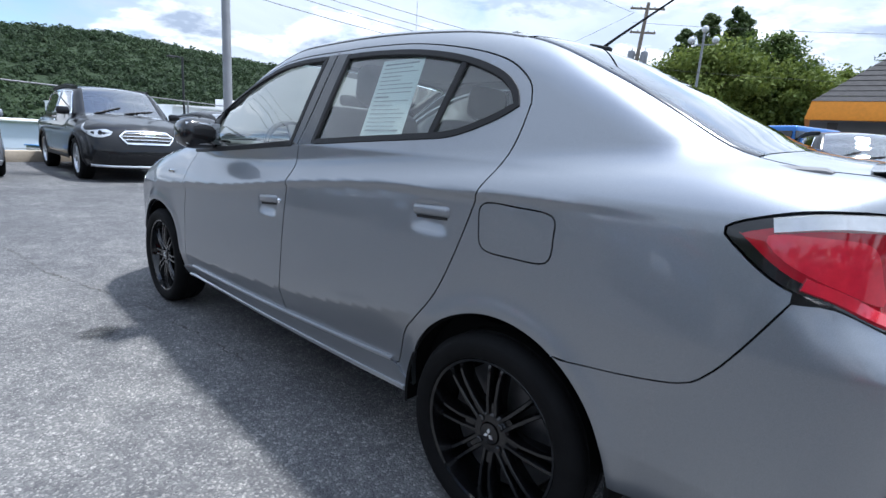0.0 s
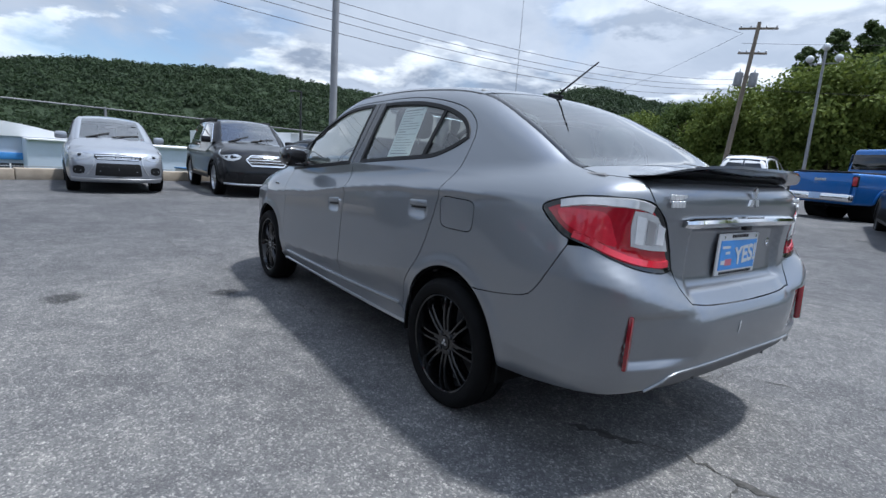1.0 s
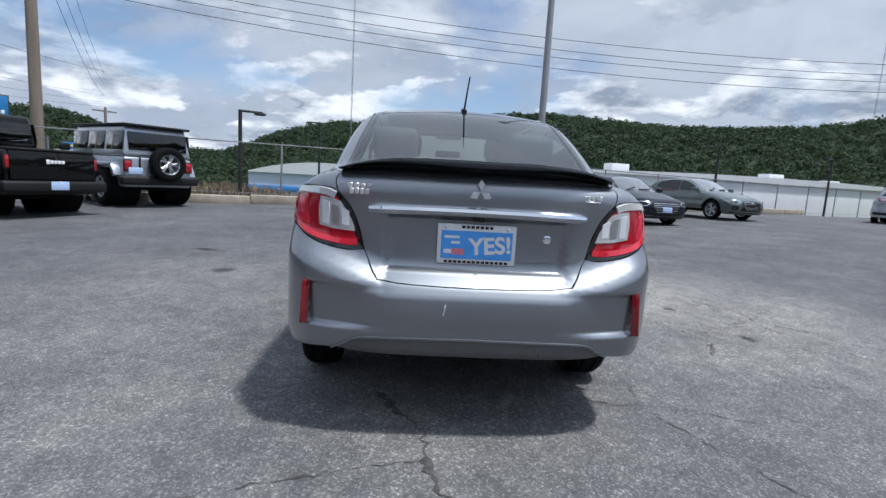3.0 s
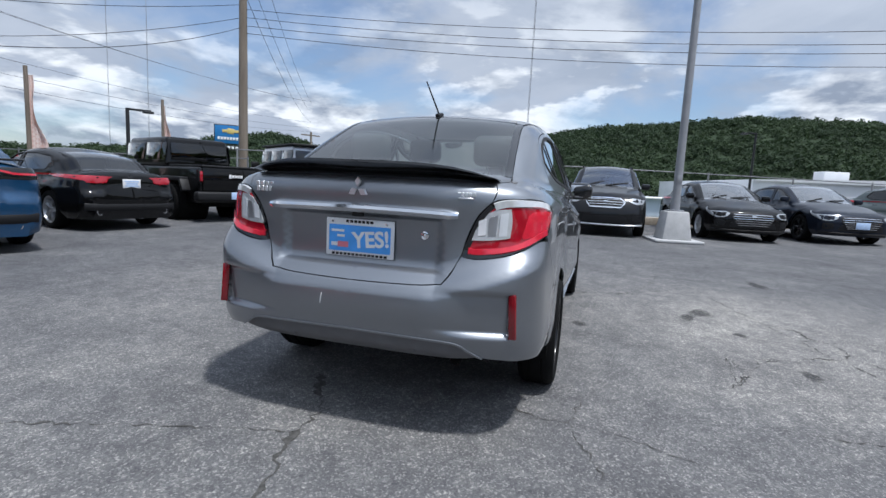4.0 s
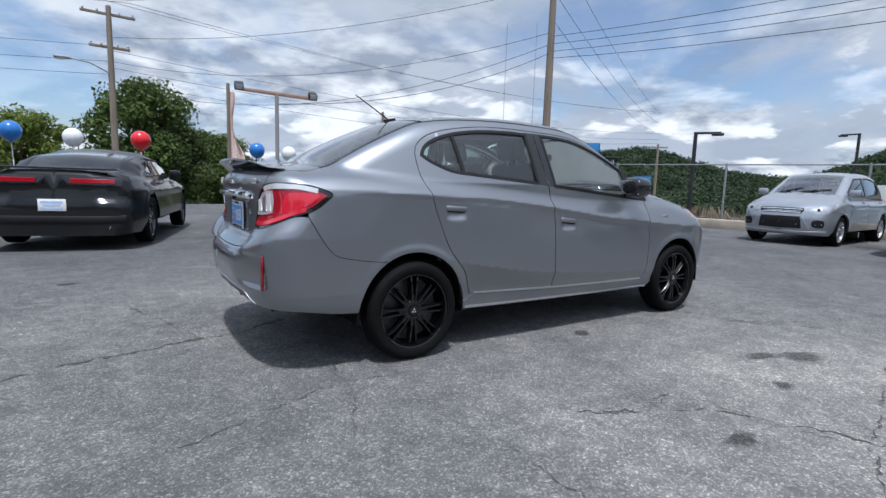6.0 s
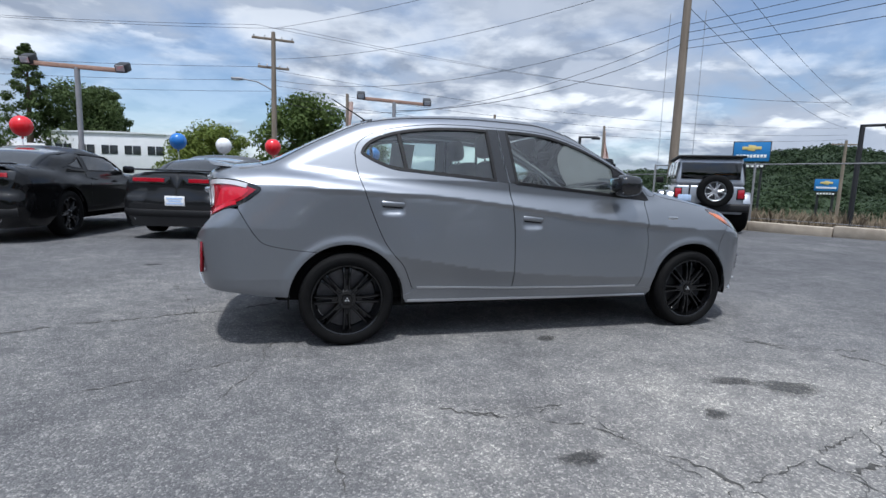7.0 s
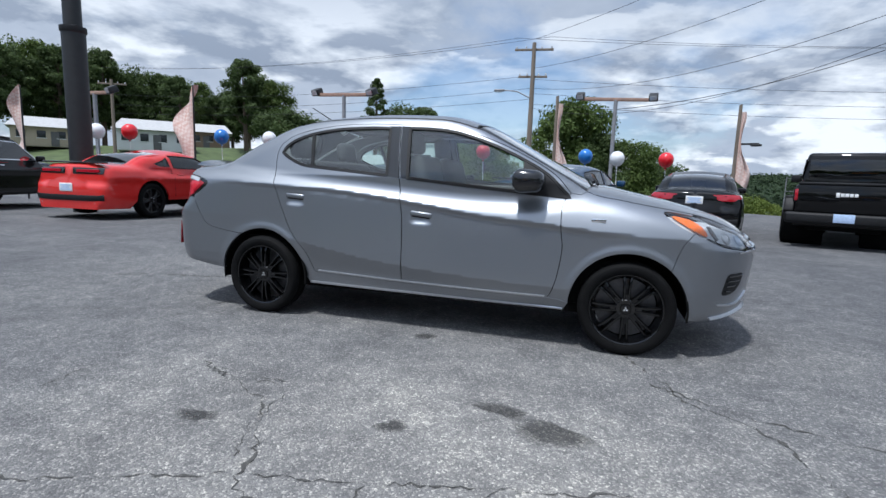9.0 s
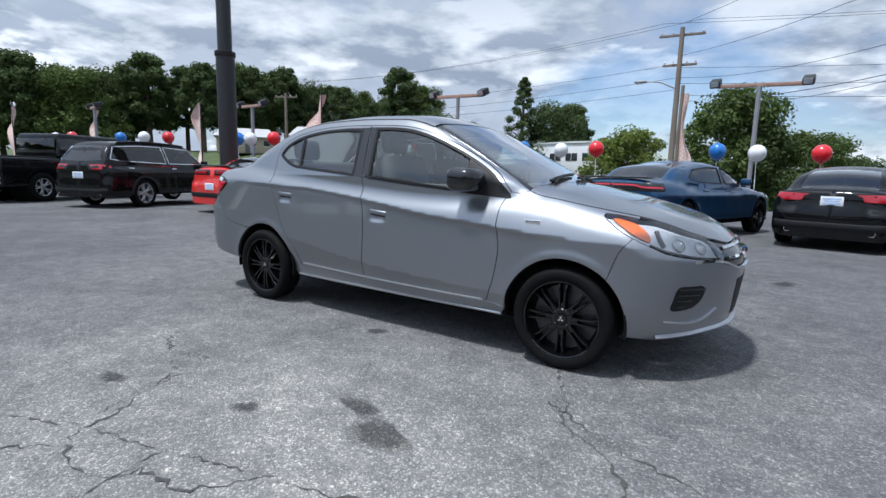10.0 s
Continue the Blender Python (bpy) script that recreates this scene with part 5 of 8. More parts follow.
    for yy, zz, w, h, mt in ((0.0, 0.069, 0.13, 0.011, BLACK_MATT), (0.0, -0.071, 0.26, 0.010, BLACK_MATT), (0.10, 0.028, 0.06, 0.010, PLATE_WHITE), (0.085, 0.006, 0.035, 0.010, PLATE_WHITE),
                              (0.075, -0.03, 0.05, 0.024, PLATE_PINK), (0.115, -0.03, 0.03, 0.016, PLATE_WHITE)):
        k = max(1, int(w / 0.018)) if mt == BLACK_MATT else 1
        for i in range(k):
            box("plate_bar", (0.002, w / k * (0.72 if k > 1 else 1), h), (-0.0062 if mt != BLACK_MATT else -0.0045, yy + w / 2 - w / k * (i + 0.5), zz), mt, plate, r=0.0)
    for yy in (-0.125, 0.125):
        bm = bmesh.new()
        lathe(bm, [(0.006, 0), (0.006, 0.004), (0, 0.005)], 10)
        part("screw", bm, CHROME, plate).matrix_local = pose(-0.004, yy, 0.066, 0, 0, 90)

    # floor pan and cabin
    box("floor_pan", (3.1, 1.30, 0.10), (0.02, 0, 0.25), UNDER, car, r=0.03)
    box("rear_axle", (0.12, 1.2, 0.10), (-HX, 0, 0.24), UNDER, car, r=0.03)
    bm = bmesh.new()
    tube(bm, [(-1.7, -0.42, 0.28), (-1.9, -0.42, 0.30), (-1.99, -0.42, 0.30)], 0.02, 12)
    part("tail_pipe", bm, UNDER, car, smooth=40)
    box("cabin_floor", (2.9, 1.36, 0.30), (-0.25, 0, 0.42), UNDER, car, r=0.02)
    box("roof_lining", (1.2, 0.92, 0.012), (-0.42, 0, 1.425), LINING, car, r=0.004)
    box("parcel_shelf", (0.55, 1.16, 0.03), (-1.45, 0, 1.085), TRIM_GREY, car, r=0.01)
    box("dashboard", (0.55, 1.30, 0.30), (0.80, 0, 0.86), TRIM_GREY, car, r=0.08, seg=4)
    for sg in (1, -1):
        box("door_card", (1.85, 0.04, 0.45), (-0.15, sg * 0.70, 0.78), TRIM_GREY, car, r=0.02)
        box("inner_quarter", (0.9, 0.04, 0.25), (-1.45, sg * 0.60, 0.95), TRIM_GREY, car, r=0.02)

    def seat(x, y, w, hh, rest=True):
        s = tagged(new("car_seat"), "")
        s.parent = car
        s.matrix_local = pose(x, y, 0)
        box("cushion", (0.50, w, 0.16), (0.05, 0, 0.58), SEAT, s, r=0.06, seg=3, rot=(0, -6, 0))
        box("seat_back", (0.14, w, hh), (-0.24, 0, 0.62 + hh / 2), SEAT, s, r=0.06, seg=3, rot=(0, -14, 0))
        ys = (0.0,) if w < 0.8 else (-0.38, 0.38)
        for yy in ys:
            box("head_rest", (0.10, 0.25, 0.17), (-0.37, yy, 0.62 + hh + 0.09), SEAT, s, r=0.045, seg=3, rot=(0, -8, 0))
            for k in (-0.05, 0.05):
                bm = bmesh.new()
                tube(bm, [(-0.34, yy + k, 0.60 + hh - 0.03), (-0.36, yy + k, 0.62 + hh + 0.05)], 0.006, 6)
                part("head_rest_post", bm, STEEL, s)
    seat(0.12, 0.36, 0.52, 0.58), seat(0.12, -0.36, 0.52, 0.58), seat(-0.82, 0, 1.25, 0.53)
    st = box("steering_column", (0.30, 0.08, 0.08), (0.62, 0.36, 0.88), BLACK_MATT, car, r=0.03, rot=(0, 25, 0))
    bm = bmesh.new()
    ring_pts = [(0.18 * math.cos(a), 0.18 * math.sin(a), 0) for a in np.linspace(0, 2 * math.pi, 33)]
    tube(bm, ring_pts, 0.014, 8, caps=False)
    rbox(bm, (0.34, 0.06, 0.02), r=0.008)
    rbox(bm, (0.12, 0.14, 0.03), r=0.01)
    part("steering_wheel", bm, BLACK_MATT, car, smooth=50).matrix_local = pose(0.44, 0.36, 0.96, 0, -65, 0)
    box("inner_mirror", (0.03, 0.22, 0.06), (0.42, 0, 1.27), BLACK_MATT, car, r=0.02)
    # sticker inside the left rear window
    sheet = base("window_sheet", "white printed sheet behind the rear door window", "sheet")
    q, n = sh.at(*U(-0.66, 1.22), off=-0.016)
    m = Matrix.Translation(q) @ Vector(n).to_track_quat("Z", "Y").to_matrix().to_4x4()
    up = Vector((0.03, 0, 1))
    zx = Vector(n).normalized()
    xx = up.cross(zx).normalized()
    yy = zx.cross(xx)
    sheet.matrix_world = Matrix((( *[xx[0], yy[0], zx[0]], q.x), (*[xx[1], yy[1], zx[1]], q.y), (*[xx[2], yy[2], zx[2]], q.z), (0, 0, 0, 1)))
    box("paper", (0.205, 0.285, 0.0012), (0, 0, 0), PAPER, sheet, r=0)
    rnd = random.Random(4)
    for k in range(17):
        w = rnd.choice((0.17, 0.165, 0.14, 0.10)) if k != 8 else 0.07
        box("print_line", (w, 0.003 if k % 8 else 0.006, 0.0006), (-(0.172 - w) / 2, 0.125 - k * 0.0155, 0.0012), INK, sheet, r=0)
    return car


PLATE_FRAME = surface("bright_plate_frame", (0.80, 0.80, 0.81), 0.3, 0.1, vary=0.05)
GLASS_REAR = pane("rear_screen_glass", (0.52, 0.63, 0.60), 1.0, 1.6, 1.5)
SEDAN = build_sedan()

# ---- parked cars ----
PLATE_PALE = surface("pale_blue_plate", (0.45, 0.58, 0.80), 0.4, vary=0.15, scale=30)
SILVER = car_paint("silver_paint", (0.37, 0.39, 0.43), 0.6, 0.3)
BLACK_PAINT = car_paint("black_paint", (0.003, 0.003, 0.0034), 0.0, 0.4, 0.02, film=0.04, spec=0.05, coat=0.65, coat_rough=(0.01, 0.03))
DARK_GREY = car_paint("dark_grey_paint", (0.014, 0.0145, 0.016), 0.3, 0.32, 0.03, film=0.04, spec=0.05, coat=0.65, coat_rough=(0.01, 0.03))
NAVY = car_paint("dark_navy_paint", (0.012, 0.016, 0.026), 0.2, 0.3, 0.03, film=0.04, spec=0.05, coat=0.65, coat_rough=(0.01, 0.03))
BLUE_PAINT = car_paint("petrol_blue_paint", (0.009, 0.052, 0.125), 0.4, 0.3, 0.04)
BRIGHT_BLUE = car_paint("bright_blue_paint", (0.012, 0.13, 0.42), 0.35, 0.3, 0.04)
SUV_BLUE = car_paint("slate_blue_paint", (0.06, 0.12, 0.22), 0.4, 0.32, 0.03)
RED_PAINT = car_paint("red_paint", (0.60, 0.022, 0.018), 0.05, 0.35, 0.02)
WHITE_PAINT = car_paint("white_paint", (0.72, 0.73, 0.74), 0.0, 0.35, 0.01)
GREY_GREEN = car_paint("grey_green_paint", (0.10, 0.125, 0.125), 0.4, 0.35, 0.03)

LAMP_GREY = surface("grey_lamp_lens", (0.40, 0.42, 0.44), 0.14, 0.4, vary=0.3, scale=12, coat=0.7)
GLASS_SCREEN = pane("parked_screen_glass", (0.50, 0.60, 0.57), 1.0, 1.52, 3.4)
STYLES = {
    # front and rear end, half width, roof, belt, bonnet front/rear, deck rear, wheelbase ends, radius, roof line knots
    "hatch": dict(L=3.85, w=0.82, H=1.50, belt=0.98, hood=(0.80, 1.02), deck=1.0, fa=0.78, wb=2.45, R=0.29, cowl=0.95, wt=1.75, rt=3.35, rb=3.80, clear=0.20),
    "sedan": dict(L=4.70, w=0.91, H=1.44, belt=0.96, hood=(0.74, 0.98), deck=1.05, fa=0.92, wb=2.76, R=0.33, cowl=1.35, wt=2.20, rt=3.35, rb=4.15, clear=0.20),
    "coupe": dict(L=5.02, w=0.96, H=1.45, belt=1.02, hood=(0.84, 1.04), deck=1.10, fa=0.95, wb=2.95, R=0.36, cowl=1.70, wt=2.45, rt=3.25, rb=4.30, clear=0.20),
    "muscle": dict(L=5.04, w=0.95, H=1.48, belt=1.02, hood=(0.82, 1.03), deck=1.12, fa=0.92, wb=3.05, R=0.36, cowl=1.50, wt=2.35, rt=3.50, rb=4.35, clear=0.20),
    "suv": dict(L=4.82, w=0.92, H=1.69, belt=1.10, hood=(0.93, 1.13), deck=1.10, fa=0.92, wb=2.80, R=0.36, cowl=1.25, wt=1.95, rt=4.30, rb=4.74, clear=0.26),
}


def parked(style, paint, label, m, group, rim="five", rim_mat=None, tail="pair", grille="bars", spoiler=False, pale_plate=True, glass=None, front_plate=False):
    """A parked car on the shell; its own x runs from the rear bumper (0) to the front (L)."""
    d = STYLES[style]
    L, w, H, belt = d["L"], d["w"], d["H"], d["belt"]
    car = base("parked_car", label, "car", group)
    glass = glass or GLASS_DARK
    off = L / 2
    # knots run from the front; x here is L/2 at the nose
    X = lambda a: off - a
    zd = spline([-off - 0.3, X(L), X(d["rb"]), X(d["rt"]), X(d["cowl"] + 0.5), X(d["cowl"]), X(0.5), X(0.12), off + 0.3], [d["deck"] - 0.06, d["deck"] - 0.03, d["deck"], belt - 0.03, belt - 0.04, d["hood"][1], d["hood"][0] + 0.09, d["hood"][0], d["hood"][0] - 0.25])
    zr = spline([-off - 0.5, X(d["rb"]), X((d["rb"] + d["rt"]) / 2), X(d["rt"]), X((d["rt"] + d["wt"]) / 2), X(d["wt"]), X((d["wt"] + d["cowl"]) / 2), X(d["cowl"]), off],
                [0.4, d["deck"] - 0.01, (d["deck"] + H) / 2 + 0.05, H - 0.07, H, H - 0.05, (H + d["hood"][1]) / 2, d["hood"][1], 0.5])
    W = spline([-off, -off * 0.7, 0, off * 0.6, off * 0.85, off], [w * 0.90, w * 0.985, w, w * 0.99, w * 0.93, w * 0.80])
    yb = spline([-off, -off * 0.6, 0, off * 0.3, off * 0.7], [w * 0.74, w * 0.86, w * 0.91, w * 0.90, w * 0.76])
    xr = spline([0.15, 0.30, 0.55, 0.66, 0.74, 1.0, 1.5], [0.10, 0.03, 0.0, 0.015, 0.07, 0.09, 0.16])
    xf = spline([0.15, 0.30, 0.50, 0.70, 0.95], [0.12, 0.02, 0.0, 0.05, 0.22])
    AX = (X(d["fa"]), X(d["fa"] + d["wb"]))
    AR = d["R"] + 0.055

    def field(x, y, z):
        y = np.abs(y)
        side = W(x) - 0.26 * np.maximum(z - 0.78 * belt, 0) - 0.16 * np.maximum(0.45 - z, 0) - 0.012 * step(0.78 * belt - z, 0, 0.05) + 0.015 * step(0.70 * belt - z, 0.0, 0.35)
        for ax in AX:
            side = side + 0.018 * np.exp(-((np.hypot(x - ax, z - d["R"]) - AR) / 0.06) ** 2)
        body = smax((y - side) * 0.97, (z - zd(x) + 0.05 * (y / (0.8 * w)) ** 3) * 0.96, 0.10)
        back = (-off + xr(z) + 0.10 * (y / w) ** 3) - x
        front = x - (off - xf(z) - 0.24 * (y / w) ** 2.6)
        body = smax(body, np.where(x < 0, back, front), 0.11)
        body = smax(body, d["clear"] - 0.02 - z, 0.08)
        g = yb(x) - 0.36 * np.maximum(z - belt, 0)
        cabin = smax((y - g) * 0.93, (z - zr(x) + 0.035 * (y / 0.5) ** 2) * 0.88, 0.08)
        cabin = np.maximum(cabin, np.maximum(-off + 0.02 - x, x - X(d["cowl"] - 0.2)))
        return smin(body, cabin, 0.035)
    sh = Shell(field, axis=off - 0.75, R=0.72)
    V = sh.uvy
    bl, rt = d["clear"] + 0.01, belt
    seam = [(-off + 0.16, 0.0), (-off + 0.17, 0.3 * w), (-off + 0.24, 0.6 * w)] if style not in ("suv", "hatch") else [(X(d["rt"]) - 0.12, 0.0), (X(d["rt"]) - 0.08, 0.35 * w)]
    seam += [(X(d["rb"] - 0.1), 0.66 * w), (X(d["rt"]), 0.58 * w), (0, 0.62 * w), (X(d["wt"]), 0.63 * w), (X(d["cowl"]), 0.76 * w), (X(d["cowl"] - 0.4), 0.77 * w), (X(0.65), 0.68 * w), (X(0.36), 0.45 * w), (X(0.26), 0.0)]
    if style in ("suv", "hatch"):
        del seam[2]
    edge = flow(seam, 0.07)
    up = sh.edge_uv(edge)
    bottom = []
    for i, ax in enumerate((AX[1], AX[0])):
        arc = [(ax + AR * math.cos(radians(a)), d["R"] + AR * math.sin(radians(a))) for a in range(180, -1, -9)]
        arc = [(a, max(b, bl)) for a, b in arc]
        bottom += arc
    side_line = sh.uvs([(AX[1] - AR - 0.12, bl)] + bottom + [(AX[0] + AR + 0.06, bl)])
    rear_low, front_low = [V(0.0, bl), V(0.4 * w, bl), V(0.7 * w, bl)], [V(0.7 * w, bl, 1), V(0.4 * w, bl, 1), V(0.0, bl, 1)]
    # side glass
    x0, x1, x2 = X(d["rb"] - 0.30), X(d["rt"]), X(d["wt"])
    x3 = X(d["cowl"] + 0.28)
    top_z = H - 0.135
    mid = (x1 + x3) / 2 + 0.05
    if style in ("suv",):
        x0 = X(d["rb"] - 0.22)
        w1 = [(x0, belt + 0.10), (x1 - 0.05, top_z - 0.05), ((x1 + mid) / 2, top_z), (mid - 0.05, top_z), (mid - 0.02, belt + 0.02), (x0 + 0.25, belt + 0.06)]
    elif style == "hatch":
        w1 = [(x1 - 0.02, belt + 0.16), (x1 + 0.12, top_z - 0.05), ((x1 + mid) / 2, top_z), (mid - 0.05, top_z), (mid - 0.02, belt + 0.02), (x1 + 0.2, belt + 0.06)]
    elif style == "coupe":
        mid = x1 - 0.02
        w1 = [(x1 - 0.45, belt + 0.10), (x1 - 0.2, top_z - 0.12), (mid - 0.06, top_z - 0.05), (mid - 0.04, belt + 0.05), (x1 - 0.30, belt + 0.06)]
    else:
        w1 = [(x0 + 0.28, belt + 0.12), (x1 - 0.05, top_z - 0.05), ((x1 + mid) / 2, top_z), (mid - 0.05, top_z), (mid - 0.02, belt + 0.02), (x0 + 0.50, belt + 0.05)]
    w2 = [(mid + 0.04, top_z), (x2 + 0.02, top_z - 0.03), (x3 - 0.02, belt + 0.10), (x3 + 0.05, belt + 0.02), (mid + 0.07, belt + 0.02)]

    def shape(pts):
        out = []
        for a, b in zip(pts, pts[1:] + pts[:1]):
            out += flow([a, b], 0.07)[:-1]
        return sh.uvs(out)
    wins = [shape(w1), shape(w2)]
    outline = join_paths(up, [V(0.0, z, 1) for z in (0.6, 0.45)], front_low[::-1], side_line[::-1], rear_low[::-1], [V(0.0, 0.5), V(0.0, 0.8)])
    sh.patch("body", outline, paint, car, h=0.085, holes=wins, lip=0.03)
    for s in ("L", "R"):
        for o in wins:
            sh.patch("side_window", inset(o, -0.004), glass, car, h=0.09, side=s, off=-0.008, lip=0)
            sh.band("window_trim", o, 0.012, CHROME if style == "suv" else BLACK_MATT, car, side=s, closed=True, thick=0.003)
        # door gaps
        for gx in ((mid, x3 + 0.03) if style == "coupe" else (x1 + 0.02, mid, x3 + 0.03)):
            sh.band("door_gap", sh.uvs(flow([(gx, belt - 0.02), (gx - 0.02, bl + 0.15)], 0.1)), 0.004, BLACK_MATT, car, side=s, thick=0.0006)
        for gx in ((mid + 0.12,) if style == "coupe" else (x1 + 0.16, mid + 0.14)):
            sh.band("door_handle", sh.uvs([(gx, belt - 0.12), (gx + 0.16, belt - 0.125)]), 0.014, CHROME if style == "suv" else paint, car, side=s, thick=0.022)
        if style == "suv":
            sh.band("roof_rail", flow([(X(d["rt"]) + 0.1, 0.60 * w), (0, 0.655 * w), (X(d["wt"]) - 0.05, 0.645 * w)], 0.1), 0.018, BLACK_MATT, car, kind="top", side=s, thick=0.05)
            sh.band("wheel_trim", side_line, 0.035, BLACK_MATT, car, side=s, thick=0.006)
        p, n = sh.at(*sh.uv(x3 + 0.02, belt + 0.03))
        box("door_mirror", (0.11, 0.20, 0.14), (p.x, (1 if s == "L" else -1) * (p.y + 0.12), p.z + 0.03), paint, car, r=0.04)
    # roof, bonnet and deck in one, with the screens cut out
    ring = [(x, y) for x, y in edge]
    ring[0], ring[-1] = (ring[0][0], 0.0), (ring[-1][0], 0.0)

    def half_y(x):
        e = np.array(edge)
        return float(np.interp(x, e[:, 0], e[:, 1]))
    fx0, fx1 = X(d["wt"]) + 0.03, X(d["cowl"]) - 0.02
    rx0, rx1 = X(d["rb"]) + 0.03, X(d["rt"]) - 0.03
    if style in ("suv", "hatch"):
        rx1 = None

    def screen(a, b):
        return join_paths(flow([(a, 0.0), (a, half_y(a) - 0.05)], 0.1), flow([(a, half_y(a) - 0.05), (b, half_y(b) - 0.05)], 0.1), flow([(b, half_y(b) - 0.05), (b, 0.0)], 0.1), flow([(b, 0.0), (a, 0.0)], 0.06))
    ws = screen(fx0, fx1)
    pieces = [[p for p in ring if p[0] >= fx1], [p for p in ring if (rx1 if rx1 is not None else -9) <= p[0] <= fx0]]
    hood = join_paths(flow([(fx1, 0.0), (fx1, half_y(fx1))], 0.1), pieces[0], flow([pieces[0][-1], (fx1, 0.0)], 0.08))
    sh.patch("bonnet", hood, paint, car, kind="top", h=0.10, lip=0.01)
    roof_p = pieces[1]
    if rx1 is not None:
        roof_o = join_paths(flow([(rx1, 0.0), (rx1, half_y(rx1))], 0.1), roof_p, flow([(fx0, half_y(fx0)), (fx0, 0.0)], 0.1), flow([(fx0, 0.0), (rx1, 0.0)], 0.08))
    else:
        roof_o = join_paths(roof_p, flow([(fx0, half_y(fx0)), (fx0, 0.0)], 0.1), flow([(fx0, 0.0), roof_p[0]], 0.08))
    sh.patch("roof", roof_o, paint, car, kind="top", h=0.10, lip=0.01)
    sh.patch("windscreen", ws, GLASS_SCREEN, car, kind="top", h=0.06, lip=0.004)
    for y0, y1 in ((-0.02, 0.55 * w), (-0.55 * w, -0.05)):
        bm = bmesh.new()
        tube(bm, [sh.at(fx1 - 0.02 - 0.14 * k, y0 + (y1 - y0) * k, "top", 0.014)[0] for k in (0, 0.25, 0.5, 0.75, 1.0)], 0.010, 5)
        part("wiper", bm, BLACK_MATT, car)
    for s in ("L", "R"):
        sh.band("screen_pillar", flow([(fx0 - 0.02, half_y(fx0) - 0.02), (fx1 + 0.02, half_y(fx1) - 0.02)], 0.08), 0.04, paint, car, kind="top", side=s, thick=0.003)
    if rx1 is not None:
        sh.patch("rear_screen", screen(rx0, rx1), glass, car, kind="top", h=0.06, lip=0.004)
        for s in ("L", "R"):
            sh.band("rear_pillar", flow([(rx0 - 0.02, half_y(rx0) - 0.02), (rx1 + 0.02, half_y(rx1) - 0.02)], 0.08), 0.05, paint, car, kind="top", side=s, thick=0.003)
        deck_p = [p for p in ring if p[0] <= rx0]
        sh.patch("boot_lid", join_paths(deck_p, flow([(rx0, half_y(rx0)), (rx0, 0.0)], 0.1), flow([(rx0, 0.0), deck_p[0]], 0.06)), paint, car, kind="top", h=0.1, lip=0.01)
    else:
        sh.patch("rear_screen", join_paths(flow([V(0.0, H - 0.16), V(0.60 * w, H - 0.18)], 0.08), flow([V(0.60 * w, H - 0.18), V(0.72 * w, belt + 0.06)], 0.08), flow([V(0.72 * w, belt + 0.06), V(0.0, belt + 0.03)], 0.08)), glass, car, h=0.15, off=0.004, lip=0.008)
    # lamps and trim at the back
    zt = d["deck"] - 0.16 if style not in ("suv", "hatch") else belt - 0.10
    for s in ("L", "R"):
        if tail == "pair":
            o = flow([V(0.94 * w, zt + 0.05), V(0.62 * w, zt + 0.06), V(0.42 * w, zt + 0.02), V(0.45 * w, zt - 0.05), V(0.75 * w, zt - 0.06), sh.uv(-off + 0.42, zt + 0.0)], 0.05, True)
            lamp = sh.patch("tail_lamp", o, RED_LENS, car, h=0.08, side=s, off=0.004)
        elif tail == "slots":
            o = join_paths(flow([V(0.10 * w, zt + 0.06), V(0.80 * w, zt + 0.06)], 0.08), flow([V(0.80 * w, zt + 0.06), V(0.80 * w, zt - 0.06)], 0.06), flow([V(0.80 * w, zt - 0.06), V(0.10 * w, zt - 0.06)], 0.08), flow([V(0.10 * w, zt - 0.06), V(0.10 * w, zt + 0.06)], 0.06))
            lamp = sh.patch("lamp_panel", o, BLACK_GLOSS, car, h=0.1, side=s, off=0.005)
            sh.band("tail_lamp", flow([V(0.20 * w, zt), V(0.72 * w, zt)], 0.06), 0.034, RED_LENS, lamp, side=s, thick=0.016)
        elif tail == "racetrack":
            lamp = sh.band("lamp_panel", flow([V(0.02, zt), V(0.55 * w, zt), V(0.90 * w, zt + 0.01)], 0.06), 0.075, BLACK_GLOSS, car, side=s, thick=0.006)
            sh.band("tail_lamp", flow([V(0.02, zt + 0.035), V(0.5 * w, zt + 0.03), V(0.62 * w, zt), V(0.90 * w, zt - 0.01)], 0.05), 0.016, RED_BRIGHT, lamp, side=s, thick=0.012)
        sh.band("bumper_edge", flow([V(0.0, 0.42), V(0.5 * w, 0.42), V(0.85 * w, 0.43)], 0.08), 0.06, BLACK_MATT, car, side=s, thick=0.008)
        p, _ = sh.at(*V(0.62 * w, 0.34))
        if style != "hatch":
            bm = bmesh.new()
            lathe(bm, [(0.05, -0.12), (0.05, 0.02), (0.042, 0.02), (0.042, -0.1)], 16)
            part("exhaust_tip", bm, CHROME, car, smooth=40).matrix_local = pose(p.x + 0.02, (1 if s == "L" else -1) * 0.62 * w, 0.34, 0, 0, 90)
        # lamps at the front
        hh = d["hood"][0]
        inner = 0.48 if style == "hatch" else 0.54
        o = flow([V(0.92 * w, 0.80 * hh + 0.11, 1), V(0.62 * w, hh - 0.045, 1), V(inner * w, hh - 0.085, 1), V((inner + 0.04) * w, hh - 0.135, 1), V(0.80 * w, hh - 0.185, 1), sh.uv(off - 0.52, hh - 0.06), sh.uv(off - 0.62, hh + 0.05)], 0.05, True)
        lamp = sh.patch("head_lamp", o, LAMP_GREY, car, h=0.08, side=s, off=0.003)
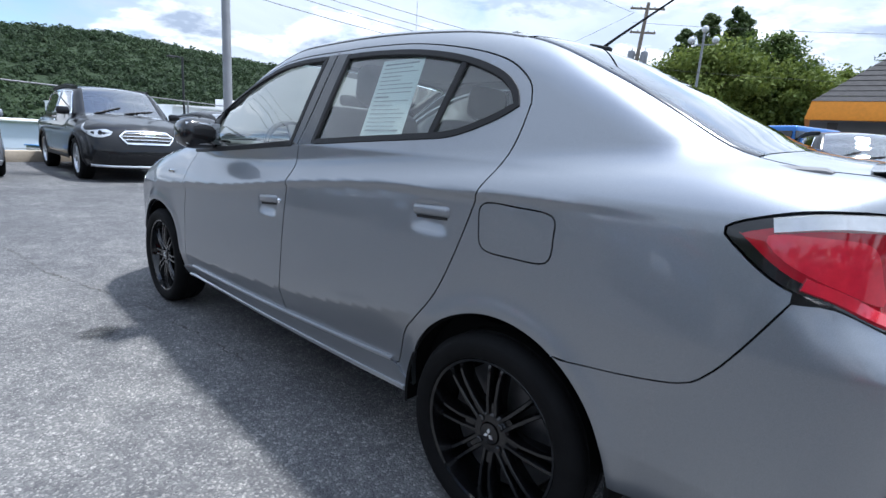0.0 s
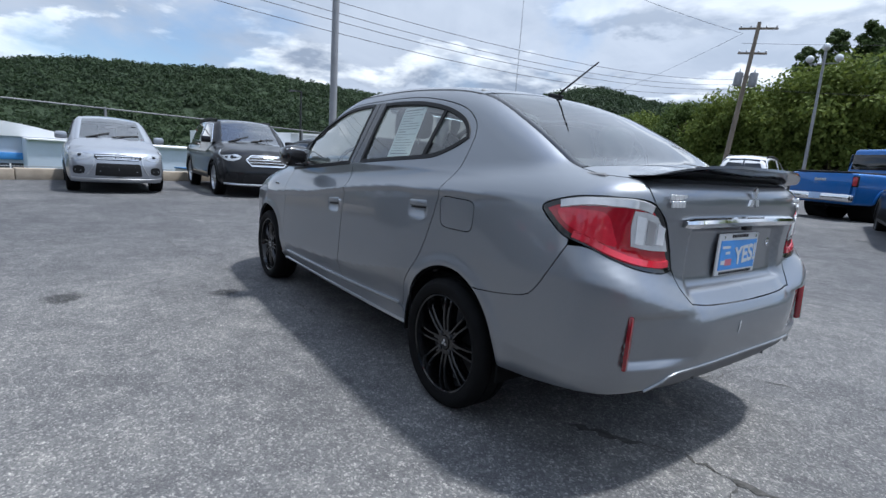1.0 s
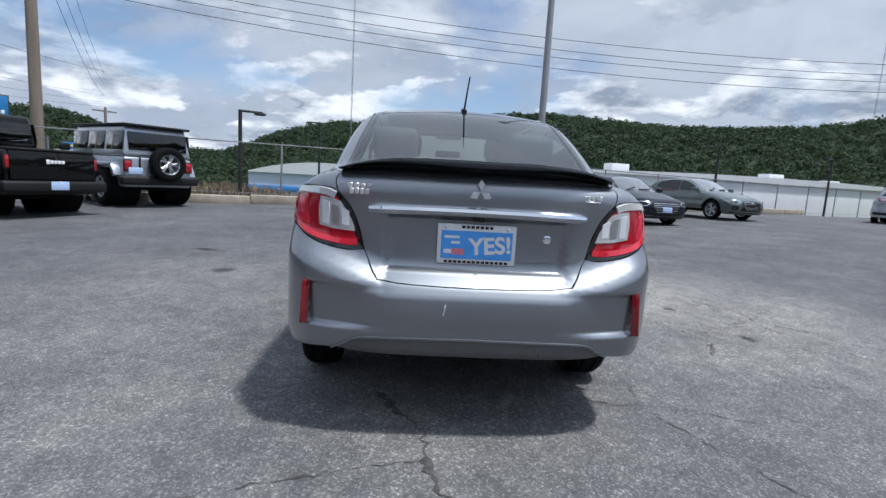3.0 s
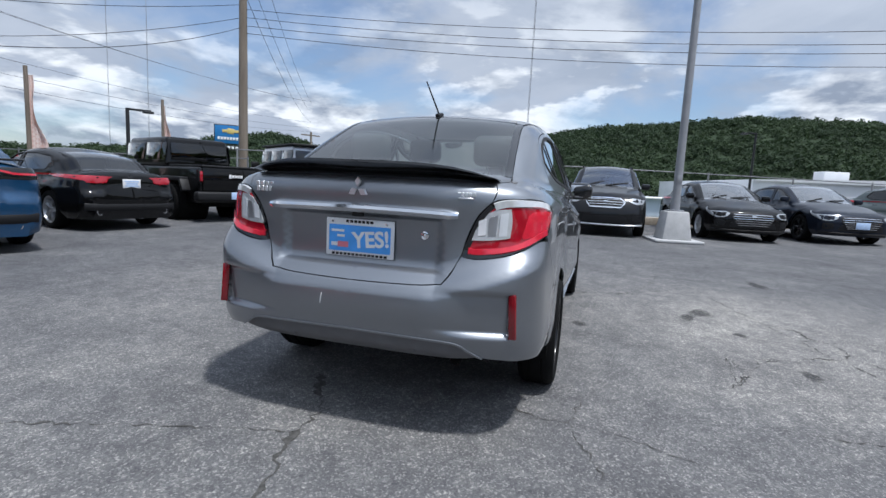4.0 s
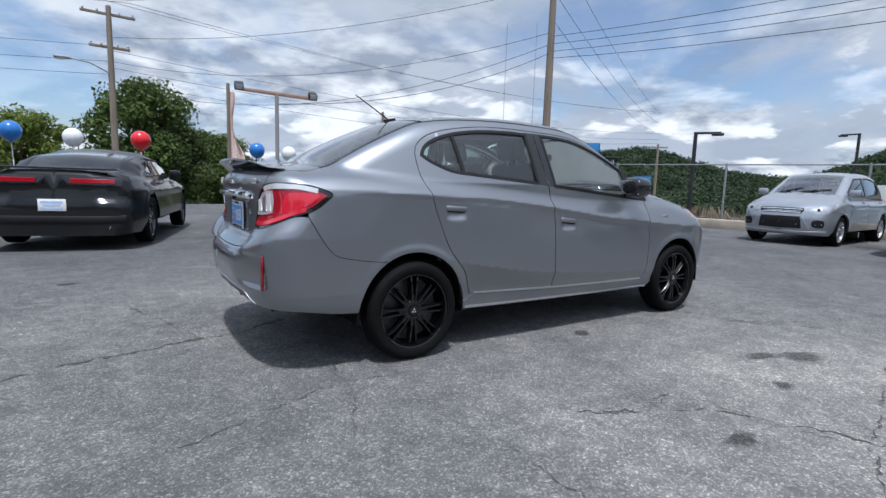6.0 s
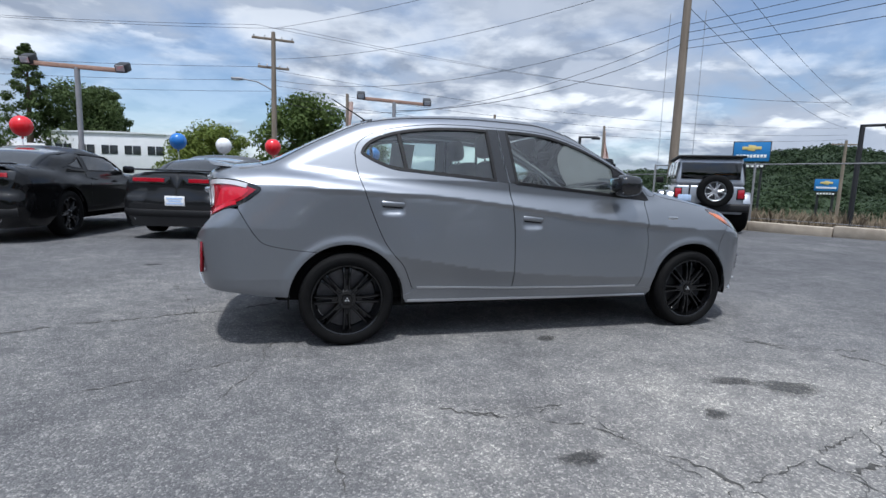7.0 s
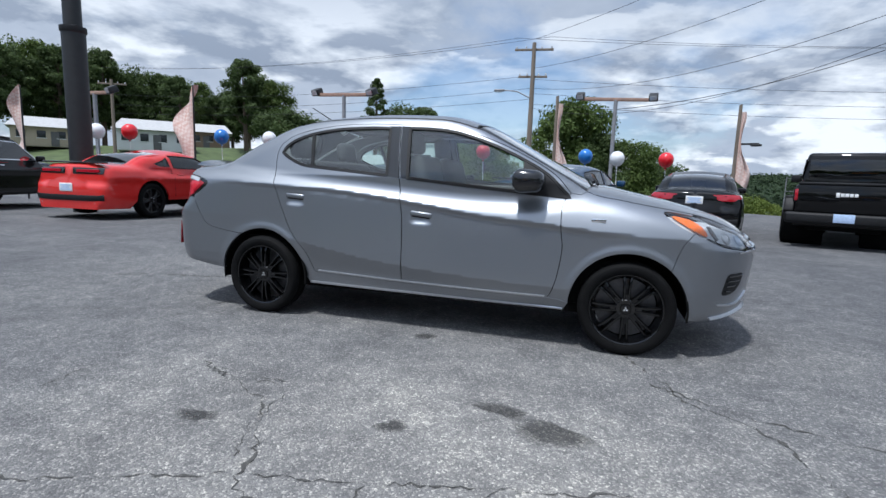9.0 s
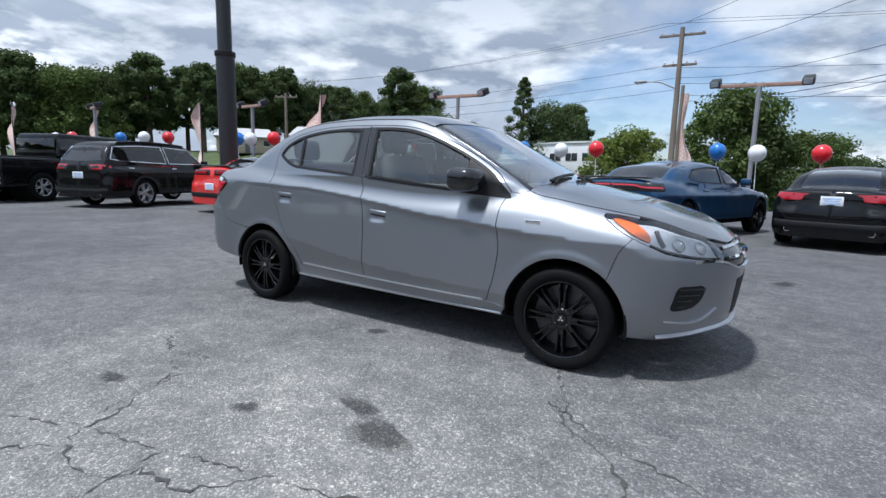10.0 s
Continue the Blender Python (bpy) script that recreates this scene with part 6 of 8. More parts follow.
        q, n2 = sh.at(*V(0.72 * w, d["hood"][0] - 0.10, 1), off=0.006)
        bm = bmesh.new()
        bmesh.ops.create_uvsphere(bm, u_segments=12, v_segments=8, radius=0.034)
        part("projector", bm, GLASS_DARK, lamp, smooth=180).matrix_local = pose(q.x - 0.025, (1 if s == "L" else -1) * q.y, q.z)
        if style == "hatch":
            sh.band("bright_flank", flow([V(0.47 * w, hh - 0.15, 1), V(0.47 * w, 0.56, 1), V(0.53 * w, 0.44, 1), V(0.60 * w, 0.36, 1)], 0.05), 0.014, ALLOY, car, side=s, thick=0.012)
        sh.patch("fog_recess", flow([V(0.84 * w, 0.50, 1), V(0.66 * w, 0.50, 1), V(0.66 * w, 0.38, 1), V(0.84 * w, 0.37, 1)], 0.05, True), BLACK_MATT, car, h=0.1, side=s, off=0.004)
    hz = d["hood"][0]
    small = style == "hatch"
    # grille outline, top to bottom: half widths and drops below the bonnet's edge
    knots = {"hatch": ((0.46, 0.06), (0.46, 0.13), (0.40, 0.17)), "suv": ((0.34, 0.06), (0.45, 0.15), (0.35, 0.27)), "sedan": ((0.46, 0.07), (0.50, 0.16), (0.36, 0.36))}.get(style, ((0.48, 0.08), (0.46, 0.18), (0.40, 0.27)))
    go = flow([V(0.0, hz - knots[0][1], 1), V(knots[0][0] * w, hz - knots[0][1] - 0.01, 1)], 0.06)
    for p0, p1 in zip(knots, knots[1:]):
        go = go + flow([V(p0[0] * w, hz - p0[1] - 0.01, 1), V(p1[0] * w, hz - p1[1], 1)], 0.04)[1:]
    rim_line = list(go)
    go = join_paths(go, flow([go[-1], V(0.0, hz - knots[-1][1], 1)], 0.06))
    gr = sh.patch("grille", go, BLACK_MATT, car, h=0.08, off=0.004)
    drop0, drop1 = knots[0][1] + 0.03, knots[-1][1] - 0.02
    count = {"hatch": 2, "suv": 4, "sedan": 6}.get(style, 4)
    for s in ("L", "R"):
        for k in range(count):
            dz = drop0 + (drop1 - drop0) * k / (count - 1)
            hw = float(np.interp(dz, [q[1] for q in knots], [q[0] for q in knots])) - 0.02
            sh.band("grille_bar", flow([V(0.0, hz - dz, 1), V(hw * w, hz - dz - 0.005, 1)], 0.06), 0.011 if style == "hatch" else 0.007, CHROME, gr, side=s, thick=0.012)
        if grille == "frame":
            sh.band("grille_frame", rim_line + flow([rim_line[-1], V(0.0, hz - knots[-1][1], 1)], 0.05)[1:], 0.014, CHROME, gr, side=s, thick=0.018)
        sh.band("lower_lip", flow([V(0.0, 0.275, 1), V(0.5 * w, 0.275, 1), V(0.88 * w, 0.285, 1)], 0.08), 0.02, ALLOY if style in ("hatch", "suv") else BLACK_MATT, car, side=s, thick=0.015)
    sh.patch("air_intake", join_paths(flow([V(0.0, 0.57 if small else 0.48, 1), V((0.42 if small else 0.5) * w, 0.57 if small else 0.47, 1)], 0.06), flow([V((0.42 if small else 0.5) * w, 0.57 if small else 0.47, 1), V((0.46 if small else 0.55) * w, 0.34, 1)], 0.06), flow([V((0.46 if small else 0.55) * w, 0.34, 1), V(0.0, 0.33, 1)], 0.06)), BLACK_MATT, car, h=0.1, off=0.003)
    # plate
    if pale_plate:
        zp = 0.62 if style in ("coupe", "muscle") else (0.83 if style == "sedan" else 0.80)
        p, n = sh.at(*V(0.0, zp))
        box("plate", (0.014, 0.31, 0.155), (p.x - 0.006, 0, zp), PLATE_WHITE, car, r=0.004)
        for k in range(3):
            box("plate_bar", (0.004, 0.25 - 0.05 * (k % 2), 0.026), (p.x - 0.0145, 0, zp + 0.04 - 0.04 * k), PLATE_PALE, car, r=0)
    if front_plate:
        p, n = sh.at(*V(0.0, 0.48, 1))
        box("front_plate", (0.012, 0.31, 0.155), (p.x + 0.01, 0, 0.47), PLATE_PALE, car, r=0.004)
    else:
        p, n = sh.at(*V(0.0, hz - 0.12, 1))
        bm = bmesh.new()
        rbox(bm, (0.02, 0.10, 0.045), r=0.018, seg=3)
        part("badge", bm, CHROME, car, smooth=60).matrix_local = pose(p.x + 0.012, 0, hz - 0.13)
    if spoiler:
        p, n = sh.at(-off + 0.22, 0.0, "top")
        box("spoiler", (0.16, 1.50 * w, 0.03), (p.x, 0, p.z + 0.02), BLACK_GLOSS, car, r=0.012)
    # cabin, floor and wheels
    box("floor_pan", (L - 0.5, 1.5 * w, 0.18), (0, 0, d["clear"] + 0.12), UNDER, car, r=0.03)
    box("cabin_trim", (1.9, 1.45 * w, 0.5), (X((d["cowl"] + d["rt"]) / 2 + 0.2), 0, belt - 0.27), TRIM_GREY, car, r=0.05)
    for yy in (-0.38, 0.38):
        box("car_seat", (0.16, 0.46, 0.62), (X((d["wt"] + d["rt"]) / 2 - 0.25), yy, belt + 0.02), SEAT, car, r=0.06, rot=(0, -12, 0))
    for ax in AX:
        for sg in (1, -1):
            bm = bmesh.new()
            lathe(bm, [(AR + 0.01, 0.2), (AR + 0.01, w * 0.95)], 24)
            bmesh.ops.delete(bm, geom=[v for v in bm.verts if v.co.z < -0.1], context="VERTS")
            part("arch_liner", bm, UNDER, car).matrix_local = pose(ax, 0, d["R"]) @ Matrix.Diagonal((1, sg, 1, 1))
            wheel(car, (ax, sg * (w - 0.125), d["R"]), sg, d["R"], d["R"] * 0.70, 0.215, rim, rim_mat or BLACK_GLOSS, detail=0.45)
    car.matrix_world = m
    return car


def nose_at(x, y, heading, style):
    """The pose of a car whose front bumper stands at x, y."""
    return pose(x, y, float(ground_z(x, y)), 0, 0, heading) @ Matrix.Translation((-STYLES[style]["L"] / 2, 0, 0))


def tail_at(x, y, heading, style):
    return pose(x, y, float(ground_z(x, y)), 0, 0, heading) @ Matrix.Translation((STYLES[style]["L"] / 2, 0, 0))


EAST, NORTH, SOUTH = "cars along the east kerb", "cars in the display row", "cars in the south lot"
parked("hatch", SILVER, "silver hatchback parked nose out by the kerb", nose_at(8.35, 1.48, 182, "hatch"), EAST, rim_mat=ALLOY, pale_plate=False)
parked("suv", DARK_GREY, "dark grey estate with roof rails and chrome grille", nose_at(7.8, -1.13, 180, "suv"), EAST, rim_mat=ALLOY, grille="frame", pale_plate=False)
parked("sedan", BLACK_PAINT, "black sedan with a wide chrome grille", nose_at(9.0, -4.4, 189, "sedan"), EAST, rim_mat=ALLOY, pale_plate=False)
parked("sedan", NAVY, "dark navy sedan with a pale front plate", nose_at(10.0, -6.9, 192, "sedan"), EAST, pale_plate=False, front_plate=True)
parked("sedan", GREY_GREEN, "grey-green sedan parked by the kerb", nose_at(12.6, -11.2, 200, "sedan"), EAST, rim_mat=ALLOY, pale_plate=False)
parked("sedan", BLACK_PAINT, "black sedan with a pale blue plate and thin red lamps", tail_at(3.0, 6.95, 78, "sedan"), NORTH, rim_mat=ALLOY)
parked("muscle", BLUE_PAINT, "petrol blue muscle sedan with a band of red light", tail_at(-0.3, 5.85, 70, "muscle"), NORTH, tail="racetrack", spoiler=True)
parked("coupe", DARK_GREY, "dark grey muscle coupe with slot tail lamps", tail_at(-3.4, 5.05, 76, "coupe"), NORTH, tail="slots", spoiler=True)
parked("coupe", BLACK_PAINT, "black muscle coupe with slot tail lamps", tail_at(-6.05, 4.5, 82, "coupe"), NORTH, tail="slots", spoiler=True)
parked("coupe", RED_PAINT, "bright red muscle coupe with black wheels", tail_at(-8.7, 3.4, 92, "coupe"), NORTH, tail="slots", spoiler=True)
parked("suv", BLACK_PAINT, "black family utility car with chrome trim", tail_at(-11.9, 2.0, 110, "suv"), NORTH, rim_mat=ALLOY)
parked("suv", SUV_BLUE, "slate blue compact utility car", nose_at(8.85, -19.5, 190, "suv"), SOUTH, rim_mat=ALLOY, pale_plate=False)
parked("suv", WHITE_PAINT, "white compact utility car", tail_at(4.55, -14.6, 285, "suv"), SOUTH, rim_mat=ALLOY)
parked("hatch", WHITE_PAINT, "white small car in the south lot", nose_at(12.2, -24.6, 192, "hatch"), SOUTH, rim_mat=ALLOY, pale_plate=False)
parked("suv", SILVER, "silver utility car in the south lot", tail_at(15.4, -19.2, -50, "suv"), SOUTH, rim_mat=ALLOY)
parked("suv", SILVER, "silver utility car beside the blue pickup", tail_at(-1.3, -13.4, 247, "suv"), SOUTH)
parked("sedan", WHITE_PAINT, "white sedan in the south lot", nose_at(15.0, -25.8, 192, "sedan"), SOUTH, rim_mat=ALLOY, pale_plate=False)
parked("suv", DARK_GREY, "dark grey utility car facing the sedan", nose_at(-1.6, -8.7, 108, "suv"), SOUTH, pale_plate=False)


# ---- trucks and the boxy off-roader ----
def truck(name, paint, label, m, group, kind="pickup", L=5.5, w=0.95, rim_mat=None, tail_mat=None):
    """A pickup or boxy off-roader from formed panels; x runs from the rear bumper (0) forwards."""
    t = base(name, label, "car", group)
    R = 0.40
    jeep = kind != "pickup"
    rub = BLACK_MATT
    clear = 0.42
    if kind == "offroader":
        L, cab0, cab1, top = 4.4, 0.12, 2.75, 1.84
        ra, fa = 0.85, 3.75
    elif kind == "jeep_truck":
        L, cab0, cab1, top = 5.5, 1.72, 4.1, 1.88
        ra, fa = 1.15, 4.65
    else:
        L, cab0, cab1, top = 5.8, 1.85, 4.2, 1.92
        ra, fa = 1.2, 4.85
    bed = 1.20 if kind != "offroader" else 1.12
    # lower body and bonnet
    box("body", (L - 0.25, 2 * w - (0.32 if jeep else 0.04), bed - clear), (L / 2, 0, (bed + clear) / 2), paint, t, r=0.06, seg=3)
    box("bonnet", (L - cab1 - 0.18, 2 * w - (0.50 if jeep else 0.14), 0.16), ((L + cab1 - 0.1) / 2, 0, bed + 0.03), paint, t, r=0.06, seg=3)
    # cab with glass
    box("cab", (cab1 - cab0, 2 * w - 0.30, top - bed), ((cab0 + cab1) / 2, 0, (top + bed) / 2), paint, t, r=0.08, seg=3, taper=0.90)
    hgt = top - bed
    for sg in (1, -1):
        n = 3 if kind == "offroader" else 2
        for k in range(n):
            a, b = cab0 + (cab1 - cab0) * k / n, cab0 + (cab1 - cab0) * (k + 1) / n
            box("side_window", (b - a - 0.12, 0.02, hgt * 0.60), ((a + b) / 2, sg * (w - 0.185), bed + hgt * 0.50), GLASS_DARK, t, r=0.006, rot=(sg * 6, 0, 0))
        box("door_mirror", (0.12, 0.22, 0.18), (cab1 - 0.15, sg * (w + 0.06), bed + 0.16), rub, t, r=0.04)
        for ax in (ra, fa):
            if jeep:
                bm = bmesh.new()
                rbox(bm, (1.02, 0.24, 0.09), (ax, sg * (w - 0.10), 0.93), r=0.03)
                rbox(bm, (0.10, 0.24, 0.30), (ax - 0.52, sg * (w - 0.10), 0.80), (0, 28, 0), r=0.03)
                rbox(bm, (0.10, 0.24, 0.30), (ax + 0.52, sg * (w - 0.10), 0.80), (0, -28, 0), r=0.03)
                part("wheel_flare", bm, paint if kind == "offroader" else rub, t, smooth=40)
            else:
                bm = bmesh.new()
                lathe(bm, [(R + 0.06, w - 0.16), (R + 0.06, w + 0.005), (R + 0.10, w + 0.005), (R + 0.10, w - 0.16)], 28)
                bmesh.ops.delete(bm, geom=[v for v in bm.verts if v.co.z < 0.02], context="VERTS")
                part("wheel_flare", bm, paint, t, smooth=40).matrix_local = pose(ax, 0, R) @ Matrix.Diagonal((1, sg, 1, 1))
            bm = bmesh.new()
            lathe(bm, [(R + 0.05, 0.3), (R + 0.05, w - 0.01), (0.05, w - 0.012)], 24)
            part("arch_shadow", bm, UNDER, t).matrix_local = pose(ax, 0, R) @ Matrix.Diagonal((1, sg * 0.985, 1, 1))
            wheel(t, (ax, sg * (w - (0.08 if jeep else 0.10)), R), sg, R, R * 0.6, 0.26, "five", rim_mat or ALLOY, detail=0.5)
        # rear lamps
        box("tail_lamp", (0.05, 0.15, 0.22), (0.115, sg * (w - 0.24 if jeep else w - 0.09), bed - 0.20), RED_LENS, t, r=0.02)
        box("lamp_surround", (0.04, 0.19, 0.27), (0.125, sg * (w - 0.24 if jeep else w - 0.09), bed - 0.20), rub, t, r=0.02)
    box("front_screen", (0.02, 2 * w - 0.50, hgt * 0.62), (cab1 - 0.035, 0, bed + hgt * 0.52), GLASS_DARK, t, r=0.006, rot=(0, -4, 0))
    box("rear_screen", (0.02, 2 * w - 0.56, hgt * 0.58), (cab0 + 0.03, 0, bed + hgt * 0.50), GLASS_DARK, t, r=0.006, rot=(0, 5, 0))
    box("rear_bumper", (0.20, 2 * w - 0.10, 0.20), (0.07, 0, 0.58), rub if jeep else CHROME, t, r=0.05, seg=3)
    box("front_bumper", (0.22, 2 * w - 0.10, 0.22), (L - 0.08, 0, 0.60), rub, t, r=0.05, seg=3)
    if kind == "offroader":
        sp = wheel(t, (0.0, 0, 0), 1, 0.40, 0.235, 0.25, "five", ALLOY, detail=0.7)
        sp.name = "spare_wheel"
        sp.matrix_local = pose(-0.06, -0.10, 0.98, 0, 0, 90)
        box("hard_top", (cab1 - cab0, 2 * w - 0.36, 0.06), ((cab0 + cab1) / 2, 0, top), rub, t, r=0.025)
        box("plate", (0.012, 0.31, 0.155), (0.095, 0.55, 0.80), PLATE_PALE, t, r=0.004)
        box("grab_bar", (0.02, 0.04, 0.30), (0.10, 0.45, 0.98), rub, t, r=0.01)
    else:
        box("tailgate", (0.06, 2 * w - (0.44 if jeep else 0.26), bed - 0.70), (0.10, 0, (bed + 0.70) / 2 - 0.01), tail_mat or paint, t, r=0.02)
        box("bed_cover", (cab0 - 0.10, 2 * w - 0.42, 0.05), (cab0 / 2 + 0.05, 0, bed + 0.02), rub, t, r=0.02)
        box("plate", (0.012, 0.31, 0.155), (-0.035, 0, 0.60), PLATE_PALE, t, r=0.004)
        for k in range(5):
            box("name_bar", (0.012, 0.055, 0.085 if k in (0,) else 0.06), (0.064, 0.13 - 0.065 * k, 1.02), PLATE_WHITE if jeep else ALLOY, t, r=0.004)
    box("chassis", (L - 0.6, 1.1, 0.22), (L / 2, 0, 0.45), UNDER, t, r=0.03)
    for ax in (ra, fa):
        bm = bmesh.new()
        tube(bm, [(ax, -w + 0.2, R), (ax, w - 0.2, R)], 0.07, 10)
        part("axle", bm, UNDER, t)
    t.matrix_world = m
    return t


truck("pickup", BLACK_PAINT, "black off-road pickup with a covered bed", pose(5.45, 6.75, -0.065, 0, 0, 68), NORTH, "jeep_truck", rim_mat=BLACK_GLOSS)
truck("off_roader", SILVER, "silver boxy off-roader with a spare wheel behind", pose(8.35, 6.35, 0.04, 0, 0, 54), NORTH, "offroader")
truck("pickup", BRIGHT_BLUE, "bright blue pickup with chrome bumper", pose(2.15, -13.6, float(ground_z(2.15, -13.6)), 0, 0, 248), SOUTH)
truck("pickup", BLACK_PAINT, "black pickup with blue trim in the display row", pose(-15.2, 0.8, 0, 0, 0, 112), NORTH)

# ---- kerb, fence, poles and wires ----
WOOD_POLE = surface("weathered_pole_wood", (0.20, 0.165, 0.13), 0.9, vary=0.25, scale=6, bump=0.5, bump_scale=40, stretch=(1, 1, 0.1))
GREY_POLE = surface("painted_grey_pole", (0.27, 0.275, 0.29), 0.55, 0.2, vary=0.12, scale=4)
DARK_POLE = surface("dark_painted_steel", (0.018, 0.019, 0.021), 0.5, vary=0.15)
RUST_ARM = surface("faded_orange_arm", (0.33, 0.21, 0.16), 0.8, vary=0.2, scale=8)


def flag_cloth():
    """Faded pink cloth printed with a slanting white lattice."""
    m, nt, p, L = nodes_of("faded_pink_flag")
    co = nt.nodes.new("ShaderNodeTexCoord")
    mp = nt.nodes.new("ShaderNodeMapping")
    mp.inputs["Rotation"].default_value = (0, radians(45), 0)
    L(co.outputs["Object"], mp.inputs[0])
    ck = nt.nodes.new("ShaderNodeTexChecker")
    ck.inputs["Scale"].default_value = 13.0
    ck.inputs["Color1"].default_value, ck.inputs["Color2"].default_value = (0.60, 0.38, 0.32, 1), (0.70, 0.58, 0.53, 1)
    L(mp.outputs[0], ck.inputs["Vector"])
    mix = nt.nodes.new("ShaderNodeMix")
    mix.data_type = "RGBA"
    mix.inputs[7].default_value = (0.70, 0.56, 0.52, 1)
    L(put_ramp(nt, put_noise(nt, 1.6, 5, 0.6), [(0.4, (0, 0, 0)), (0.7, (0.8, 0.8, 0.8))]), mix.inputs[0])
    L(ck.outputs[0], mix.inputs[6])
    L(mix.outputs[2], p.inputs["Base Color"])
    p.inputs["Roughness"].default_value = 0.9
    return m


FLAG_CLOTH = flag_cloth()
CABLE = surface("black_cable", (0.02, 0.02, 0.022), 0.7)
WALL_WHITE = surface("white_wall_paint", (0.66, 0.67, 0.69), 0.8, vary=0.06, scale=0.6)
WALL_PALE = surface("pale_blue_wall", (0.46, 0.52, 0.62), 0.8, vary=0.06, scale=0.6)
BLUE_TRIM = surface("blue_trim", (0.06, 0.25, 0.60), 0.6)
DARK_WINDOW = surface("dark_window", (0.03, 0.035, 0.04), 0.15, vary=0.3, scale=2)
ORANGE = surface("orange_fascia", (0.80, 0.28, 0.015), 0.55, vary=0.08)
SHINGLE = surface("dark_shingle", (0.045, 0.043, 0.045), 0.95, vary=0.3, scale=3, bump=0.8, bump_scale=12)
SIGN_BLUE = surface("sign_blue", (0.015, 0.16, 0.42), 0.4)
GOLD = surface("sign_gold", (0.65, 0.50, 0.18), 0.4, vary=0.1)


def kerb_x(y):
    return 12.75 - 0.31 * y - 0.2 * min(0.0, y + 2.0)


def build_kerb():
    n = 16
    for i in range(n):
        y0 = 9.0 - 1.9 * i
        a, b = Vector((kerb_x(y0), y0, 0)), Vector((kerb_x(y0 - 1.9), y0 - 1.9, 0))
        c, d = (a + b) / 2, b - a
        box("kerb", (0.28, d.length - 0.015, 0.30), (c.x, c.y, 0.10 + float(ground_z(c.x - 2, c.y))), CONCRETE, None, r=0.03, rot=(0, 0, math.degrees(math.atan2(d.y, d.x)) + 90))["kind"] = "structure"


build_kerb()


FENCE_STEEL = surface("dull_fence_steel", (0.20, 0.205, 0.215), 0.65, 0.4, vary=0.2, scale=5)


def build_fence():
    f = base("fence", "galvanised chain-link fence frame along the lot's edge", "fence")
    tops = []
    for i in range(15):
        y = 10.5 - 3.0 * i
        x = kerb_x(y) + 0.55
        bm = bmesh.new()
        tube(bm, [(x, y, -0.6), (x, y, 1.82), (x, y, 1.86)], [0.03, 0.03, 0.012], 8)
        part("post", bm, FENCE_STEEL, f, smooth=50)
        tops.append((x, y, 1.81))
    for a, b in zip(tops, tops[1:]):
        bm = bmesh.new()
        tube(bm, [a, b], 0.021, 6)
        part("top_rail", bm, FENCE_STEEL, f, smooth=50)
        bm = bmesh.new()
        tube(bm, [(a[0], a[1], 0.30), (b[0], b[1], 0.30)], 0.008, 4)
        part("tension_wire", bm, FENCE_STEEL, f)
    # return along the north-east corner
    tops = [(10.7, 10.6 + 2.2 * i, 1.6) for i in range(8)]
    for x, y, z in tops:
        bm = bmesh.new()
        tube(bm, [(x, y, -1.4), (x, y, 1.62)], 0.03, 8)
        part("post", bm, FENCE_STEEL, f, smooth=50)
    for a, b in zip(tops, tops[1:]):
        for zz in (1.55, 0.9, 0.3):
            bm = bmesh.new()
            tube(bm, [(a[0], a[1], zz), (b[0], b[1], zz)], 0.018, 6)
            part("rail", bm, FENCE_STEEL, f)


build_fence()


def lamp_post():
    p = base("lamp_post", "grey steel light pole on a tall concrete foot", "lamp post")
    box("foot_slab", (1.0, 1.0, 0.06), (0, 0, 0.03), PALE_CONCRETE, p, r=0.02)
    box("concrete_foot", (0.62, 0.62, 0.62), (0, 0, 0.35), PALE_CONCRETE, p, r=0.03, taper=0.74)
    box("base_plate", (0.30, 0.30, 0.03), (0, 0, 0.675), GREY_POLE, p, r=0.006)
    bm = bmesh.new()
    tube(bm, [(0, 0, 0.66), (0, 0, 0.95), (0, 0, 9.0)], [0.10, 0.085, 0.06], 16)
    part("pole", bm, GREY_POLE, p, smooth=50)
    box("hand_hole", (0.02, 0.10, 0.16), (-0.085, 0, 1.35), GREY_POLE, p, r=0.006)
    box("lamp_head", (0.7, 0.35, 0.14), (0.3, 0, 9.0), GREY_POLE, p, r=0.04)
    p.matrix_world = pose(7.95, -2.58, float(ground_z(7.95, -2.58)), 0, 0, 12)


lamp_post()


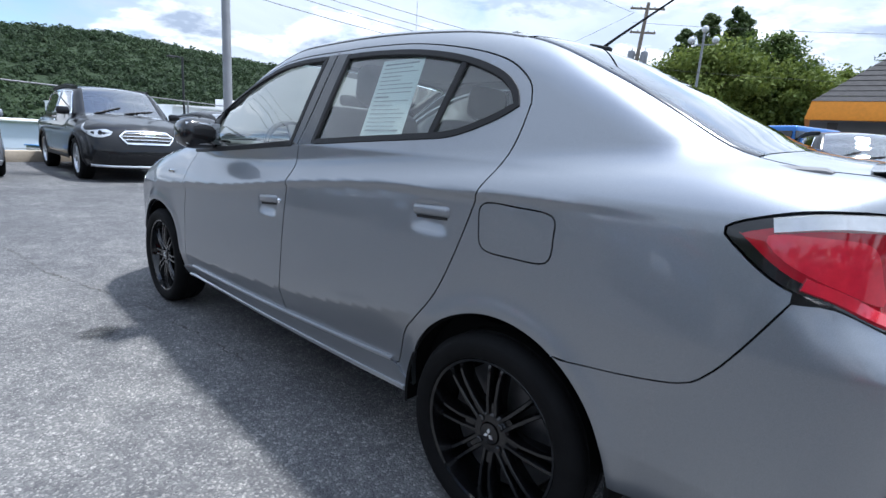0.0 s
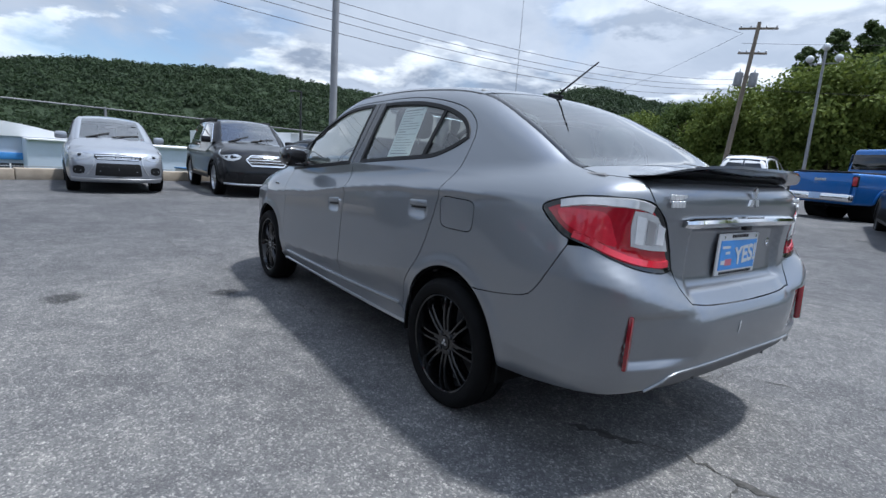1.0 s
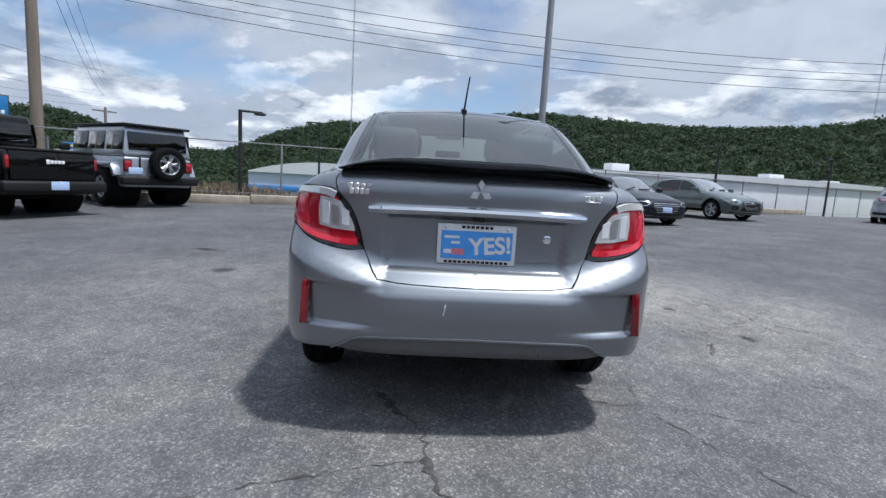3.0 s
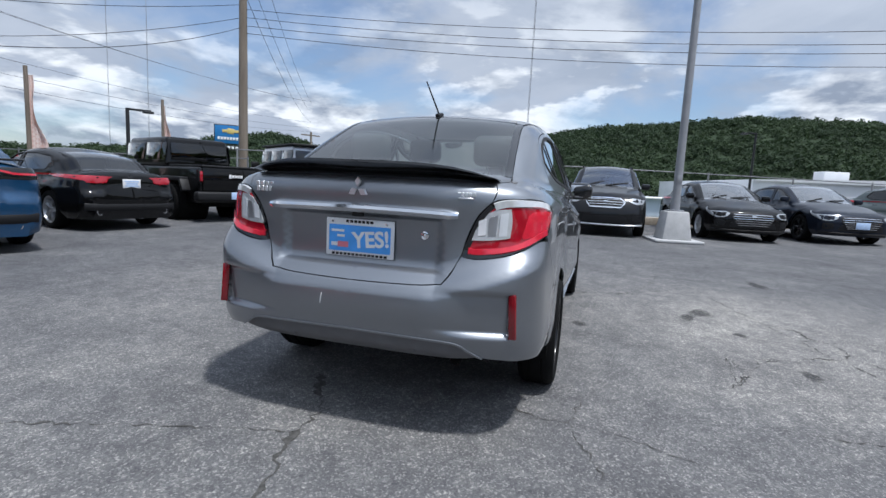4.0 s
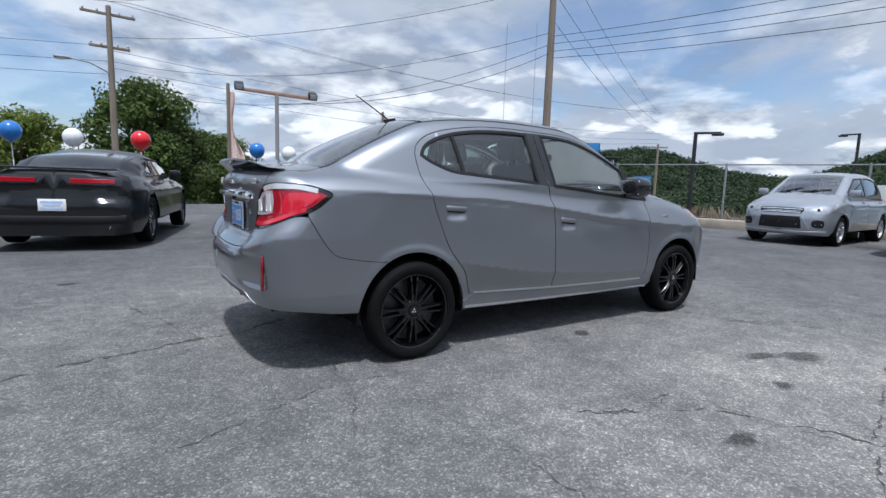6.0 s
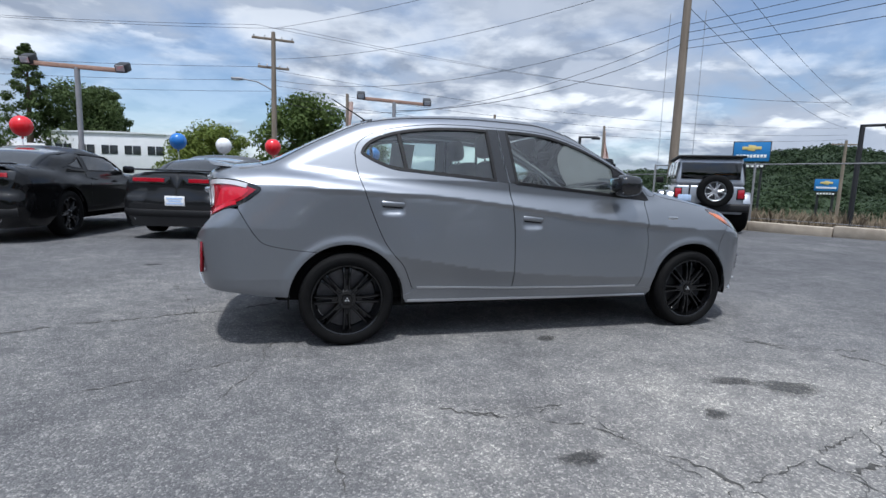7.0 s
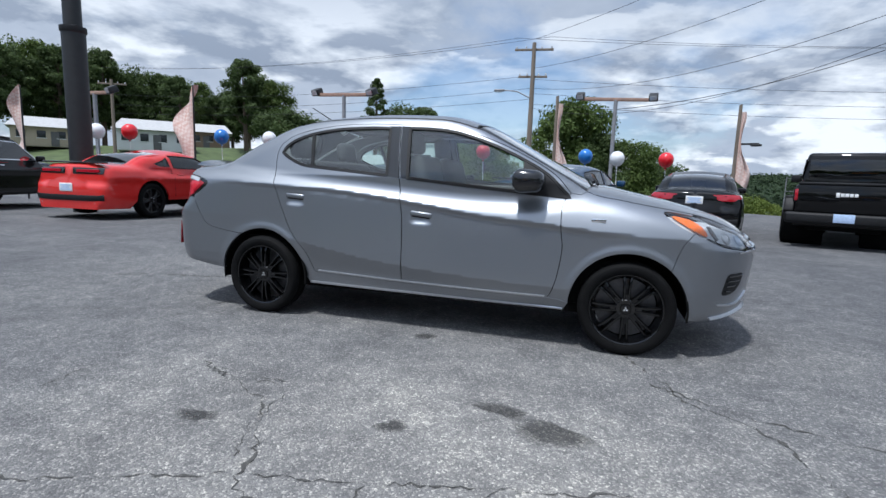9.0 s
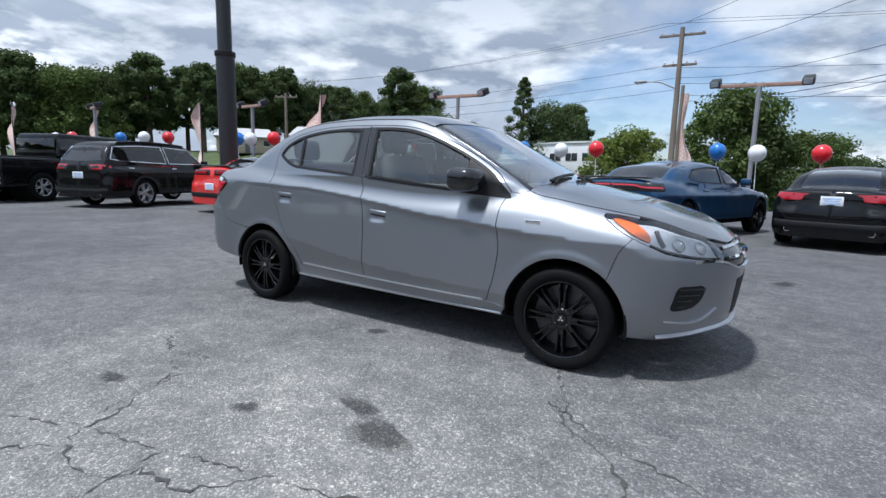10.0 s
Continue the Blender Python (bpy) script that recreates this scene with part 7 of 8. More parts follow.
def utility_pole(x, y, h, turn, label, transformers=False, arms=2, lean=0.0, arm_w=2.2):
    p = base("utility_pole", label, "utility pole", "utility poles")
    bm = bmesh.new()
    tube(bm, [(0, 0, -0.5), (0, 0, h * 0.5), (0, 0, h)], [0.17, 0.145, 0.11], 12)
    part("pole", bm, WOOD_POLE, p, smooth=50)
    for k in range(arms):
        z = h - 0.35 - 1.5 * k
        w = arm_w if k == 0 else arm_w * 0.75
        box("crossarm", (0.10, w, 0.12), (0.12, 0, z), WOOD_POLE, p, r=0.012)
        for yy in (-0.45, -0.2, 0.2, 0.45):
            bm = bmesh.new()
            lathe(bm, [(0.02, 0.0), (0.045, 0.03), (0.03, 0.06), (0.05, 0.09), (0.02, 0.14), (0, 0.15)], 10, Matrix.Rotation(radians(90), 4, "X"))
            part("insulator", bm, STEEL, p, smooth=50).matrix_local = pose(0.12, yy * w, z + 0.06)
    if transformers:
        for yy in (-0.42, 0.42):
            bm = bmesh.new()
            lathe(bm, [(0.0, 0.0), (0.24, 0.0), (0.25, 0.03), (0.25, 0.78), (0.22, 0.84), (0, 0.86)], 20, Matrix.Rotation(radians(90), 4, "X"))
            t = part("transformer", bm, GREY_POLE, p, smooth=40)
            t.matrix_local = pose(0.05, yy, h - 3.9)
            for k in (-0.08, 0.08):
                bm = bmesh.new()
                lathe(bm, [(0.03, 0), (0.045, 0.06), (0.03, 0.12), (0.015, 0.22)], 8, Matrix.Rotation(radians(90), 4, "X"))
                part("bushing", bm, STEEL, t).matrix_local = pose(k, 0, 0.84)
        box("bracket", (0.12, 1.0, 0.08), (0.05, 0, h - 3.3), GREY_POLE, p, r=0.01)
    # lean tips the pole westwards
    p.matrix_world = pose(x, y, float(ground_z(x, y))) @ Matrix.Rotation(radians(lean), 4, Vector((0.41, -0.91, 0))) @ pose(0, 0, 0, 0, 0, turn)
    return p


utility_pole(11.6, 11.5, 10.5, 60, "bare weathered wooden utility pole by the lot", arms=0)
utility_pole(-2.6, 26.3, 9.4, 95, "wooden utility pole with crossarms across the street", arms=2)
utility_pole(14.1, -32.9, 10.8, -70, "leaning wooden utility pole with two grey transformers", True, 2, 4.5)
def street_arm():
    arm = base("street_lamp", "grey street lamp on a curved arm up the wooden pole", "street lamp")
    bm = bmesh.new()
    tube(bm, [(0, 0, 0), (-0.7, 0, 0.35), (-1.5, 0, 0.45)], [0.04, 0.035, 0.03], 8)
    part("arm", bm, GREY_POLE, arm, smooth=50)
    box("lamp_head", (0.62, 0.24, 0.13), (-1.75, 0, 0.44), GREY_POLE, arm, r=0.05, seg=3)
    box("lens", (0.34, 0.18, 0.05), (-1.80, 0, 0.36), WHITE_LENS, arm, r=0.02)
    arm.matrix_world = pose(-2.72, 26.2, 5.75)


street_arm()
utility_pole(-38, 30, 9.5, 120, "wooden utility pole down the street", arms=1)
utility_pole(46, 30, 9.5, 60, "wooden utility pole down the street", arms=1)


def wires():
    spans = [((11.6, 11.5, z0), (14.1, -32.9, z1), sag) for z0, z1, sag in ((10.2, 10.4, 0.9), (6.75, 7.55, 1.5), (6.48, 7.24, 1.55), (6.2, 6.95, 1.5), (5.95, 6.7, 1.6))]
    spans += [((11.6, 11.5, z0), (-2.6, 26.3, z1), sag) for z0, z1, sag in ((10.2, 9.0, 0.4), (8.6, 7.4, 0.7), (6.9, 6.3, 1.1), (6.47, 5.2, 1.53))]
    spans += [((11.6, 11.5, 6.15), (1.6, 12.95, 3.3), 0.55)]
    spans += [((11.6, 11.5, z0), (46, 30, z1), sag) for z0, z1, sag in ((10.0, 9.0, 0.6), (8.4, 8.0, 0.7), (7.4, 7.0, 0.8))]
    spans += [((-2.6 + o, 26.3, z0), (-38 + o, 30, z1), sag) for o, z0, z1, sag in ((-0.9, 9.1, 9.2, 0.7), (0.9, 9.1, 9.2, 0.7), (0, 7.0, 7.0, 0.6), (0, 6.3, 6.2, 0.6), (0.1, 5.7, 5.5, 0.5))]
    spans += [((-2.6 + o, 26.3, z0), (46, 30, z1), sag) for o, z0, z1, sag in ((-0.9, 9.1, 9.2, 1.0), (0.9, 9.1, 9.2, 1.0), (0, 6.8, 7.0, 0.9), (0, 6.0, 6.4, 0.9), (0, 5.4, 6.0, 1.0))]
    spans += [((14.1, -32.9, 9.8), (-30, -48, 9.0), 1.0), ((14.1, -32.9, 7.0), (-30, -48, 6.5), 1.0), ((14.1, -32.9, 10.4), (60, -60, 10), 1.2)]
    for a, b, sag in spans:
        a, b = Vector(a), Vector(b)
        pts = [a.lerp(b, i / 20) - Vector((0, 0, 4 * sag * (i / 20) * (1 - i / 20))) for i in range(21)]
        bm = bmesh.new()
        tube(bm, pts, 0.0095, 5, caps=False)
        tagged(part("overhead_wire", bm, CABLE), "black overhead wire slung between utility poles", "wire", "overhead wires")


wires()


def tee_light(x, y, h, turn):
    p = base("flood_light_pole", "grey pole with an orange arm and two floodlights", "lamp post", "display lights")
    bm = bmesh.new()
    tube(bm, [(0, 0, 0), (0, 0, h)], 0.06, 12)
    part("pole", bm, GREY_POLE, p, smooth=50)
    box("arm", (2.1, 0.09, 0.10), (0, 0, h + 0.02), RUST_ARM, p, r=0.01, rot=(0, 2.5, 0))
    for sg in (-1, 1):
        hd = box("floodlight", (0.26, 0.30, 0.20), (sg * 1.08, -0.02, h + 0.10 - sg * 0.05), DARK_POLE, p, r=0.03, rot=(25, 0, 0))
        box("lens", (0.20, 0.01, 0.14), (sg * 1.08, -0.16, h + 0.05 - sg * 0.05), WHITE_LENS, hd, r=0.004, rot=(25, 0, 0))
    p.matrix_world = pose(x, y, float(ground_z(x, y)), 0, 0, turn)


for x, y, h, tn in ((1.6, 12.95, 3.65, -8), (-6.6, 10.8, 3.55, -12), (-14.1, 8.6, 3.35, -15), (-21.5, 6.5, 3.4, -15)):
    tee_light(x, y, h, tn)


def gallows_lamp(x, y, h, turn, label="dark post with a short lamp arm"):
    p = base("yard_lamp", label, "lamp post", "yard lamps")
    bm = bmesh.new()
    tube(bm, [(0, 0, -1.0), (0, 0, h)], [0.07, 0.06], 10)
    part("post", bm, DARK_POLE, p, smooth=50)
    box("arm", (0.75, 0.07, 0.07), (0.34, 0, h - 0.03), DARK_POLE, p, r=0.01)
    box("lamp_head", (0.34, 0.20, 0.08), (0.62, 0, h - 0.08), DARK_POLE, p, r=0.02)
    p.matrix_world = pose(x, y, 0.05, 0, 0, turn)


for x, y, h, tn in ((12.9, 6.1, 2.85, -60), (9.6, 14.6, 3.0, -35), (6.2, 17.5, 2.6, -30), (28, -9, 4.6, 100), (26, 6.1, 3.85, 90)):
    gallows_lamp(x, y, h, tn)
gallows_lamp(20.5, -14.5, 3.4, 100), gallows_lamp(26, -25, 3.6, 120)


def cluster_light():
    p = base("yard_light", "tall grey pole with three round floodlights", "lamp post")
    bm = bmesh.new()
    tube(bm, [(0, 0, 0), (0, 0, 9.4)], [0.11, 0.07], 12)
    part("pole", bm, GREY_POLE, p, smooth=50)
    box("bracket", (1.5, 0.07, 0.07), (0, 0, 8.5), GREY_POLE, p, r=0.01)
    for xx, zz in ((-0.75, 8.8), (0, 9.5), (0.75, 8.8)):
        bm = bmesh.new()
        bmesh.ops.create_uvsphere(bm, u_segments=16, v_segments=10, radius=0.24)
        part("floodlight", bm, WHITE_LENS, p, smooth=180).matrix_local = pose(xx, 0, zz)
    p.matrix_world = pose(10.6, -36.6, float(ground_z(10.6, -36.6)), 0, 0, 20)


cluster_light()


def sign_pole():
    p = base("sign_column", "thick black steel sign column behind the cars", "column")
    bm = bmesh.new()
    tube(bm, [(0, 0, 0), (0, 0, 4.04)], 0.235, 24)
    part("lower_column", bm, DARK_POLE, p, smooth=50)
    bm = bmesh.new()
    lathe(bm, [(0.235, 3.99), (0.26, 4.02), (0.26, 4.12), (0.18, 4.14)], 24, Matrix.Rotation(radians(90), 4, "X"))
    part("collar", bm, DARK_POLE, p, smooth=40)
    bm = bmesh.new()
    tube(bm, [(0, 0, 4.0), (0, 0, 11)], 0.18, 24)
    part("upper_column", bm, DARK_POLE, p, smooth=50)
    p.matrix_world = pose(-10.2, 4.95, -0.07)


sign_pole()


def feather_flag(x, y, h, turn, seed, limp=False):
    f = base("feather_flag", "faded pink flag hanging limp from a brown post" if limp else "faded pink feather flag on a dark pole", "flag", "feather flags")
    bm = bmesh.new()
    if limp:
        tube(bm, [(0, 0, 0), (0, 0, h * 0.5), (0, 0, h)], [0.055, 0.05, 0.045], 10)
    else:
        tube(bm, [(0, 0, 0), (0, 0, h * 0.75), (0.0, 0, h)], [0.03, 0.025, 0.015], 8)
    part("pole", bm, WOOD_POLE if limp else DARK_POLE, f, smooth=50)
    r = random.Random(seed)
    rows, cols = 26, 9
    verts, faces = [], []
    ph, bulge = r.uniform(0, 6), r.uniform(0.62, 0.8)
    for i in range(rows):
        t = i / (rows - 1)
        z = h * ((0.94 - 0.56 * t) if limp else (0.98 - 0.62 * t))
        if limp:
            w = 0.05 + 0.20 * t + 0.26 * max(0.0, t - 0.55) + 0.05 * math.sin(8 * t + ph)
        else:
            w = bulge * (0.06 + 0.94 * math.sin(min(1, t * 1.6) * math.pi / 2)) * (1 - 0.15 * t)
        for j in range(cols):
            k = j / (cols - 1)
            fold = 0.05 * math.sin(13 * k + 6 * t + ph) * (0.4 + k) if limp else 0.13 * math.sin(5 * k + 9 * t + ph) * k + 0.12 * math.sin(4 * t + ph) * k
            verts.append((0.04 * limp + w * k * (1 + 0.16 * math.sin(9 * t + ph)), fold, z - 0.25 * k * t + 0.1 * k * (not limp)))
    for i in range(rows - 1):
        for j in range(cols - 1):
            a = i * cols + j
            faces.append((a, a + 1, a + cols + 1, a + cols))
    n = len(verts)
    verts += [(x0, y0 + 0.004, z0) for x0, y0, z0 in verts]
    faces += [tuple(n + k for k in reversed(q)) for q in faces]
    raw("cloth", verts, faces, FLAG_CLOTH, f)
    f.matrix_world = pose(x, y, float(ground_z(x, y)), 0, 0, turn)


for i, (x, y, h, tn, limp) in enumerate(((-9.45, 7.6, 3.35, 165, False), (-16.2, 7.86, 3.5, 160, False), (-25.6, 8.2, 3.7, 160, False), (-0.07, 11.45, 3.55, -15, True), (4.95, 12.4, 3.4, -20, True), (9.9, 13.4, 3.4, -20, True), (-33.9, 7.5, 4.2, 170, False))):
    feather_flag(x, y, h, tn, i, limp)

BALLOON = {k: surface(k + "_balloon", c, 0.22, vary=0.05, coat=0.5) for k, c in (("red", (0.68, 0.012, 0.02)), ("white", (0.78, 0.79, 0.80)), ("blue", (0.02, 0.16, 0.50)))}


def balloon(x, y, z, tone):
    b = base("balloon", tone + " round balloon on a short white stick", "balloon", "balloons over the display row")
    bm = bmesh.new()
    bmesh.ops.create_uvsphere(bm, u_segments=24, v_segments=16, radius=0.215)
    for v in bm.verts:
        if v.co.z < 0:
            v.co.z *= 1.12
    part("ball", bm, BALLOON[tone], b, smooth=180)
    bm = bmesh.new()
    tube(bm, [(0, 0, -0.23), (0, 0, -0.28)], [0.012, 0.03], 8)
    part("knot", bm, BALLOON[tone], b)
    bm = bmesh.new()
    tube(bm, [(0, 0, -0.24), (0.02, 0, -0.9), (0, 0, -z + float(ground_z(x, y)))], 0.010, 6)
    part("stick", bm, PLATE_WHITE, b)
    b.matrix_world = pose(x, y, z)


for x, y, z, tone in ((3.1, 12.2, 1.76, "red"), (1.74, 12.2, 1.77, "white"), (0.82, 12.2, 1.82, "blue"), (-2.13, 11.09, 1.84, "red"), (-3.5, 12.0, 1.86, "white"), (-4.6, 11.6, 1.9, "blue"),
                      (-7.3, 9.6, 1.95, "red"), (-8.7, 9.9, 2.06, "white"), (-9.9, 9.2, 2.05, "blue"), (-11.8, 7.7, 2.05, "red"), (-12.9, 7.6, 2.05, "white"), (-13.3, 7.4, 2.05, "blue"),
                      (-17.5, 7.3, 2.15, "red"), (-19.3, 7.3, 2.2, "white"), (-21.0, 7.2, 2.2, "blue"), (-25.1, 7, 2.3, "red"), (-26.9, 7, 2.3, "white"), (-28.7, 7, 2.3, "blue")):
    balloon(x, y, z, tone)


# ---- dealership sign far off ----
def road_sign(x, y, turn, h, w, label):
    s = base("road_sign", label, "sign", "dealership signs")
    for yy in (-0.3 * w, 0.3 * w):
        bm = bmesh.new()
        tube(bm, [(0, yy, -4), (0, yy, h)], 0.16, 10)
        part("leg", bm, DARK_POLE, s, smooth=50)
    box("frame", (0.5, w, w * 0.62), (0, 0, h), DARK_POLE, s, r=0.05)
    box("face", (0.06, w * 0.95, w * 0.57), (-0.27, 0, h), SIGN_BLUE, s, r=0.02)
    box("emblem", (0.05, w * 0.50, w * 0.09), (-0.32, 0, h + w * 0.11), GOLD, s, r=0.02)
    box("emblem", (0.05, w * 0.20, w * 0.17), (-0.325, 0, h + w * 0.11), GOLD, s, r=0.02, rot=(8, 0, 0))
    for k in range(9):
        box("name_bar", (0.04, w * 0.07, w * 0.09), (-0.315, w * 0.36 - k * w * 0.09, h - w * 0.13), PLATE_WHITE, s, r=0.01)
    box("lower_board", (0.5, w * 0.8, w * 0.16), (0, 0, h - w * 0.42), DARK_POLE, s, r=0.03)
    for k in range(6):
        box("name_bar", (0.04, w * 0.08, w * 0.08), (-0.27, w * 0.30 - k * w * 0.12, h - w * 0.42), PLATE_WHITE, s, r=0.01)
    s.matrix_world = pose(x, y, 0, 0, 0, turn)


road_sign(57.3, 50.1, 40, 6.4, 4.4, "blue dealership sign with a gold emblem")
road_sign(66, 46, 35, 2.3, 2.7, "small blue dealership sign further off")


# ---- buildings ----
def flat_building(name, label, x, y, turn, size, z0, wall, trim=None, windows=0, roof_rise=0.0, units=()):
    b = base(name, label, "building")
    sx, sy, sz = size
    box("wall", (sx, sy, sz), (0, 0, sz / 2), wall, b, r=0.05)
    bm = bmesh.new()
    n = 12
    rows = []
    for i in range(n + 1):
        yy = -sy / 2 + sy * i / n
        k = 1 - (2 * yy / sy) ** 2
        rows.append([bm.verts.new((xx, yy, sz + 0.05 + roof_rise * k)) for xx in (-sx / 2 - 0.2, sx / 2 + 0.2)])
    for a, c in zip(rows, rows[1:]):
        bm.faces.new((a[0], a[1], c[1], c[0]))
    ex = bmesh.ops.extrude_face_region(bm, geom=bm.faces[:])
    bmesh.ops.translate(bm, verts=[v for v in ex["geom"] if isinstance(v, bmesh.types.BMVert)], vec=(0, 0, 0))
    for v in [v for v in ex["geom"] if isinstance(v, bmesh.types.BMVert)]:
        v.co.z = sz - 0.02
    part("roof", bm, WALL_WHITE, b, smooth=30)
    if trim:
        box("fascia", (0.12, sy + 0.1, 0.45), (-sx / 2 - 0.06, 0, sz - 1.3), trim, b, r=0.02)
    for k in range(windows):
        yy = -sy / 2 + sy * (k + 0.5) / windows
        wn = box("window", (0.08, sy / windows * 0.7, 1.3), (-sx / 2 - 0.02, yy, sz - 2.4), DARK_WINDOW, b, r=0.02)
        box("window_frame", (0.06, 0.08, 1.3), (-sx / 2 - 0.06, yy, sz - 2.4), WALL_WHITE, wn, r=0.01)
    for ux, uy, us in units:
        box("roof_unit", (us, us * 1.4, us * 0.6), (ux, uy, sz + us * 0.3 + roof_rise * 0.6), WALL_WHITE, b, r=0.05)
    b.matrix_world = pose(x, y, z0, 0, 0, turn)
    return b


flat_building("showroom", "low white showroom with a blue band and a domed white roof", 47, 9.3, 8, (14, 12.5, 4.0), -3.2, WALL_PALE, BLUE_TRIM, 5, 1.0)
flat_building("warehouse", "long pale flat-roofed warehouse below the lot", 44, -4.5, 6, (16, 20, 3.9), -3.2, WALL_PALE, None, 3, 0.0)
flat_building("warehouse", "long white flat-roofed warehouse with roof units", 52, -32, 12, (20, 46, 5.6), -3.2, WALL_WHITE, None, 0, 0.5, ((-4, 14, 1.4), (-5, -4, 1.4), (-2, -16, 1.2)))
flat_building("market_hall", "long low white shop building across the street", -26.3, 87.5, 74, (10, 17, 7.0), -0.4, WALL_WHITE, None, 5, 0.2)
flat_building("shed", "small slate blue shop with a white roof edge", 10.5, 67.9, 100, (5, 4, 3.0), -3.9, surface("slate_wall", (0.12, 0.17, 0.22), 0.8), None, 2, 0.8)


def house(x, y, turn, w, wall):
    z0 = float(ground_z(x, y))
    h = base("house", "low pale bungalow with a pitched roof on the grassy slope", "house", "houses on the slope")
    box("wall", (w, 7, 2.7), (0, 0, 1.25), wall, h, r=0.04)
    bm = bmesh.new()
    a = [bm.verts.new(v) for v in ((-w / 2 - 0.5, -4.2, 2.6), (w / 2 + 0.5, -4.2, 2.6), (w / 2 + 0.5, 4.2, 2.6), (-w / 2 - 0.5, 4.2, 2.6), (-w / 2 + 0.6, 0, 4.2), (w / 2 - 0.6, 0, 4.2))]
    for q in ((0, 1, 5, 4), (2, 3, 4, 5), (1, 2, 5), (3, 0, 4), (3, 2, 1, 0)):
        bm.faces.new([a[i] for i in q])
    part("roof", bm, surface("pale_roof", (0.42, 0.42, 0.42), 0.9, vary=0.12, scale=2), h)
    for k in range(4):
        wn = box("window", (w / 9, 0.06, 1.0), (-w / 2 + w * (k + 0.5) / 4, -3.52, 1.6), DARK_WINDOW, h, r=0.01)
        box("window_frame", (w / 9 + 0.16, 0.05, 0.10), (-w / 2 + w * (k + 0.5) / 4, -3.54, 1.07), WALL_WHITE, wn, r=0.01)
    box("door", (0.95, 0.06, 2.05), (0.4, -3.53, 1.0), TRIM_GREY, h, r=0.01)
    h.matrix_world = pose(x, y, z0, 0, 0, turn)


house(-57.8, 53.3, 46, 8.5, WALL_WHITE), house(-75.5, 52.3, 54, 9, surface("tan_wall", (0.42, 0.36, 0.28), 0.85)), house(-35.5, 73.8, 26, 7, WALL_WHITE), house(-64, 70, 40, 8, surface("brown_wall", (0.25, 0.18, 0.13), 0.85))


def canopy():
    c = base("service_canopy", "dark shingled canopy with an orange fascia", "canopy")
    w, d = 9.0, 8.0
    box("fascia", (w, d, 0.75), (0, 0, 3.1), ORANGE, c, r=0.02, taper=0.97)
    box("soffit", (w - 0.4, d - 0.4, 0.06), (0, 0, 2.70), TRIM_GREY, c, r=0.01)
    rows = 9
    for k in range(rows):
        bm = bmesh.new()
        z0, z1 = 3.48 + 2.1 * k / rows, 3.48 + 2.1 * (k + 1) / rows + 0.02
        i0, i1 = 0.10 + 2.4 * k / rows, 0.10 + 2.4 * (k + 1) / rows
        lo = [bm.verts.new((sx * (w / 2 - i0), sy * (d / 2 - i0), z0)) for sx, sy in ((-1, -1), (1, -1), (1, 1), (-1, 1))]
        hi = [bm.verts.new((sx * (w / 2 - i1 - 0.02), sy * (d / 2 - i1 - 0.02), z1 - 0.03)) for sx, sy in ((-1, -1), (1, -1), (1, 1), (-1, 1))]
        for i in range(4):
            bm.faces.new((lo[i], lo[(i + 1) % 4], hi[(i + 1) % 4], hi[i]))
        if k == rows - 1:
            bm.faces.new(hi)
        part("shingle_course", bm, SHINGLE, c)
    for sx in (-1, 1):
        for sy in (-1, 1):
            box("column", (0.35, 0.35, 3.0), (sx * (w / 2 - 1.0), sy * (d / 2 - 1.0), 1.4), surface("column_paint", (0.10, 0.09, 0.085), 0.7), c, r=0.02)
    c.matrix_world = pose(-1.9, -28.6, float(ground_z(0, -28)), 0, 0, 8)


canopy()
box("retaining_wall", (30, 0.3, 2.0), (10, -41, 1.2), surface("dark_fence_board", (0.10, 0.10, 0.11), 0.9), None, r=0.02)["kind"] = "structure"


def kerb_stop(x, y, turn):
    c = base("kerb_stop", "weathered grey concrete kerb stop on the asphalt", "kerb stop", "kerb stops")
    bm = bmesh.new()
    rbox(bm, (1.8, 0.17, 0.12), (0, 0, 0.06), r=0.025, seg=2, taper=0.93)
    part("stop_body", bm, PALE_CONCRETE, c, smooth=40)
    for xx in (-0.6, 0.6):
        bm = bmesh.new()
        lathe(bm, [(0.016, 0.0), (0.016, 0.008), (0.0, 0.010)], 10, Matrix.Rotation(radians(90), 4, "X"))
        part("pin", bm, FENCE_STEEL, c).matrix_local = pose(xx, 0, 0.118)
    c.matrix_world = pose(x, y, float(ground_z(x, y)), 0, 0, turn)


kerb_stop(10.9, 7.3, -70), kerb_stop(11.3, 5.4, -75)


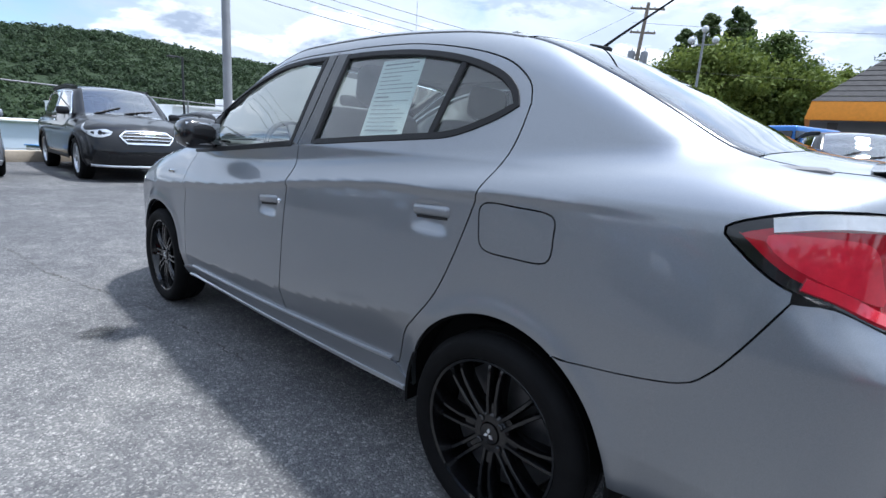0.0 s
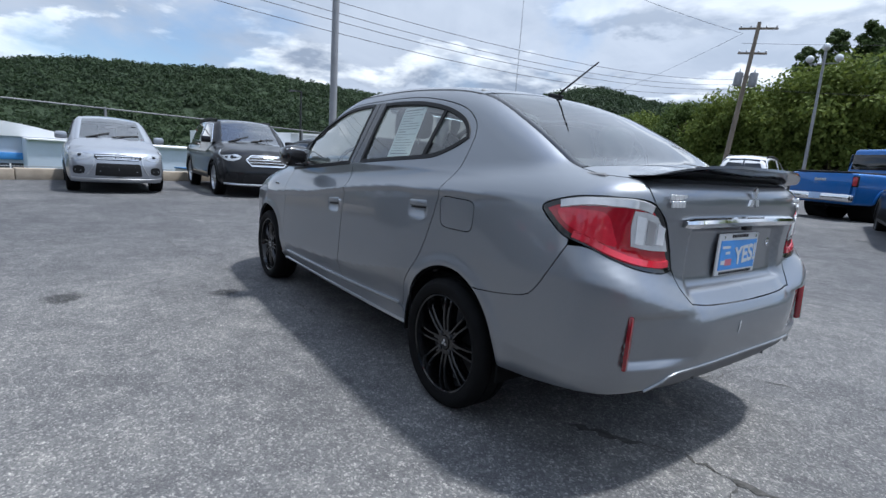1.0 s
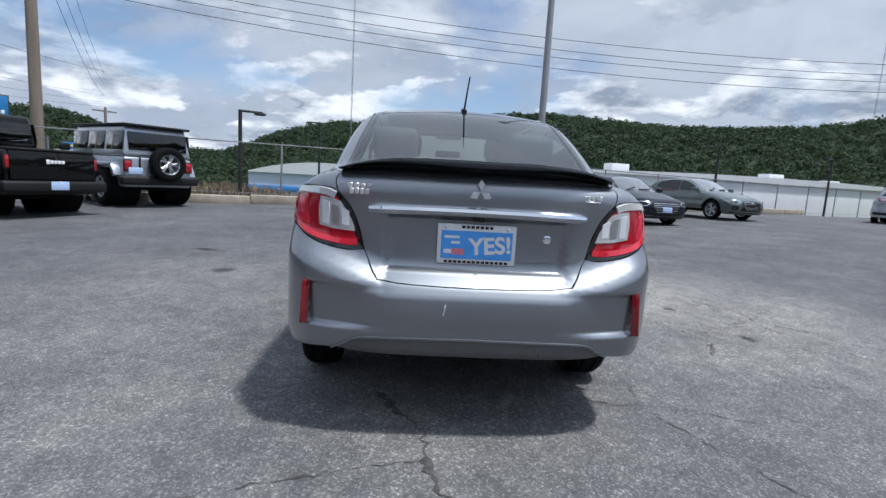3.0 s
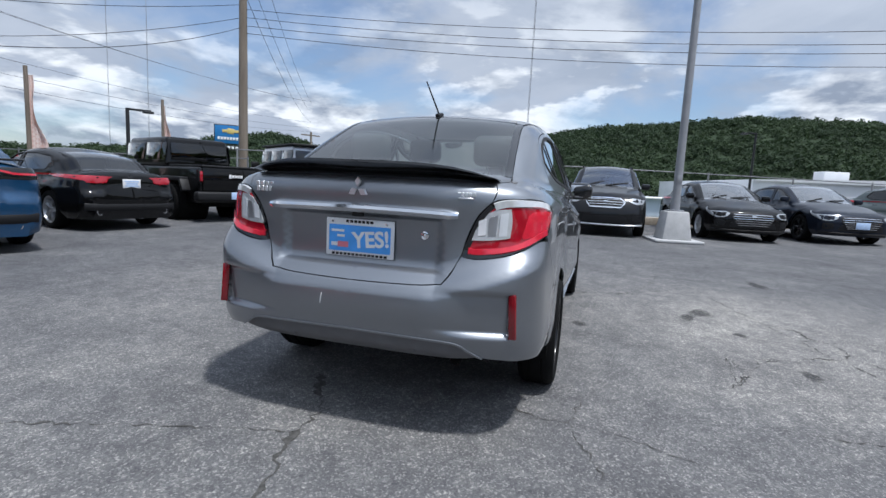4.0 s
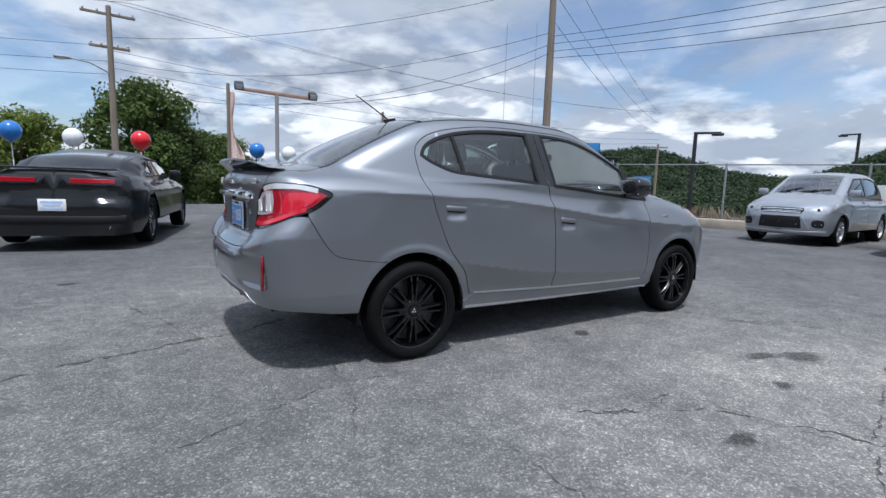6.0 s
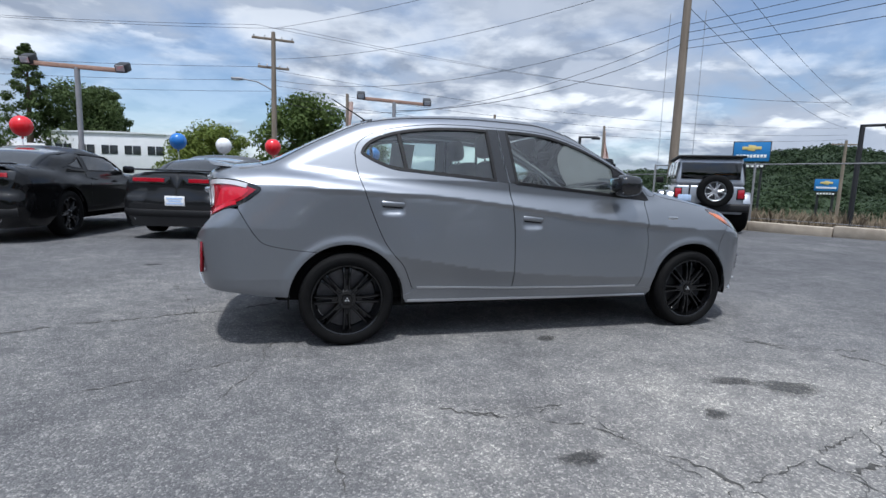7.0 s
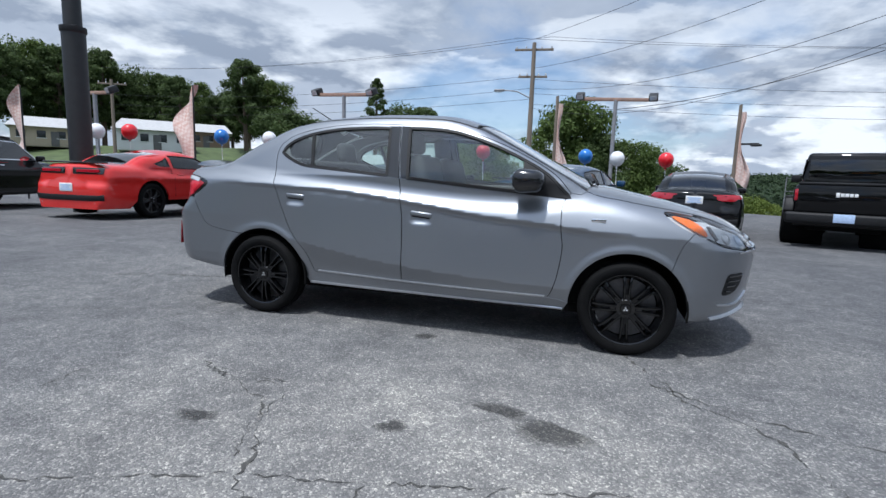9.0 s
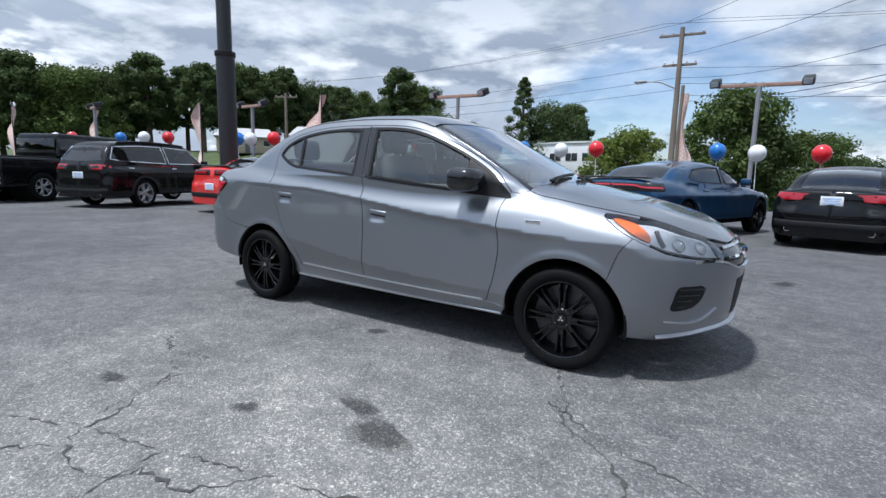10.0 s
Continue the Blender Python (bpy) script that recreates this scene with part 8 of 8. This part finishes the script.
def weeds():
    """Dry brush on the bank beyond the kerb, one mesh of thin stems and leaves."""
    r = np.random.RandomState(21)
    n = 9000
    y = r.uniform(4.3, 9.5, n)
    x = 12.75 - 0.31 * y + r.uniform(0.6, 3.4, n)
    tall = r.uniform(0.12, 0.75, n) ** 1.2 * (0.6 + 0.4 * np.sin(y * 2.1 + x))
    foot = np.stack([x, y, ground_z(x, y)], 1)
    lean = np.stack([r.normal(size=n) * 0.3, r.normal(size=n) * 0.3, np.ones(n)], 1) * tall[:, None]
    ang = r.uniform(0, math.pi, n)
    side = np.stack([np.cos(ang), np.sin(ang), np.zeros(n)], 1) * r.uniform(0.006, 0.022, (n, 1))
    verts = np.stack([foot - side * 0.5, foot + side * 0.5, foot + lean * 0.6 + side, foot + lean, foot + lean * 0.6 - side], 1).reshape(-1, 3)
    faces = (np.arange(n)[:, None] * 5 + np.arange(5)).tolist()
    tagged(raw("weeds", verts.tolist(), faces, DRY_WEED, smooth=False), "dry brown weeds on the bank beyond the kerb", "weeds", kind="stuff")


DRY_WEED = surface("dry_weed", (0.22, 0.175, 0.12), 0.95, vary=0.4, scale=3)
weeds()


def covered_crate(x, y):
    """A low pale crate under a blue sheet, below the kerb."""
    c = base("covered_crate", "low pale crate under a bright blue sheet beyond the kerb", "crate")
    z0 = float(ground_z(x, y))
    h = 0.02 - z0
    box("crate_body", (1.4, 1.7, h), (0, 0, h / 2), PALE_CONCRETE, c, r=0.03)
    box("blue_sheet", (1.5, 1.8, 0.05), (0, 0, h + 0.03), SHEET_BLUE, c, r=0.02, rot=(1.5, 2, 0))
    c.matrix_world = pose(x, y, z0, 0, 0, 6)


SHEET_BLUE = surface("blue_sheet_plastic", (0.06, 0.22, 0.52), 0.45, vary=0.2, scale=4, bump=0.4, bump_scale=9)
covered_crate(20.3, -2.05)


def mast(az, dist, h, tip=True):
    m = base("radio_mast", "slender grey guyed radio mast on the far hill", "mast", "radio masts")
    x, y = dist * math.cos(radians(az)), dist * math.sin(radians(az))
    for k in range(3):
        a = 2 * math.pi * k / 3
        bm = bmesh.new()
        tube(bm, [(0.3 * math.cos(a), 0.3 * math.sin(a), 0), (0.22 * math.cos(a), 0.22 * math.sin(a), h)], 0.06, 5)
        part("leg", bm, GREY_POLE, m)
    for k in range(int(h / 8)):
        bm = bmesh.new()
        rbox(bm, (0.5, 0.5, 0.12), (0, 0, 4 + k * 8))
        part("brace", bm, GREY_POLE, m)
    m.matrix_world = pose(x, y, 10)


mast(7.95, 200, 100), mast(-42.8, 360, 110), mast(47.4, 420, 120), mast(50.6, 420, 120)

# ---- trees and wooded hills ----
def foliage(name, lo, hi, scale=0.35, far=False):
    m, nt, p, L = nodes_of(name)
    geo = nt.nodes.new("ShaderNodeNewGeometry")
    mix = nt.nodes.new("ShaderNodeMix")
    mix.data_type = "RGBA"
    L(put_ramp(nt, geo.outputs["Random Per Island"], [(0.0, lo), (1.0, hi)]), mix.inputs[6])
    L(put_ramp(nt, put_noise(nt, scale, 4, 0.6), [(0.35, tuple(Vector(lo) * 0.8)), (0.7, tuple(Vector(hi) * 1.15))]), mix.inputs[7])
    mix.inputs[0].default_value = 0.45
    tone = mix.outputs[2]
    if far:
        # sprays too far off to be built singly: broken tone and deep relief
        fine = nt.nodes.new("ShaderNodeMix")
        fine.data_type, fine.blend_type = "RGBA", "MULTIPLY"
        fine.inputs[0].default_value = 1.0
        L(tone, fine.inputs[6])
        L(put_ramp(nt, put_noise(nt, 0.9, 6, 0.75), [(0.34, (0.62, 0.64, 0.66)), (0.5, (0.95, 0.95, 0.95)), (0.68, (1.45, 1.42, 1.3))]), fine.inputs[7])
        tone = fine.outputs[2]
        b = nt.nodes.new("ShaderNodeBump")
        b.inputs["Strength"].default_value, b.inputs["Distance"].default_value = 0.7, 1.0
        L(put_noise(nt, 1.1, 5, 0.7), b.inputs["Height"])
        L(b.outputs[0], p.inputs["Normal"])
    L(tone, p.inputs["Base Color"])
    p.inputs["Roughness"].default_value = 0.75
    p.inputs["Specular IOR Level"].default_value = 0.25
    back, both = nt.nodes.new("ShaderNodeBsdfTranslucent"), nt.nodes.new("ShaderNodeMixShader")
    both.inputs[0].default_value = 0.3
    L(tone, back.inputs[0]), L(p.outputs[0], both.inputs[1]), L(back.outputs[0], both.inputs[2])
    L(both.outputs[0], nt.nodes["Material Output"].inputs[0])
    return m


LEAF_DARK = foliage("dark_leaves", (0.036, 0.060, 0.022), (0.100, 0.140, 0.046))
LEAF_MID = foliage("green_leaves", (0.048, 0.082, 0.020), (0.120, 0.165, 0.045))
LEAF_LIGHT = foliage("yellow_green_leaves", (0.075, 0.115, 0.020), (0.20, 0.24, 0.055))
HILL_LEAF = foliage("hill_canopy", (0.026, 0.046, 0.024), (0.056, 0.086, 0.040), 0.02, True)
BARK = surface("bark", (0.10, 0.075, 0.055), 0.95, vary=0.3, scale=6, bump=0.8, bump_scale=20)


def tree(h, spread, seed, leaf, shape="broad", leaves=17000, leaf_size=0.15):
    """A tapered trunk with limbs and a crown of many leaf sprays with gaps."""
    r = np.random.RandomState(seed)
    t = base("tree", "", "tree", "trees beyond the lot")
    bm = bmesh.new()
    bend = r.uniform(-0.04, 0.04, 2) * h
    tube(bm, [(0, 0, -0.3), (bend[0] * 0.3, bend[1] * 0.3, h * 0.3), (bend[0], bend[1], h * 0.62), (bend[0] * 1.2, bend[1] * 1.2, h * 0.92)], [h * 0.028, h * 0.022, h * 0.013, 0.02], 8)
    part("trunk", bm, BARK, t, smooth=60)
    clumps = []
    n = {"broad": 36, "tall": 46}.get(shape, 34)
    for i in range(n):
        u = (i + 0.5) / n
        a = i * 2.4 + r.uniform(-0.4, 0.4)
        if shape == "pine":
            z = h * (0.25 + 0.73 * u)
            rad = spread * (1 - u) ** 0.8 * r.uniform(0.5, 1.0) + 0.15
            size = spread * (0.16 + 0.20 * (1 - u))
        elif shape == "tall":
            z = h * (0.30 + 0.66 * u)
            rad = spread * 1.05 * math.sin(math.pi * (0.18 + 0.72 * u)) * r.uniform(0.25, 1.0)
            size = spread * r.uniform(0.15, 0.32)
        else:
            z = h * (0.24 + 0.70 * u)
            rad = spread * math.sqrt(max(0.05, 1 - (2.0 * u - 0.75) ** 2 / 1.7)) * r.uniform(0.25, 0.95)
            size = spread * r.uniform(0.18, 0.38)
        c = np.array([bend[0] * z / h + rad * math.cos(a), bend[1] * z / h + rad * math.sin(a), z])
        clumps.append((c, size))
        if i % 3 == 0:
            bm = bmesh.new()
            s = Vector((bend[0] * z / h * 0.8, bend[1] * z / h * 0.8, max(h * 0.2, z - rad * 0.7)))
            tube(bm, [s, s.lerp(Vector(c), 0.5) + Vector((0, 0, 0.05 * h * 0.3)), Vector(c)], [h * 0.010, h * 0.007, 0.012], 5)
            part("limb", bm, BARK, t)
    per = leaves // n
    mids, sizes = np.array([c for c, _ in clumps])[:, None], np.array([k for _, k in clumps])[:, None, None]
    d = r.normal(size=(n, per, 3))
    d /= np.linalg.norm(d, axis=2)[:, :, None]
    q = mids + d * sizes * r.uniform(0.20, 1.22, (n, per, 1)) ** 0.8 * np.array([1, 1, 0.72])
    nrm = d * 0.7 + r.normal(size=d.shape) * 0.6 + np.array([0, 0, 0.35])
    nrm /= np.linalg.norm(nrm, axis=2)[:, :, None]
    s1 = np.cross(nrm, r.normal(size=d.shape))
    s1 /= np.linalg.norm(s1, axis=2)[:, :, None] + 1e-9
    s2 = np.cross(nrm, s1)
    k = leaf_size * r.uniform(0.6, 1.35, (n, per, 1))
    verts = np.stack([q - s1 * k, q - s2 * k * 0.55 + nrm * k * 0.1, q + s1 * k, q + s2 * k * 0.55 + nrm * k * 0.1], 2).reshape(-1, 3)
    faces = np.concatenate([np.arange(0, len(verts), 4)[:, None] + np.array([0, 1, 2]), np.arange(0, len(verts), 4)[:, None] + np.array([0, 2, 3])])
    verts, faces = verts.tolist(), faces.tolist()
    raw("crown", verts, faces, leaf, t, smooth=False)
    return t


KINDS = [tree(10, 4.2, 1, LEAF_DARK), tree(9, 3.8, 2, LEAF_MID), tree(11, 3.0, 3, LEAF_DARK, "tall"), tree(12, 2.3, 4, LEAF_DARK, "pine", 8000, 0.135), tree(8, 4.0, 5, LEAF_LIGHT), tree(10, 4.6, 6, LEAF_MID)]
BASE_H = [10, 9, 11, 12, 8, 10]
LABELS = ["broad dark green tree", "rounded mid-green tree", "tall dark tree with a bare trunk", "slim dark pine", "bushy yellow-green tree", "wide mid-green tree"]
used = set()


def plant(k, x, y, h, turn):
    m = pose(x, y, float(ground_z(x, y)) - 0.1, 0, 0, turn) @ Matrix.Scale(h / BASE_H[k], 4)
    if k not in used:
        used.add(k)
        t = KINDS[k]
        t.matrix_world = m
        tagged(t, LABELS[k] + " beyond the lot")
        return
    c = copy_thing(KINDS[k], m)
    c.scale = [h / BASE_H[k]] * 3


def polar(az, d, cx=0.0, cy=-3.5):
    return cx + d * math.cos(radians(az)), cy + d * math.sin(radians(az))


grove = random.Random(8)
# across the street
for k, az, d, h in ((1, 91.0, 45, 10.2), (4, 100.3, 41, 6.4), (5, 85, 46, 7.4), (0, 88.5, 44, 7.4), (0, 82, 50, 7.6), (5, 79, 78, 7.6), (1, 76, 60, 6.8), (4, 73, 62, 6.6), (1, 68, 66, 6.8), (4, 63, 70, 6.6), (0, 58, 74, 7.2),
                     (1, 54, 70, 5), (0, 120, 64, 9.2), (0, 123, 62, 9.8), (5, 117.5, 66, 7.5), (3, 113.5, 98, 18.0), (0, 109.8, 100, 15.0), (2, 108.0, 104, 15.5), (2, 127, 82, 13), (1, 124.5, 86, 11)):
    plant(k, *polar(az, d), h, grove.uniform(0, 360))
for i in range(30):
    az = 126 + 48 * (i + 0.5) / 30
    d = grove.uniform(104, 126)
    plant(grove.choice((2, 2, 2, 0, 5, 3)), *polar(az, d), grove.uniform(13.0, 18.5) * (1.08 if az > 135 else 0.85), grove.uniform(0, 360))
for i in range(8):
    az = 112 + 60 * (i + 0.5) / 8
    plant(grove.choice((1, 4, 5)), *polar(az, grove.uniform(52, 60)), grove.uniform(1.6, 3.2), grove.uniform(0, 360))
# south side
for k, az, d, h in ((4, -64, 46, 8.0), (4, -68, 43, 8.5), (4, -71, 42, 9.0), (4, -74, 41, 9.5), (3, -70.5, 50, 13.0), (3, -72.5, 51, 14.5), (3, -74.5, 50, 14.8), (3, -76.5, 52, 14.2), (0, -74, 54, 11.5), (5, -79, 46, 11.5), (4, -82, 44, 8.5), (4, -86, 46, 8.5), (0, -90, 50, 10), (5, -60, 52, 8.5), (4, -57, 56, 7.5), (1, -54, 60, 8), (0, -95, 50, 10), (4, -101, 48, 9), (5, -108, 48, 9)):
    plant(k, *polar(az, d), h, grove.uniform(0, 360))
for i in range(14):
    az = 180 + 70 * i / 13
    plant(grove.choice((0, 1, 5, 4)), *polar(az, grove.uniform(45, 60)), grove.uniform(7, 11), grove.uniform(0, 360))


def hills():
    elev = spline([-130, -95, -75, -64, -58, -51, -44, -37, -28, -20, -14, -6, 0, 6, 10, 14.7, 18.5, 22, 26, 30, 36, 41, 46, 52, 62, 80, 120],
                  [4.0, 5.0, 6.4, 7.3, 7.6, 8.9, 7.6, 6.9, 7.0, 7.6, 8.0, 7.5, 7.2, 6.2, 5.8, 4.7, 3.1, 2.1, 2.4, 3.4, 4.8, 4.2, 3.0, 2.4, 2.0, 1.6, 1.2])
    r = np.random.RandomState(5)

    def height(az, d):
        top = np.tan(np.radians(elev(az) - 0.75)) * 330
        return -3.5 + (top + 3.0) * step(d, 95, 330)
    azs, ds = np.linspace(-130, 120, 126), np.linspace(90, 420, 24)
    A, D = np.meshgrid(azs, ds, indexing="ij")
    Z = height(A, D)
    verts = np.stack([D * np.cos(np.radians(A)), D * np.sin(np.radians(A)), Z], 2).reshape(-1, 3)
    n = len(ds)
    faces = [(i * n + j, i * n + j + 1, (i + 1) * n + j + 1, (i + 1) * n + j) for i in range(len(azs) - 1) for j in range(n - 1)]
    tagged(raw("hillside", verts, faces, HILL_LEAF), "wooded hillside closing the view beyond the lot", "hill", kind="structure")
    # the canopy: crowns of loose leaf sprays over the slope
    N, per = 8800, 66
    az = r.uniform(-82, 76, N)
    dd = 108 + 237 * r.uniform(0, 1, N) ** 0.85
    keep = (az < 20) | (r.uniform(size=N) > 0.35)
    az, dd = az[keep], dd[keep]
    size = r.uniform(1.4, 3.4, len(az)) * (0.75 + 0.35 * dd / 330)
    ground = height(az, dd)
    mid = np.stack([dd * np.cos(np.radians(az)), dd * np.sin(np.radians(az)), ground + size * 0.1], 1)
    out = r.normal(size=(len(az), per, 3))
    out[:, :, 2] = np.abs(out[:, :, 2]) - 0.25
    out /= np.linalg.norm(out, axis=2)[:, :, None]
    reach = size[:, None] * r.uniform(0.62, 1.12, (len(az), per))
    at = mid[:, None] + out * reach[:, :, None] * np.array([1, 1, 0.95])
    face = out * 0.9 + r.normal(size=out.shape) * 0.45 + np.array([0, 0, 0.3])
    face /= np.linalg.norm(face, axis=2)[:, :, None]
    one = np.cross(face, r.normal(size=out.shape))
    one /= np.linalg.norm(one, axis=2)[:, :, None] + 1e-9
    two = np.cross(face, one)
    span = (size[:, None] * r.uniform(0.12, 0.27, (len(az), per)))[:, :, None]
    V = np.stack([at - one * span, at - two * span * 0.7, at + one * span, at + two * span * 0.7], 2).reshape(-1, 3)
    me = bpy.data.meshes.new("woods")
    me.vertices.add(len(V))
    me.vertices.foreach_set("co", V.astype(np.float32).ravel())
    me.loops.add(len(V))
    me.loops.foreach_set("vertex_index", np.arange(len(V), dtype=np.int32))
    me.polygons.add(len(V) // 4)
    me.polygons.foreach_set("loop_start", np.arange(0, len(V), 4, dtype=np.int32))
    me.update(calc_edges=True)
    me.materials.append(HILL_LEAF)
    tagged(new("woods", me), "dense dark green woods covering the far hills", "woods", kind="stuff")


hills()
